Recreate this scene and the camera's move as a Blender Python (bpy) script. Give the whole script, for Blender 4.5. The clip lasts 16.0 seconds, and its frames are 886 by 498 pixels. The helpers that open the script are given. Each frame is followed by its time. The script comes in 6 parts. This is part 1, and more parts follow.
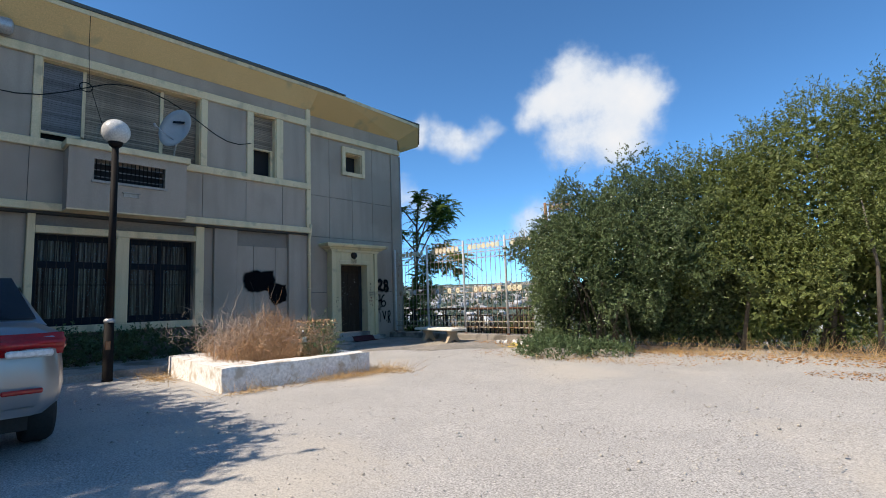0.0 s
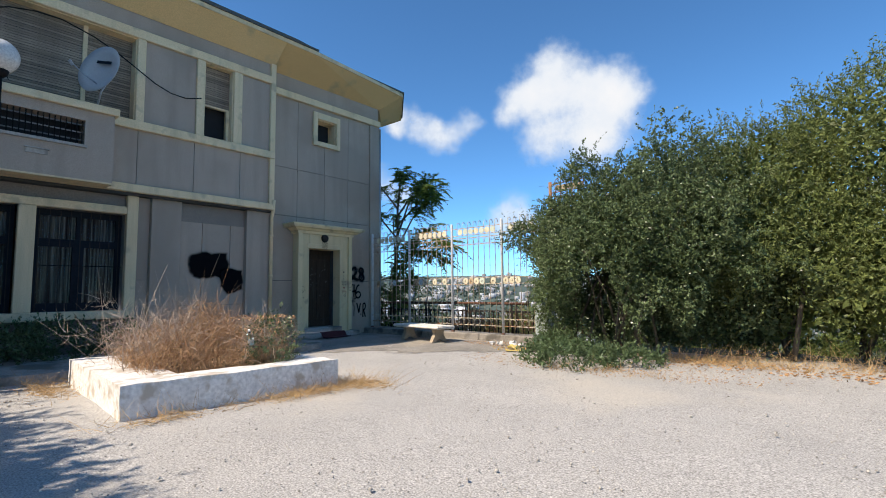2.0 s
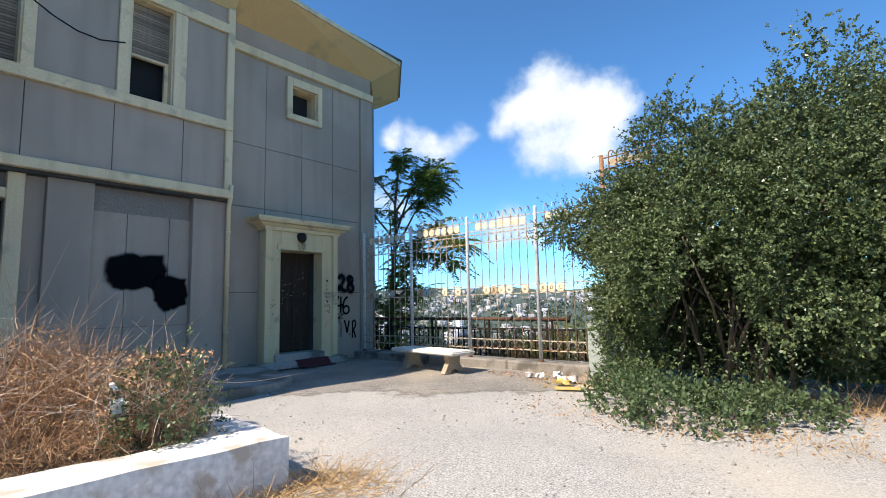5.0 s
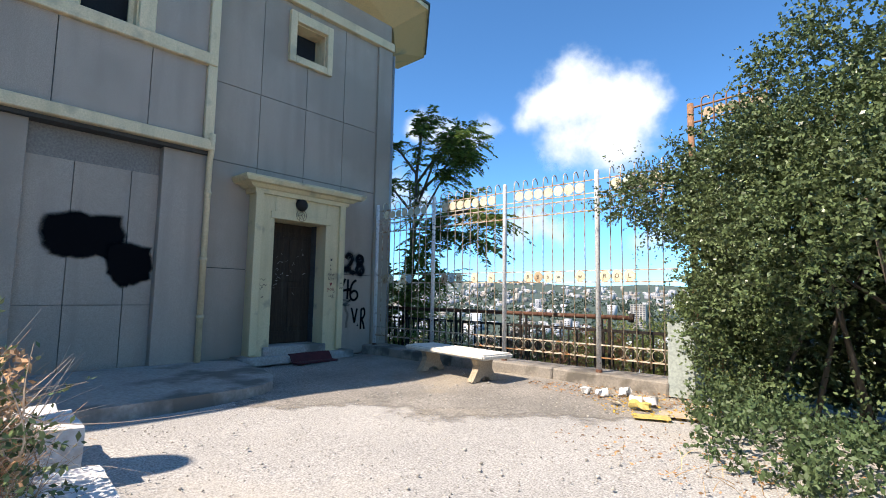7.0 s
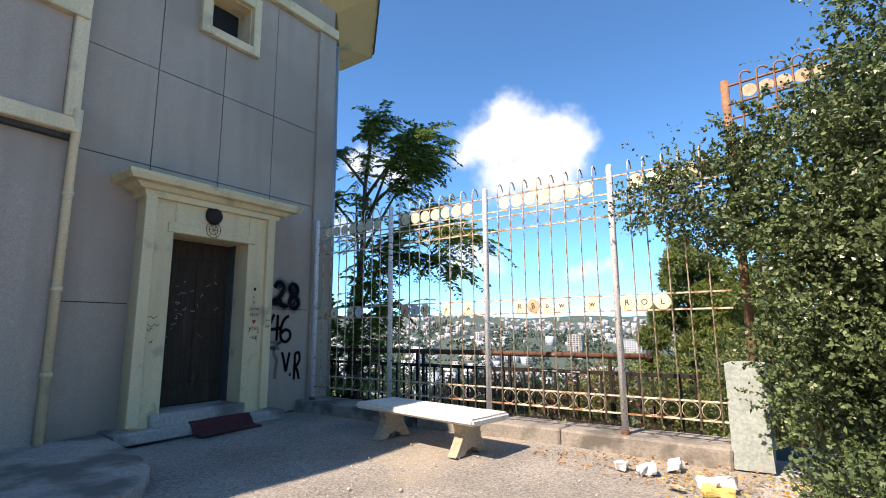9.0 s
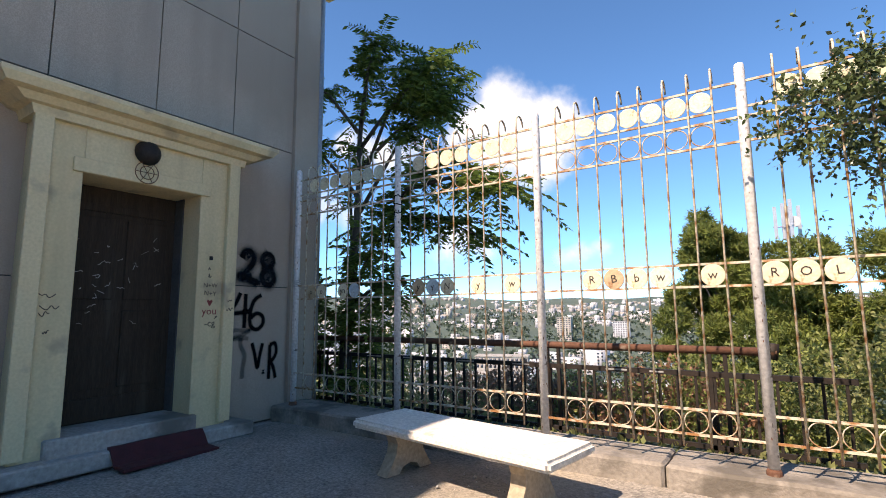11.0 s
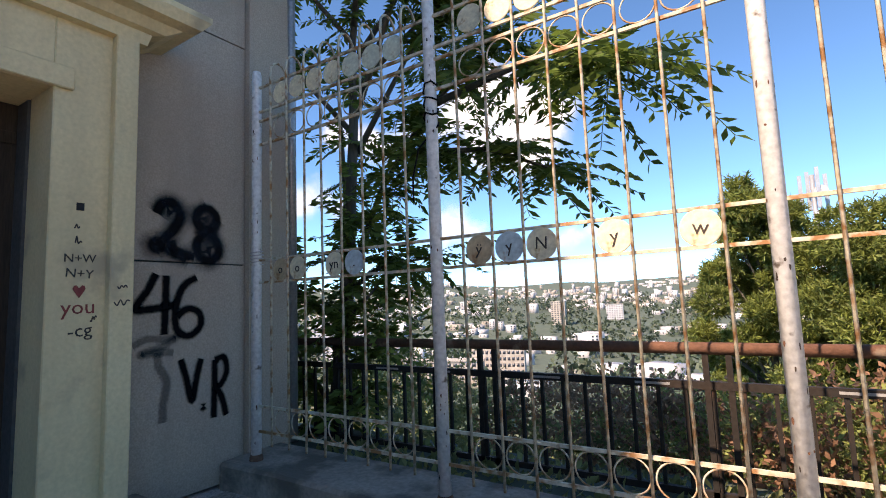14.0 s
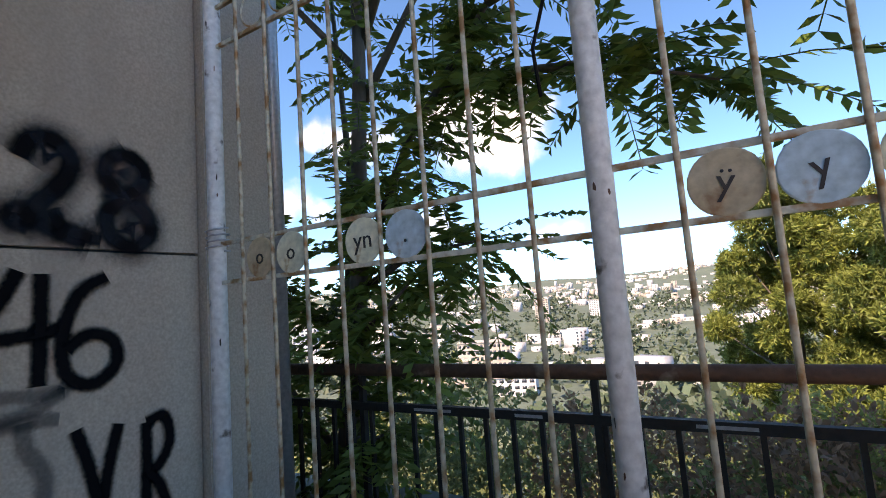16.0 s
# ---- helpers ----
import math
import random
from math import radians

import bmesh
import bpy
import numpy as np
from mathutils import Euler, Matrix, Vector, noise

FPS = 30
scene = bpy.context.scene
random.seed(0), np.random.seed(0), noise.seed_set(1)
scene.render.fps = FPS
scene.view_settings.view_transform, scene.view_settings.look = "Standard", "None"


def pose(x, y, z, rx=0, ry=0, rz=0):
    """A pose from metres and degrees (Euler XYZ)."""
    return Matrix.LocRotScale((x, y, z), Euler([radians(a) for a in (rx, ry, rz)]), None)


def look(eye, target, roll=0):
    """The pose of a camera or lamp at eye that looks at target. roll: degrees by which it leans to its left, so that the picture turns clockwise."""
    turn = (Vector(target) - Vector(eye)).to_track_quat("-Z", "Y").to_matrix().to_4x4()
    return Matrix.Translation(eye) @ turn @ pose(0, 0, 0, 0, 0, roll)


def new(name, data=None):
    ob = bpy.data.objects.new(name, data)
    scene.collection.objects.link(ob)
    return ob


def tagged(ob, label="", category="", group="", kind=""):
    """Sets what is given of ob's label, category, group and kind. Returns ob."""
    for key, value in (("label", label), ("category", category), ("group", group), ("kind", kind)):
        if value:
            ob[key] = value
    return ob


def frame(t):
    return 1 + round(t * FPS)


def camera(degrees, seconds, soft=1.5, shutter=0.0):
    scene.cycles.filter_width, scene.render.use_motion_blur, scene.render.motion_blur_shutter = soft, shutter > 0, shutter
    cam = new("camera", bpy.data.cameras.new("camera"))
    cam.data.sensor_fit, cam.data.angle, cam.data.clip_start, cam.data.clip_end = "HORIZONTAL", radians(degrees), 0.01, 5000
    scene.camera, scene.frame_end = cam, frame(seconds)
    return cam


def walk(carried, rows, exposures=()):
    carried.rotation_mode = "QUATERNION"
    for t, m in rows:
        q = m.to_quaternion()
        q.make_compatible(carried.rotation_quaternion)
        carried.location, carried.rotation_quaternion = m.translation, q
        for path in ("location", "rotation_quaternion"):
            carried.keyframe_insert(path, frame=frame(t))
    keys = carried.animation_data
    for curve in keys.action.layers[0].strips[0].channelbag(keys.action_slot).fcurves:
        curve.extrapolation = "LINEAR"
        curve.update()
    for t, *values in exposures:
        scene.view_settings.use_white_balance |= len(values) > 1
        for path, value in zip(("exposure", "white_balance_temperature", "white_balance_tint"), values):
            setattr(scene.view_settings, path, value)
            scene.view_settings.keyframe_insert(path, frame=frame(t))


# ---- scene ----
cam = camera(83.9, 16.0, soft=0.95)
PATH = [
    (0, (0.586, -0.090, 1.189), (-0.494, 1.078, 1.352), -1.9),
    (0.5, (0.192, 0.254, 1.206), (-0.830, 1.478, 1.342), -2.4),
    (1, (-0.162, 0.566, 1.163), (-1.156, 1.814, 1.282), -0.5),
    (1.5, (-0.575, 0.899, 1.189), (-1.532, 2.174, 1.330), -0.6),
    (2, (-0.961, 1.211, 1.215), (-1.986, 2.433, 1.350), -0.6),
    (2.5, (-1.350, 1.528, 1.196), (-2.396, 2.732, 1.320), 0.2),
    (3, (-1.727, 1.834, 1.228), (-2.733, 3.068, 1.380), -0.8),
    (3.2, (-1.859, 1.962, 1.219), (-2.850, 3.210, 1.371), -1.3),
    (5.3, (-3.398, 3.538, 1.216), (-4.414, 4.761, 1.392), -1.1),
    (5.5, (-3.546, 3.670, 1.191), (-4.559, 4.897, 1.363), -0.5),
    (6, (-3.924, 4.035, 1.187), (-4.886, 5.301, 1.374), -0.4),
    (6.5, (-4.234, 4.406, 1.184), (-5.214, 5.660, 1.353), -0.3),
    (7, (-4.564, 4.742, 1.158), (-5.626, 5.929, 1.307), 1.0),
    (7.5, (-4.944, 5.063, 1.187), (-5.941, 6.302, 1.369), 0.2),
    (8, (-5.282, 5.430, 1.202), (-6.206, 6.718, 1.423), -1.3),
    (8.5, (-5.628, 5.706, 1.170), (-6.549, 6.991, 1.414), -0.1),
    (9, (-6.030, 5.964, 1.192), (-6.931, 7.260, 1.451), -0.4),
    (9.2, (-6.169, 6.075, 1.170), (-7.071, 7.371, 1.426), -0.9),
    (11.3, (-7.540, 7.461, 1.213), (-8.420, 8.785, 1.396), -0.6),
    (11.5, (-7.635, 7.581, 1.214), (-8.529, 8.898, 1.379), -1.1),
    (12, (-7.955, 7.892, 1.222), (-8.780, 9.253, 1.391), -0.4),
    (12.5, (-8.169, 8.218, 1.231), (-8.886, 9.640, 1.376), -1.8),
    (13, (-8.364, 8.534, 1.222), (-9.181, 9.904, 1.354), -0.1),
    (13.5, (-8.732, 8.789, 1.212), (-9.578, 10.138, 1.370), -0.4),
    (14, (-9.073, 8.957, 1.202), (-9.936, 10.294, 1.367), -2.2),
    (14.5, (-9.366, 9.192, 1.202), (-10.321, 10.462, 1.394), -1.7),
    (15, (-9.746, 9.415, 1.200), (-10.657, 10.710, 1.432), -1.0),
    (15.5, (-10.009, 9.659, 1.203), (-10.858, 10.996, 1.430), -2.6),
    (16, (-10.274, 9.926, 1.238), (-11.088, 11.294, 1.404), -4.2),
]
walk(cam, [(t, look(eye, target, roll)) for t, eye, target, roll in PATH],
     [(0, 0.06, 7500, 14), (3, 0.19, 7500, 14), (5.5, 0.42, 7400, 14), (7, 0.52, 7500, 15), (9, 0.64, 8000, 19), (11.5, 0.56, 8600, 24), (12.5, 0.56, 8600, 24), (14, 0.74, 9200, 27), (16, 1.12, 9900, 29)])

# ---- world, sun ----
world = bpy.data.worlds.new("world")
scene.world = world
world.use_nodes = True
wn, wl = world.node_tree.nodes, world.node_tree.links
sky = wn.new("ShaderNodeTexSky")
sky.sky_type, sky.sun_disc = "NISHITA", False
sky.sun_elevation, sky.sun_rotation = radians(48), radians(200)
sky.air_density, sky.dust_density, sky.ozone_density, sky.altitude = 0.66, 0.45, 1.2, 1400
wn["Background"].inputs["Strength"].default_value = 0.185
tint = wn.new("ShaderNodeMix")
tint.data_type, tint.blend_type = "RGBA", "MULTIPLY"
tint.inputs["Factor"].default_value = 1.0
tint.inputs["B"].default_value = (0.47, 1.03, 1.38, 1)
wl.new(sky.outputs[0], tint.inputs["A"])
wl.new(tint.outputs["Result"], wn["Background"].inputs["Color"])
sun_data = bpy.data.lights.new("sun", "SUN")
sun_data.energy, sun_data.angle, sun_data.color = 5.6, radians(0.5), (1.0, 0.965, 0.90)
sun = new("sun", sun_data)
sun.matrix_world = look((-7.8, -25.5, 30), (0, 0, 0))


# ---- materials ----
def mat(name, a, b, scale=3.0, rough=0.8, metal=0.0, bump=0.2, fine=40.0, spread=0.5, stain=None, stain_amount=0.5, stain_scale=1.5,
        vary=0.0, stretch=(1, 1, 1), island=False, gloss=0.5, grain=0.0, grain_scale=120.0, fleck=0.35, streak=None):
    """Two colours mixed by a coarse and a fine noise, with an optional third as stains, and relief from the fine noise."""
    m = bpy.data.materials.new(name)
    m.use_nodes = True
    n, l = m.node_tree.nodes, m.node_tree.links
    p = n["Principled BSDF"]
    co = n.new("ShaderNodeTexCoord")
    mp = n.new("ShaderNodeMapping")
    mp.inputs["Scale"].default_value = stretch
    l.new(co.outputs["Object"], mp.inputs["Vector"])

    def noise_tex(s, detail=6.0):
        t = n.new("ShaderNodeTexNoise")
        t.inputs["Scale"].default_value, t.inputs["Detail"].default_value = s, detail
        l.new(mp.outputs[0], t.inputs["Vector"])
        return t

    def ramp(src, lo, hi):
        r = n.new("ShaderNodeMapRange")
        r.inputs["From Min"].default_value, r.inputs["From Max"].default_value = lo, hi
        l.new(src, r.inputs["Value"])
        return r.outputs[0]

    def mixed(fac, x, y):
        k = n.new("ShaderNodeMix")
        k.data_type = "RGBA"
        for sock, v in ((k.inputs["Factor"], fac), (k.inputs["A"], x), (k.inputs["B"], y)):
            if isinstance(v, tuple):
                sock.default_value = (*v, 1)
            elif isinstance(v, float):
                sock.default_value = v
            else:
                l.new(v, sock)
        return k.outputs["Result"]

    big, small = noise_tex(scale), noise_tex(fine)
    col = mixed(ramp(big.outputs["Fac"], 0.5 - spread / 2, 0.5 + spread / 2), a, b)
    k = n.new("ShaderNodeMix")
    k.data_type, k.blend_type = "RGBA", "MULTIPLY"
    k.inputs["Factor"].default_value = 1.0
    l.new(col, k.inputs["A"])
    l.new(ramp(small.outputs["Fac"], 0.5 - 0.35 / fleck, 0.5 + 0.35 / fleck), k.inputs["B"])
    hs = n.new("ShaderNodeHueSaturation")
    hs.inputs["Value"].default_value = 2.0
    l.new(k.outputs["Result"], hs.inputs["Color"])
    col = hs.outputs[0]
    if stain:
        st = noise_tex(stain_scale, 8.0)
        col = mixed(ramp(st.outputs["Fac"], 0.72 - stain_amount * 0.35, 0.78 - stain_amount * 0.25), col, stain)
    if streak:
        mp2 = n.new("ShaderNodeMapping")
        mp2.inputs["Scale"].default_value = (2.5, 2.5, 0.22)
        l.new(co.outputs["Object"], mp2.inputs["Vector"])
        sk = n.new("ShaderNodeTexNoise")
        sk.inputs["Scale"].default_value, sk.inputs["Detail"].default_value = 1.6, 7.0
        l.new(mp2.outputs[0], sk.inputs["Vector"])
        rs = n.new("ShaderNodeMapRange")
        for k_, v_ in (("From Min", 0.5), ("From Max", 0.8), ("To Min", 0.0), ("To Max", 0.75)):
            rs.inputs[k_].default_value = v_
        l.new(sk.outputs["Fac"], rs.inputs["Value"])
        col = mixed(rs.outputs[0], col, streak)
    if grain:
        g = n.new("ShaderNodeTexVoronoi")
        g.inputs["Scale"].default_value = grain_scale
        l.new(mp.outputs[0], g.inputs["Vector"])
        g2 = noise_tex(grain_scale * 0.35, 3.0)
        sp = n.new("ShaderNodeSeparateColor")
        l.new(g.outputs["Color"], sp.inputs[0])
        av = n.new("ShaderNodeMath")
        av.operation = "ADD"
        l.new(sp.outputs[0], av.inputs[0])
        l.new(g2.outputs["Fac"], av.inputs[1])
        gr = n.new("ShaderNodeMapRange")
        for k_, v_ in (("From Min", 0.3), ("From Max", 1.3), ("To Min", 1 - grain), ("To Max", 1 + grain)):
            gr.inputs[k_].default_value = v_
        l.new(av.outputs[0], gr.inputs["Value"])
        h3 = n.new("ShaderNodeHueSaturation")
        l.new(gr.outputs[0], h3.inputs["Value"])
        l.new(col, h3.inputs["Color"])
        col = h3.outputs[0]
    if vary:
        info = n.new("ShaderNodeNewGeometry" if island else "ShaderNodeObjectInfo")
        h2 = n.new("ShaderNodeHueSaturation")
        l.new(ramp(info.outputs["Random Per Island" if island else "Random"], 0.0, 1.0), (mr := n.new("ShaderNodeMapRange")).inputs["Value"])
        mr.inputs["To Min"].default_value, mr.inputs["To Max"].default_value = 1 - vary, 1 + vary
        l.new(mr.outputs[0], h2.inputs["Value"])
        l.new(col, h2.inputs["Color"])
        col = h2.outputs[0]
    l.new(col, p.inputs["Base Color"])
    p.inputs["Roughness"].default_value, p.inputs["Metallic"].default_value = rough, metal
    p.inputs["Specular IOR Level"].default_value = gloss
    if bump:
        bp = n.new("ShaderNodeBump")
        bp.inputs["Strength"].default_value, bp.inputs["Distance"].default_value = bump, 0.01
        l.new(small.outputs["Fac"], bp.inputs["Height"])
        l.new(bp.outputs[0], p.inputs["Normal"])
    return m


def leaf_mat(name, a, b, through_light=0.35, vary=0.35, rough=0.5):
    m = mat(name, a, b, scale=0.8, rough=rough, bump=0.0, fine=6.0, vary=vary, island=True, gloss=0.3)
    n, l = m.node_tree.nodes, m.node_tree.links
    p = n["Principled BSDF"]
    tr = n.new("ShaderNodeBsdfTranslucent")
    l.new(p.inputs["Base Color"].links[0].from_socket, tr.inputs["Color"])
    mx = n.new("ShaderNodeMixShader")
    mx.inputs[0].default_value = through_light
    l.new(p.outputs[0], mx.inputs[1])
    l.new(tr.outputs[0], mx.inputs[2])
    l.new(mx.outputs[0], n["Material Output"].inputs["Surface"])
    return m


def glass_mat(name, tint=(0.9, 0.95, 0.95), ior=1.45):
    m = bpy.data.materials.new(name)
    m.use_nodes = True
    p = m.node_tree.nodes["Principled BSDF"]
    p.inputs["Base Color"].default_value = (*tint, 1)
    p.inputs["Transmission Weight"].default_value, p.inputs["Roughness"].default_value, p.inputs["IOR"].default_value = 1.0, 0.02, ior
    return m


def spray_mat(name, colour, dense=0.95):
    """Paint that thins out towards the edge of its stroke, by the v of the stroke's own map."""
    m = bpy.data.materials.new(name)
    m.use_nodes = True
    n, l = m.node_tree.nodes, m.node_tree.links
    p = n["Principled BSDF"]
    p.inputs["Base Color"].default_value = (*colour, 1)
    p.inputs["Roughness"].default_value = 0.95
    p.inputs["Specular IOR Level"].default_value = 0.1
    uv = n.new("ShaderNodeUVMap")
    sp = n.new("ShaderNodeSeparateXYZ")
    l.new(uv.outputs[0], sp.inputs[0])
    co = n.new("ShaderNodeTexCoord")
    t = n.new("ShaderNodeTexNoise")
    t.inputs["Scale"].default_value = 60
    l.new(co.outputs["Object"], t.inputs["Vector"])
    ad = n.new("ShaderNodeMath")
    ad.operation = "MULTIPLY_ADD"
    ad.inputs[1].default_value = 0.35
    l.new(t.outputs["Fac"], ad.inputs[0])
    l.new(sp.outputs["Y"], ad.inputs[2])
    r = n.new("ShaderNodeMapRange")
    r.interpolation_type = "SMOOTHSTEP"
    for k, v in (("From Min", 0.2), ("From Max", 0.85), ("To Min", 0.0), ("To Max", dense)):
        r.inputs[k].default_value = v
    l.new(ad.outputs[0], r.inputs["Value"])
    l.new(r.outputs[0], p.inputs["Alpha"])
    return m


M = {
    "asphalt": mat("asphalt", (0.398, 0.380, 0.355), (0.335, 0.321, 0.302), scale=0.9, rough=0.95, bump=0.6, fine=75, spread=0.4, stain=(0.43, 0.395, 0.345), stain_amount=0.55, stain_scale=0.35, grain=0.22, grain_scale=105, fleck=0.85),
    "asphalt_dirty": mat("dirty_asphalt", (0.30, 0.272, 0.238), (0.205, 0.188, 0.165), scale=1.1, rough=0.95, bump=0.9, fine=45, spread=0.3, stain=(0.33, 0.285, 0.225), stain_amount=0.5, stain_scale=0.6, grain=0.24, grain_scale=70, fleck=0.7),
    "concrete": mat("concrete", (0.42, 0.385, 0.34), (0.32, 0.295, 0.26), scale=2.0, rough=0.9, bump=0.5, fine=30, stain=(0.16, 0.145, 0.12), stain_amount=0.6),
    "kerb": mat("kerb_concrete", (0.33, 0.295, 0.25), (0.22, 0.195, 0.165), scale=2.5, rough=0.95, bump=0.8, fine=35, stain=(0.13, 0.115, 0.095), stain_amount=0.65, stain_scale=3),
    "wall": mat("grey_render", (0.435, 0.346, 0.272), (0.393, 0.312, 0.245), scale=0.7, rough=0.9, bump=0.2, fine=90, stain=(0.35, 0.279, 0.218), stain_amount=0.6, stain_scale=0.5, vary=0.04, fleck=0.3, streak=(0.31, 0.246, 0.195)),
    "joint": mat("joint_dark", (0.07, 0.068, 0.065), (0.05, 0.05, 0.05), rough=0.95),
    "cream": mat("cream_trim", (0.78, 0.61, 0.38), (0.72, 0.55, 0.33), scale=1.5, rough=0.75, bump=0.15, fine=50, stain=(0.50, 0.40, 0.26), stain_amount=0.4, stain_scale=2.5, fleck=0.2, streak=(0.46, 0.36, 0.22)),
    "door_cream": mat("door_cream", (0.70, 0.57, 0.34), (0.64, 0.51, 0.29), scale=1.5, rough=0.7, bump=0.12, fine=45, stain=(0.42, 0.34, 0.22), stain_amount=0.35, stain_scale=3, fleck=0.15, streak=(0.46, 0.37, 0.21)),
    "soffit": mat("soffit_yellow", (0.76, 0.53, 0.26), (0.70, 0.48, 0.23), scale=0.7, rough=0.85, bump=0.1, stain=(0.44, 0.36, 0.22), stain_amount=0.5, stain_scale=0.9, fleck=0.2),
    "brown_wall": mat("brown_render", (0.26, 0.225, 0.19), (0.20, 0.175, 0.155), scale=1.2, rough=0.9, bump=0.25),
    "roof": mat("roof_edge", (0.11, 0.12, 0.11), (0.07, 0.08, 0.08), rough=0.9, bump=0.4),
    "blind": mat("blind_slat", (0.33, 0.26, 0.19), (0.17, 0.135, 0.10), scale=3, rough=0.75, stretch=(1, 0.5, 3), spread=0.3, vary=0.3),
    "blind_grey": mat("blind_grey", (0.17, 0.175, 0.18), (0.13, 0.135, 0.14), scale=2, rough=0.6, vary=0.25),
    "dark": mat("dark_room", (0.02, 0.02, 0.022), (0.012, 0.012, 0.014), rough=0.9),
    "frame_dark": mat("dark_blue_frame", (0.018, 0.021, 0.028), (0.012, 0.015, 0.02), rough=0.7, gloss=0.1),
    "curtain": mat("curtain", (0.34, 0.29, 0.24), (0.10, 0.06, 0.05), scale=9, rough=0.9, stretch=(1, 2.2, 0.05), spread=0.16),
    "wood_door": mat("old_dark_door", (0.055, 0.038, 0.026), (0.032, 0.022, 0.016), gloss=0.15, scale=4, rough=0.75, bump=0.4, stretch=(1, 6, 0.6), fine=25, stain=(0.06, 0.047, 0.035), stain_amount=0.35, stain_scale=2),
    "black": mat("black_iron", (0.008, 0.008, 0.008), (0.014, 0.011, 0.010), scale=8, rough=0.7, bump=0.2, gloss=0.12),
    "rail_black": mat("black_rail", (0.018, 0.017, 0.016), (0.032, 0.022, 0.017), scale=6, rough=0.65, bump=0.3, gloss=0.25, stain=(0.07, 0.035, 0.022), stain_amount=0.2, stain_scale=9),
    "rust": mat("rusty_pipe", (0.17, 0.075, 0.042), (0.11, 0.048, 0.03), scale=6, rough=0.85, bump=0.5, stain=(0.30, 0.22, 0.16), stain_amount=0.35, stain_scale=5),
    "white_iron": mat("white_painted_iron", (0.62, 0.57, 0.45), (0.52, 0.45, 0.33), scale=6, rough=0.6, bump=0.3, stain=(0.33, 0.155, 0.06), stain_amount=0.72, stain_scale=13),
    "post_white": mat("white_post", (0.70, 0.70, 0.69), (0.60, 0.60, 0.59), scale=5, rough=0.6, bump=0.2, stain=(0.16, 0.13, 0.11), stain_amount=0.22, stain_scale=14),
    "orange_rust": mat("orange_rust", (0.36, 0.19, 0.10), (0.20, 0.10, 0.06), scale=7, rough=0.85, bump=0.5),
    "disc_cream": mat("disc_cream", (0.72, 0.66, 0.48), (0.66, 0.58, 0.40), scale=9, rough=0.6, stain=(0.38, 0.20, 0.08), stain_amount=0.35, stain_scale=14, vary=0.08),
    "disc_green": mat("disc_green", (0.52, 0.60, 0.50), (0.58, 0.60, 0.47), scale=9, rough=0.6, stain=(0.36, 0.22, 0.10), stain_amount=0.3, stain_scale=14, vary=0.08),
    "disc_blue": mat("disc_blue", (0.36, 0.50, 0.55), (0.45, 0.55, 0.56), scale=9, rough=0.6, stain=(0.36, 0.20, 0.10), stain_amount=0.3, stain_scale=14),
    "disc_tan": mat("disc_tan", (0.52, 0.42, 0.28), (0.44, 0.30, 0.17), scale=9, rough=0.6, stain=(0.30, 0.14, 0.06), stain_amount=0.45, stain_scale=12),
    "bench": mat("white_concrete_bench", (0.74, 0.70, 0.62), (0.66, 0.61, 0.53), scale=3, rough=0.8, bump=0.3, fine=45, stain=(0.45, 0.40, 0.33), stain_amount=0.3, stain_scale=5),
    "bench_leg": mat("bench_leg", (0.44, 0.36, 0.26), (0.36, 0.29, 0.21), scale=3, rough=0.9, bump=0.35),
    "planter": mat("whitewashed_concrete", (0.80, 0.78, 0.76), (0.70, 0.67, 0.63), scale=1.6, rough=0.9, bump=0.5, fine=22, stain=(0.52, 0.45, 0.37), stain_amount=0.55, stain_scale=5),
    "soil": mat("dry_soil", (0.40, 0.31, 0.20), (0.29, 0.22, 0.14), scale=4, rough=1.0, bump=0.9, fine=25),
    "straw": mat("straw", (0.54, 0.37, 0.18), (0.42, 0.26, 0.12), scale=3, rough=0.9, bump=0, vary=0.35, island=True),
    "dry_stem": mat("dry_stem", (0.48, 0.29, 0.16), (0.38, 0.22, 0.12), scale=3, rough=0.9, bump=0, vary=0.35, island=True),
    "grey_twig": mat("grey_twig", (0.56, 0.45, 0.36), (0.38, 0.29, 0.22), scale=5, rough=0.9, bump=0, vary=0.2, island=True),
    "bark": mat("bark", (0.15, 0.125, 0.10), (0.09, 0.075, 0.06), scale=6, rough=0.95, bump=0.7, fine=30, stretch=(1, 1, 0.3)),
    "leaf_shrub": leaf_mat("leaf_shrub", (0.082, 0.122, 0.047), (0.142, 0.184, 0.083), 0.13, 0.45, 0.33),
    "leaf_fine": leaf_mat("leaf_fine", (0.118, 0.153, 0.045), (0.178, 0.208, 0.064), 0.25),
    "leaf_low": leaf_mat("leaf_low", (0.085, 0.14, 0.06), (0.12, 0.165, 0.075), 0.25),
    "leaf_ailanthus": leaf_mat("leaf_ailanthus", (0.095, 0.155, 0.032), (0.155, 0.225, 0.048), 0.45),
    "leaf_pine": leaf_mat("leaf_pine", (0.20, 0.235, 0.055), (0.13, 0.165, 0.045), 0.35, 0.4),
    "leaf_slope": leaf_mat("leaf_slope", (0.20, 0.23, 0.085), (0.27, 0.275, 0.115), 0.45),
    "leaf_valley": leaf_mat("leaf_valley", (0.075, 0.095, 0.04), (0.12, 0.13, 0.05), 0.2),
    "leaf_bright": leaf_mat("leaf_bright", (0.24, 0.29, 0.085), (0.32, 0.345, 0.12), 0.5),
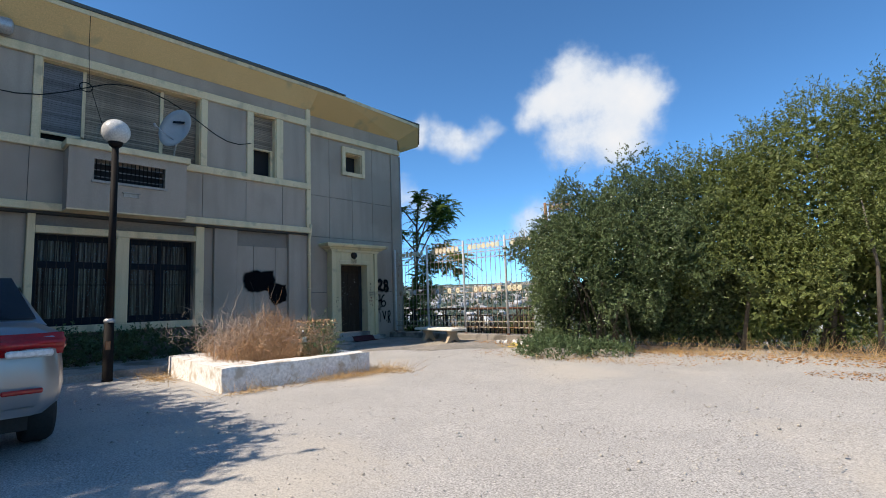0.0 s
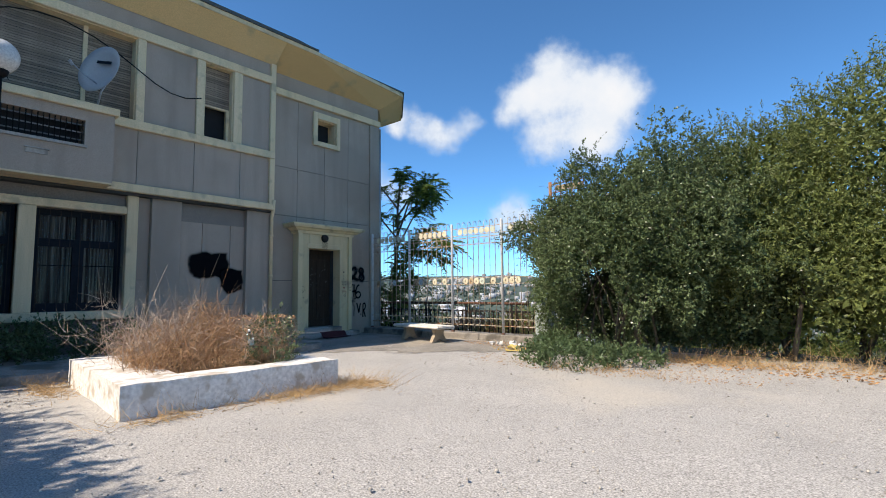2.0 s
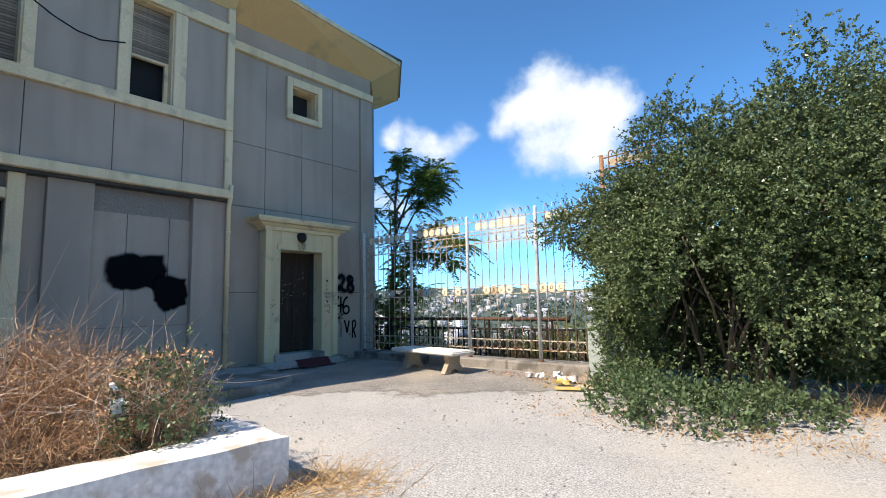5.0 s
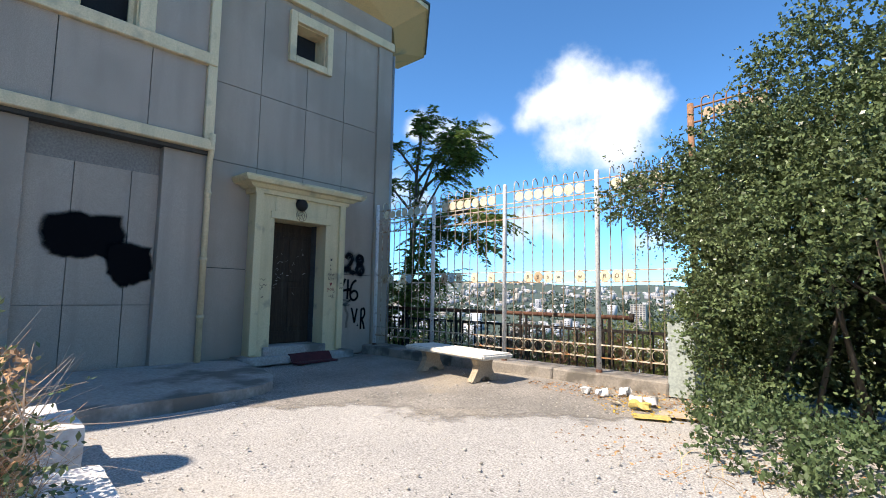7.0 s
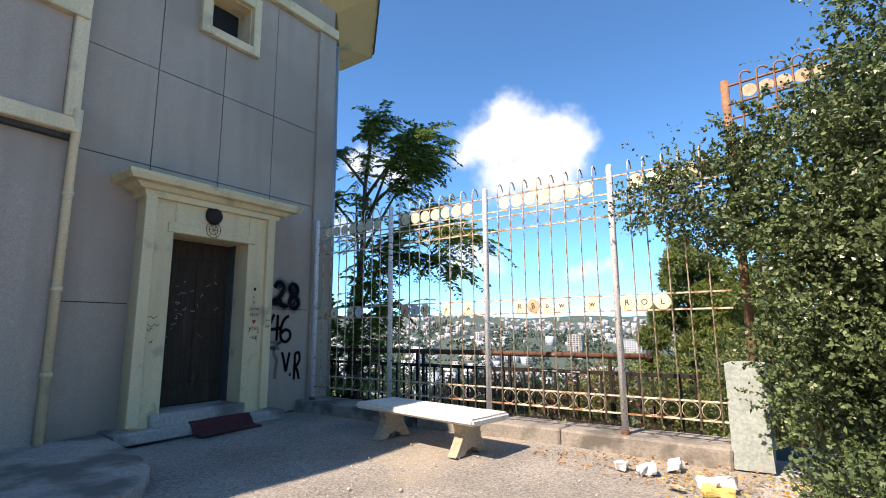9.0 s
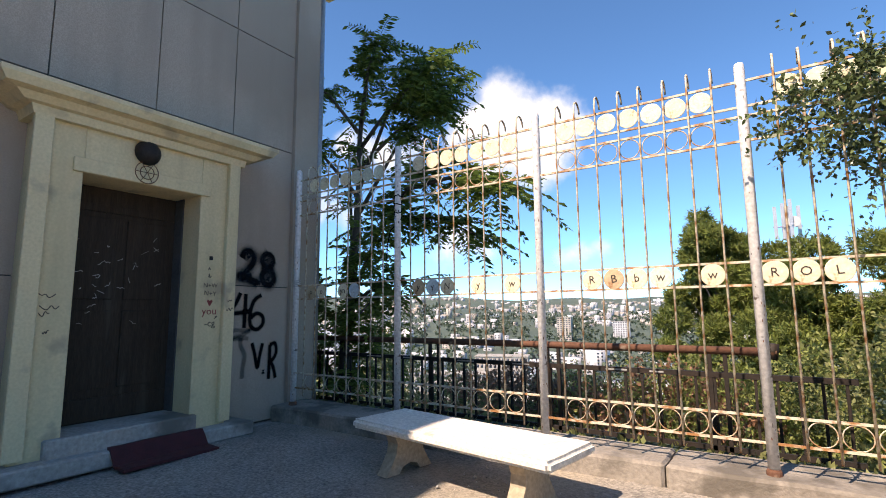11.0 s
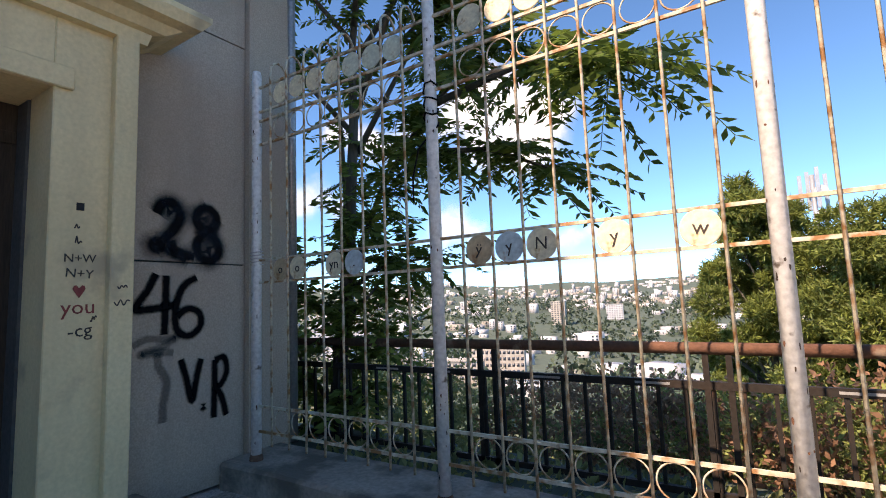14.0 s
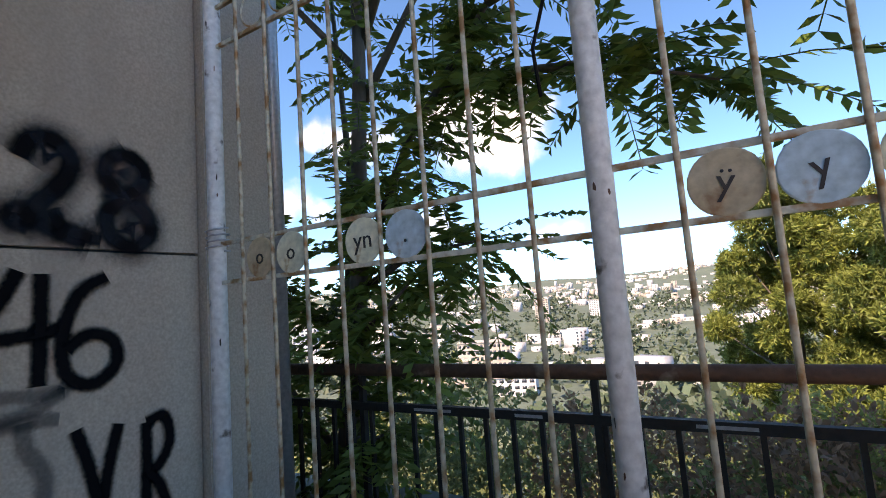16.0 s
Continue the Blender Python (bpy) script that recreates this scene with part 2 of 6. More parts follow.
    "leaf_red": leaf_mat("leaf_red", (0.40, 0.215, 0.13), (0.32, 0.18, 0.115), 0.45),
    "leaf_far": leaf_mat("leaf_far", (0.055, 0.085, 0.055), (0.075, 0.10, 0.06), 0.1),
    "hill": mat("hill_ground", (0.05, 0.078, 0.062), (0.08, 0.105, 0.075), scale=0.02, rough=1.0, bump=0, fine=0.15),
    "city_white": mat("city_white", (0.52, 0.52, 0.52), (0.36, 0.36, 0.37), scale=0.01, rough=0.9, bump=0, fine=0.3, vary=0.25, island=True),
    "city_cream": mat("city_cream", (0.38, 0.34, 0.29), (0.30, 0.27, 0.24), scale=0.01, rough=0.9, bump=0, fine=0.3, vary=0.25, island=True),
    "city_glass": mat("city_window", (0.06, 0.07, 0.09), (0.04, 0.05, 0.06), rough=0.3, bump=0),
    "mat_red": mat("red_mat", (0.10, 0.02, 0.022), (0.07, 0.016, 0.018), scale=10, rough=1.0, bump=0.6, fine=120),
    "car_paint": mat("silver_blue_paint", (0.30, 0.325, 0.35), (0.29, 0.315, 0.34), scale=0.3, fine=0.5, rough=0.3, metal=0.6, bump=0),
    "rubber": mat("rubber", (0.025, 0.025, 0.025), (0.018, 0.018, 0.018), rough=0.8),
    "red_lamp": mat("red_lamp", (0.42, 0.012, 0.015), (0.35, 0.01, 0.012), rough=0.15, bump=0),
    "clear_lamp": mat("clear_lamp", (0.7, 0.7, 0.7), (0.6, 0.6, 0.6), rough=0.1, bump=0),
    "car_glass": mat("car_glass", (0.02, 0.025, 0.03), (0.015, 0.02, 0.025), rough=0.05, bump=0),
    "chrome": mat("chrome", (0.7, 0.7, 0.7), (0.6, 0.6, 0.6), rough=0.2, metal=1.0, bump=0),
    "alu": mat("aluminium", (0.45, 0.45, 0.46), (0.38, 0.38, 0.39), rough=0.4, metal=0.5, bump=0.05),
    "globe": mat("frosted_globe", (0.62, 0.60, 0.56), (0.50, 0.48, 0.45), scale=8, rough=0.25, bump=0),
    "dish": mat("dish_white", (0.50, 0.50, 0.49), (0.44, 0.44, 0.43), rough=0.5, fleck=0.1),
    "paint_dark": mat("marker_dark", (0.03, 0.025, 0.025), (0.05, 0.03, 0.02), rough=0.7, bump=0),
    "paint_red": mat("marker_red", (0.28, 0.04, 0.03), (0.2, 0.03, 0.025), rough=0.7, bump=0),
    "paint_white": mat("marker_white", (0.34, 0.34, 0.34), (0.26, 0.26, 0.26), rough=0.7, bump=0),
    "plastic_white": mat("litter_white", (0.75, 0.75, 0.74), (0.66, 0.65, 0.63), rough=0.6, bump=0.2),
    "plastic_yellow": mat("litter_yellow", (0.60, 0.46, 0.12), (0.55, 0.42, 0.16), rough=0.6, bump=0.2),
    "card": mat("cardboard", (0.50, 0.42, 0.31), (0.42, 0.35, 0.26), rough=0.9, bump=0.2),
    "pier": mat("pier_whitewash", (0.35, 0.40, 0.37), (0.30, 0.34, 0.32), scale=3, rough=0.9, bump=0.3, stain=(0.38, 0.36, 0.31), stain_amount=0.4, stain_scale=4),
    "stone": mat("pebble", (0.48, 0.45, 0.40), (0.38, 0.35, 0.31), scale=3, rough=0.95, bump=0.3, vary=0.35, island=True),
    "dead_leaf": mat("dead_leaf", (0.42, 0.24, 0.11), (0.30, 0.16, 0.07), scale=3, rough=0.9, bump=0, vary=0.4, island=True),
    "leaf_yellow": mat("yellow_leaf", (0.62, 0.42, 0.08), (0.50, 0.28, 0.05), scale=3, rough=0.8, bump=0, vary=0.3, island=True),
    "spray": spray_mat("black_spray", (0.004, 0.004, 0.005), 1.0),
    "spray_thin": spray_mat("thin_spray", (0.03, 0.03, 0.035), 0.45),
    "glass": glass_mat("pane_glass", (0.62, 0.66, 0.66), 1.12),
    "bottle": glass_mat("bottle_plastic", (0.75, 0.85, 0.95)),
}


def fading(m, scale=5.0):
    """Lets a layer of dirt thin out by the v of its own map, in ragged spots."""
    n, l = m.node_tree.nodes, m.node_tree.links
    uv, sp, co = n.new("ShaderNodeUVMap"), n.new("ShaderNodeSeparateXYZ"), n.new("ShaderNodeTexCoord")
    l.new(uv.outputs[0], sp.inputs[0])
    t = n.new("ShaderNodeTexNoise")
    t.inputs["Scale"].default_value, t.inputs["Detail"].default_value = scale, 9.0
    l.new(co.outputs["Object"], t.inputs["Vector"])
    ad = n.new("ShaderNodeMath")
    ad.operation = "ADD"
    l.new(sp.outputs["Y"], ad.inputs[0])
    l.new(t.outputs["Fac"], ad.inputs[1])
    r = n.new("ShaderNodeMapRange")
    r.interpolation_type = "SMOOTHSTEP"
    for k, v in (("From Min", 0.72), ("From Max", 1.25), ("To Min", 0.0), ("To Max", 0.95)):
        r.inputs[k].default_value = v
    l.new(ad.outputs[0], r.inputs["Value"])
    l.new(r.outputs[0], n["Principled BSDF"].inputs["Alpha"])


fading(M["asphalt_dirty"])


# ---- mesh helpers ----
def box(bm, x0, x1, y0, y1, z0, z1):
    m = Matrix.Translation(((x0 + x1) / 2, (y0 + y1) / 2, (z0 + z1) / 2)) @ Matrix.Diagonal((x1 - x0, y1 - y0, z1 - z0, 1))
    return bmesh.ops.create_cube(bm, size=1, matrix=m)["verts"]


def tube(bm, pts, r, n=6, r_end=None, closed=False):
    """A round bar along a run of points; it tapers to r_end."""
    pts = [Vector(p) for p in pts]
    rings, last = [], None
    for i, p in enumerate(pts):
        a, b = (pts[i - 1], pts[(i + 1) % len(pts)]) if closed else (pts[max(i - 1, 0)], pts[min(i + 1, len(pts) - 1)])
        d = (b - a).normalized()
        side = d.orthogonal().normalized() if last is None else (last - d * last.dot(d)).normalized()
        last = side
        up = d.cross(side)
        rr = r if r_end is None else r + (r_end - r) * i / (len(pts) - 1)
        rings.append([bm.verts.new(p + (side * math.cos(2 * math.pi * k / n) + up * math.sin(2 * math.pi * k / n)) * rr) for k in range(n)])
    pairs = list(zip(rings, rings[1:])) + ([(rings[-1], rings[0])] if closed else [])
    for u, v in pairs:
        for k in range(n):
            bm.faces.new((u[k], u[(k + 1) % n], v[(k + 1) % n], v[k]))
    if not closed:
        bm.faces.new(rings[0][::-1])
        bm.faces.new(rings[-1])


def lathe(bm, profile, at=(0, 0, 0), n=20, axis="z"):
    """A turned body from (radius, height) pairs."""
    x, y, z = at
    rings = []
    for r, h in profile:
        ring = []
        for k in range(n):
            c, s = r * math.cos(2 * math.pi * k / n), r * math.sin(2 * math.pi * k / n)
            ring.append(bm.verts.new({"z": (x + c, y + s, z + h), "y": (x + c, y + h, z + s), "x": (x + h, y + c, z + s)}[axis]))
        rings.append(ring)
    for u, v in zip(rings, rings[1:]):
        for k in range(n):
            bm.faces.new((u[k], u[(k + 1) % n], v[(k + 1) % n], v[k]))
    bm.faces.new(rings[0][::-1])
    bm.faces.new(rings[-1])


def prism(bm, outline, z0, z1):
    lo = [bm.verts.new((x, y, z0)) for x, y in outline]
    hi = [bm.verts.new((x, y, z1)) for x, y in outline]
    bm.faces.new(lo[::-1])
    bm.faces.new(hi)
    for k in range(len(lo)):
        j = (k + 1) % len(lo)
        bm.faces.new((lo[k], lo[j], hi[j], hi[k]))


def bevelled(bm, w=0.01, seg=1):
    bmesh.ops.bevel(bm, geom=[e for e in bm.edges if e.is_manifold and e.calc_face_angle() > 0.6], offset=w, segments=seg, affect="EDGES", clamp_overlap=True)
    return bm


def roughen(bm, amount, freq=3.0, cuts=0):
    if cuts:
        bmesh.ops.subdivide_edges(bm, edges=bm.edges[:], cuts=cuts, use_grid_fill=True)
    for v in bm.verts:
        v.co += noise.noise_vector(v.co * freq) * amount
    return bm


def part(name, bm, material, parent=None, label="", smooth=False):
    """Links a bmesh as one mesh object under a thing or under a part."""
    bmesh.ops.recalc_face_normals(bm, faces=bm.faces[:])
    me = bpy.data.meshes.new(name)
    bm.to_mesh(me)
    bm.free()
    me.materials.append(M[material])
    if smooth:
        for f in me.polygons:
            f.use_smooth = True
    ob = new(name, me)
    ob.parent = parent
    if label:
        tagged(ob, label)
    return ob


def boxes(name, spec, material, parent=None, label="", bevel=0.0):
    """One part out of one or more boxes (x0, x1, y0, y1, z0, z1)."""
    bm = bmesh.new()
    for b in spec:
        box(bm, *b)
    if bevel:
        bevelled(bm, bevel)
    return part(name, bm, material, parent, label)


def bar(name, pts, r, material, parent=None, n=8, label="", r_end=None, closed=False):
    bm = bmesh.new()
    tube(bm, pts, r, n, r_end, closed)
    return part(name, bm, material, parent, label, smooth=True)


def thing(name, at=(0, 0, 0), label="", category="", group="", kind="", yaw=0):
    ob = new(name)
    ob.matrix_basis = pose(*at, 0, 0, yaw)
    ob.empty_display_size = 0.1
    return tagged(ob, label, category, group, kind)


def mesh_of(name, verts, faces, material, parent=None, smooth=False):
    """A mesh from arrays: verts (n, 3), faces (m, k) with k corners each."""
    verts, faces = np.asarray(verts, dtype=np.float32), np.asarray(faces, dtype=np.int32)
    me = bpy.data.meshes.new(name)
    me.vertices.add(len(verts))
    me.vertices.foreach_set("co", verts.ravel())
    k = faces.shape[1]
    me.loops.add(faces.size)
    me.loops.foreach_set("vertex_index", faces.ravel())
    me.polygons.add(len(faces))
    me.polygons.foreach_set("loop_start", np.arange(0, faces.size, k, dtype=np.int32))
    me.update(calc_edges=True)
    me.materials.append(M[material])
    ob = new(name, me)
    ob.parent = parent
    return ob


rng = np.random.default_rng(7)


def unit(v):
    return v / np.maximum(np.linalg.norm(v, axis=-1, keepdims=True), 1e-9)


def leaves(name, base, along, size, material, parent=None, width=0.5, fold=0.25):
    """One folded four-cornered leaf for every base point, growing along the given way."""
    n = len(base)
    along = unit(along)
    side = unit(np.cross(along, unit(rng.normal(size=(n, 3)))))
    up = np.cross(along, side)
    s = (size * rng.uniform(0.65, 1.25, n))[:, None] if np.isscalar(size) else size[:, None]
    mid = base + along * s * 0.5
    v = np.stack([base, mid + side * s * width / 2 + up * s * fold * 0.3, base + along * s, mid - side * s * width / 2 + up * s * fold * 0.3], axis=1)
    f = np.arange(4 * n).reshape(n, 4)
    return mesh_of(name, v.reshape(-1, 3), f, material, parent)


def sprigs(blobs, count, per, length, droop=0.0, shell=0.22, floor=0.04, ragged=0.25, outward=0.8, clump=0.7):
    """Leaf bases and ways on short sprigs that cover a union of ellipsoids (cx, cy, cz, rx, ry, rz)."""
    blobs = np.array(blobs, dtype=float)
    area = (blobs[:, 3] * blobs[:, 4] + blobs[:, 4] * blobs[:, 5] + blobs[:, 3] * blobs[:, 5])
    pick = rng.choice(len(blobs), size=int(count * 1.8), p=area / area.sum())
    d = unit(rng.normal(size=(len(pick), 3)))
    c, r = blobs[pick, :3], blobs[pick, 3:]
    lump = np.array([noise.noise(Vector(p) * 1.3) + clump * noise.noise(Vector(p) * 3.7) for p in c + d * r]) * ragged
    depth = 1 + lump - np.abs(rng.normal(size=len(pick))) * shell
    p = c + d * r * depth[:, None]
    inside = np.zeros(len(p), dtype=bool)
    for b in blobs:
        inside |= (((p - b[:3]) / b[3:]) ** 2).sum(1) < 0.45
    keep = ~inside & (p[:, 2] > floor)
    p, d = p[keep][:count], unit(d / r)[keep][:count]
    way = unit(d * outward + rng.normal(size=p.shape) * 0.55 + np.array([0, 0, 0.25 - droop]))
    t = rng.uniform(0.05, 1, (len(p), per))[..., None]
    base = p[:, None, :] + way[:, None, :] * t * length * rng.uniform(0.5, 1.4, (len(p), 1))[..., None] - np.array([0, 0, 1.0]) * droop * length * t ** 2
    leafway = way[:, None, :] * 0.6 + rng.normal(size=base.shape) * 0.8
    base, leafway = base.reshape(-1, 3), leafway.reshape(-1, 3)
    ok = base[:, 2] > floor
    return base[ok], leafway[ok]


def blades(name, roots, ways, length, width, material, parent=None, bend=0.5, steps=4):
    """Thin bent stems: a three-sided strip of some steps from every root."""
    n = len(roots)
    ways = unit(ways)
    L = length if not np.isscalar(length) else length * rng.uniform(0.5, 1.3, n)
    curl = np.clip(rng.normal(size=(n, 3)), -1.4, 1.4) * bend * L[:, None] * 0.5
    side = unit(np.cross(ways, rng.normal(size=(n, 3))))
    rows = []
    for k in range(steps + 1):
        t = k / steps
        c = roots + ways * (L * t)[:, None] + curl * t * t
        w = width * (1 - 0.75 * t) / 2
        rows.append(np.stack([c - side * w, c + side * w], axis=1))
    v = np.stack(rows, axis=1).reshape(n, -1, 3)
    m = 2 * (steps + 1)
    quad = np.array([[2 * k, 2 * k + 1, 2 * k + 3, 2 * k + 2] for k in range(steps)])
    f = (np.arange(n)[:, None, None] * m + quad[None]).reshape(-1, 4)
    return mesh_of(name, v.reshape(-1, 3), f, material, parent)


def stroke(name, pts, width, plane_x, material, parent=None):
    """A sprayed or drawn line on a wall that faces +x; pts are (y, z)."""
    pts = [Vector(p) for p in pts]
    fine = []
    for i in range(len(pts) - 1):
        p0, p1, p2, p3 = pts[max(i - 1, 0)], pts[i], pts[i + 1], pts[min(i + 2, len(pts) - 1)]
        for k in range(6):
            t = k / 6
            fine.append(0.5 * (2 * p1 + (p2 - p0) * t + (2 * p0 - 5 * p1 + 4 * p2 - p3) * t * t + (3 * p1 - p0 - 3 * p2 + p3) * t ** 3))
    fine.append(pts[-1])
    bm = bmesh.new()
    uv = bm.loops.layers.uv.new("UVMap")
    rows = []
    for i, p in enumerate(fine):
        d = (fine[min(i + 1, len(fine) - 1)] - fine[max(i - 1, 0)]).normalized()
        nrm = Vector((-d.y, d.x))
        rows.append([bm.verts.new((plane_x + 0.0004 * (i % 7), q.x, q.y)) for q in (p - nrm * width / 2, p, p + nrm * width / 2)])
    for u, v in zip(rows, rows[1:]):
        for j in (0, 1):
            f = bm.faces.new((u[j], v[j], v[j + 1], u[j + 1]))
            for loop, val in zip(f.loops, (j, j, 1 - j, 1 - j) if j == 0 else (1, 1, 0, 0)):
                loop[uv].uv = (0.5, float(val))
    return part(name, bm, material, parent)


def patch(name, outline, plane_x, material, parent=None):
    """A sprayed patch on a wall that faces +x."""
    bm = bmesh.new()
    uv = bm.loops.layers.uv.new("UVMap")
    cy, cz = sum(p[0] for p in outline) / len(outline), sum(p[1] for p in outline) / len(outline)
    n = len(outline)
    fine = []
    for k in range(n):
        (y0, z0), (y1, z1) = outline[k], outline[(k + 1) % n]
        fine += [(y0 + (y1 - y0) * t + random.uniform(-0.02, 0.02), z0 + (z1 - z0) * t + random.uniform(-0.02, 0.02)) for t in (0, 0.33, 0.67)]
    n = len(fine)
    inner = [bm.verts.new((plane_x, cy + (y - cy) * 0.84, cz + (z - cz) * 0.84)) for y, z in fine]
    outer = [bm.verts.new((plane_x, cy + (y - cy) * 1.16, cz + (z - cz) * 1.2)) for y, z in fine]
    f = bm.faces.new(inner)
    for loop in f.loops:
        loop[uv].uv = (0.5, 1.0)
    for k in range(n):
        j = (k + 1) % n
        f = bm.faces.new((inner[k], inner[j], outer[j], outer[k]))
        for loop, val in zip(f.loops, (1.0, 1.0, 0.0, 0.0)):
            loop[uv].uv = (0.5, val)
    return part(name, bm, material, parent)


def words(text, at, size, material, parent=None, turn=(90, 0, 90), name="writing"):
    """Flat letters in the built-in font."""
    cu = bpy.data.curves.new(name, "FONT")
    cu.body, cu.size, cu.align_x, cu.align_y, cu.extrude, cu.resolution_u = text, size, "CENTER", "CENTER", 0.001, 2
    cu.materials.append(M[material])
    ob = new(name, cu)
    ob.parent = parent
    ob.matrix_basis = pose(*at, *turn)
    return ob


# ---- ground and distance ----
def ground_height(x, y):
    """Level yard; past its edge the hillside drops into a valley and rises again far off."""
    s = np.hypot(np.maximum(y - 11.9, 0), np.maximum(-13.9 - x, 0))
    h = np.interp(s, [0, 0.5, 1.5, 4, 12, 40, 150, 500, 1200, 2000, 2800, 3600, 4600], [0, 0, -0.25, -2.2, -7, -19, -42, -62, -36, 8, 74, 64, 20])
    roll = np.sin(x * 0.0031 + 1.1) * np.cos(y * 0.0027) + 0.6 * np.sin(x * 0.0083 + y * 0.0051 + 2.0)
    return h + roll * np.clip((s - 300) / 1800, 0, 1) * 16


def graded(lo, hi, near_lo, near_hi, step, grow=1.17):
    xs = list(np.arange(near_lo, near_hi + 1e-6, step))
    d = step
    while xs[-1] < hi:
        d *= grow
        xs.append(xs[-1] + d)
    d = step
    while xs[0] > lo:
        d *= grow
        xs.insert(0, xs[0] - d)
    return np.array(xs)


gx, gy = graded(-4500, 4500, -18, 8, 0.4, 1.12), graded(-60, 4600, -10, 22, 0.4, 1.12)
XX, YY = np.meshgrid(gx, gy, indexing="ij")
ZZ = ground_height(XX, YY)
near = np.clip(1 - (np.hypot(XX + 5, YY - 5) - 18) / 6, 0, 1)
ZZ = ZZ + near * 0.012 * (np.sin(XX * 1.9 + YY) + np.cos(YY * 2.3 - XX * 0.7)) - near * 0.012
nx, ny = XX.shape
idx = np.arange(nx * ny).reshape(nx, ny)
quads = np.stack([idx[:-1, :-1], idx[1:, :-1], idx[1:, 1:], idx[:-1, 1:]], axis=-1).reshape(-1, 4)
ground = mesh_of("ground", np.stack([XX, YY, ZZ], -1).reshape(-1, 3), quads, "asphalt")
ground.data.materials.append(M["hill"])
cy = YY[:-1, :-1].ravel()
cx = XX[:-1, :-1].ravel()
ground.data.polygons.foreach_set("material_index", ((cy > 11.6) | (cx < -14.2)).astype(np.int32))
ground.data.polygons.foreach_set("use_smooth", np.ones(len(quads), dtype=bool))
tagged(ground, "pale worn asphalt yard, with a hillside dropping to a valley", "ground", kind="structure")

# older, dirtier asphalt in the corner by the door and the fence
step = 0.05
ux, uy = np.arange(-12.2, -6.2, step), np.arange(6.6, 11.05, step)
PX, PY = np.meshgrid(ux, uy, indexing="ij")
ix, iy = np.searchsorted(gx, PX) - 1, np.searchsorted(gy, PY) - 1
fx, fy = (PX - gx[ix]) / (gx[ix + 1] - gx[ix]), (PY - gy[iy]) / (gy[iy + 1] - gy[iy])
PZ = (ZZ[ix, iy] * (1 - fx) + ZZ[ix + 1, iy] * fx) * (1 - fy) + (ZZ[ix, iy + 1] * (1 - fx) + ZZ[ix + 1, iy + 1] * fx) * fy + 0.005
edge = np.interp(PX, [-12.2, -9.9, -8.7, -7.3, -6.6, -6.3], [6.6, 6.9, 8.0, 8.6, 9.3, 10.6])
far_in = np.clip((PY - edge + 0.5 + 0.16 * np.sin(PX * 3.1 + PY * 2.3) + 0.1 * np.sin(PX * 7.7 - PY * 6.1)) / 1.3, 0, 1)
pid = np.arange(PX.size).reshape(PX.shape)
cells = np.stack([pid[:-1, :-1], pid[1:, :-1], pid[1:, 1:], pid[:-1, 1:]], axis=-1)[far_in[:-1, :-1] > 0]
worn = mesh_of("worn_patch", np.stack([PX, PY, PZ], -1).reshape(-1, 3), cells, "asphalt_dirty")
fade = np.stack([np.full(cells.size, 0.5), far_in.ravel()[cells.ravel()]], -1).astype(np.float32)
worn.data.uv_layers.new(name="UVMap").data.foreach_set("uv", fade.ravel())
tagged(worn, "darker dirty asphalt in the corner before the door", "ground", kind="structure")

# gravel and dead leaves
n = 14000
px, py = rng.uniform(-9.6, 3.5, n), rng.uniform(0.6, 10.9, n)
s = rng.uniform(0.002, 0.007, n) * np.where(rng.random(n) < 0.04, 2.2, 1)
cube = np.array([[-1, -1, -0.5], [1, -0.8, -0.5], [0.9, 1, -0.5], [-1, 0.9, -0.5], [-0.5, -0.5, 0.6], [0.6, -0.5, 0.5], [0.5, 0.6, 0.6], [-0.6, 0.5, 0.5]])
a = rng.uniform(0, 6.28, n)
cr, sr = np.cos(a), np.sin(a)
vx = cube[None, :, 0] * cr[:, None] - cube[None, :, 1] * sr[:, None]
vy = cube[None, :, 0] * sr[:, None] + cube[None, :, 1] * cr[:, None]
v = np.stack([px[:, None] + vx * s[:, None], py[:, None] + vy * s[:, None], 0.002 + cube[None, :, 2] * s[:, None]], -1)
f6 = np.array([[0, 3, 2, 1], [4, 5, 6, 7], [0, 1, 5, 4], [1, 2, 6, 5], [2, 3, 7, 6], [3, 0, 4, 7]])
gravel = mesh_of("gravel", v.reshape(-1, 3), (np.arange(n)[:, None, None] * 8 + f6[None]).reshape(-1, 4), "stone")
tagged(gravel, "small pale stones scattered on worn asphalt", "gravel", kind="stuff")


def scatter_leaves(name, cx, cy, rx, ry, n, size, material, label, z=0.01):
    r, t = np.sqrt(rng.random(n)), rng.uniform(0, 6.28, n)
    b = np.stack([cx + rx * r * np.cos(t), cy + ry * r * np.sin(t), np.full(n, z) + rng.uniform(0, 0.015, n)], -1)
    w = rng.normal(size=(n, 3)) * np.array([1, 1, 0.12])
    return tagged(leaves(name, b, w, size, material, width=0.45), label, "leaf litter", kind="stuff")


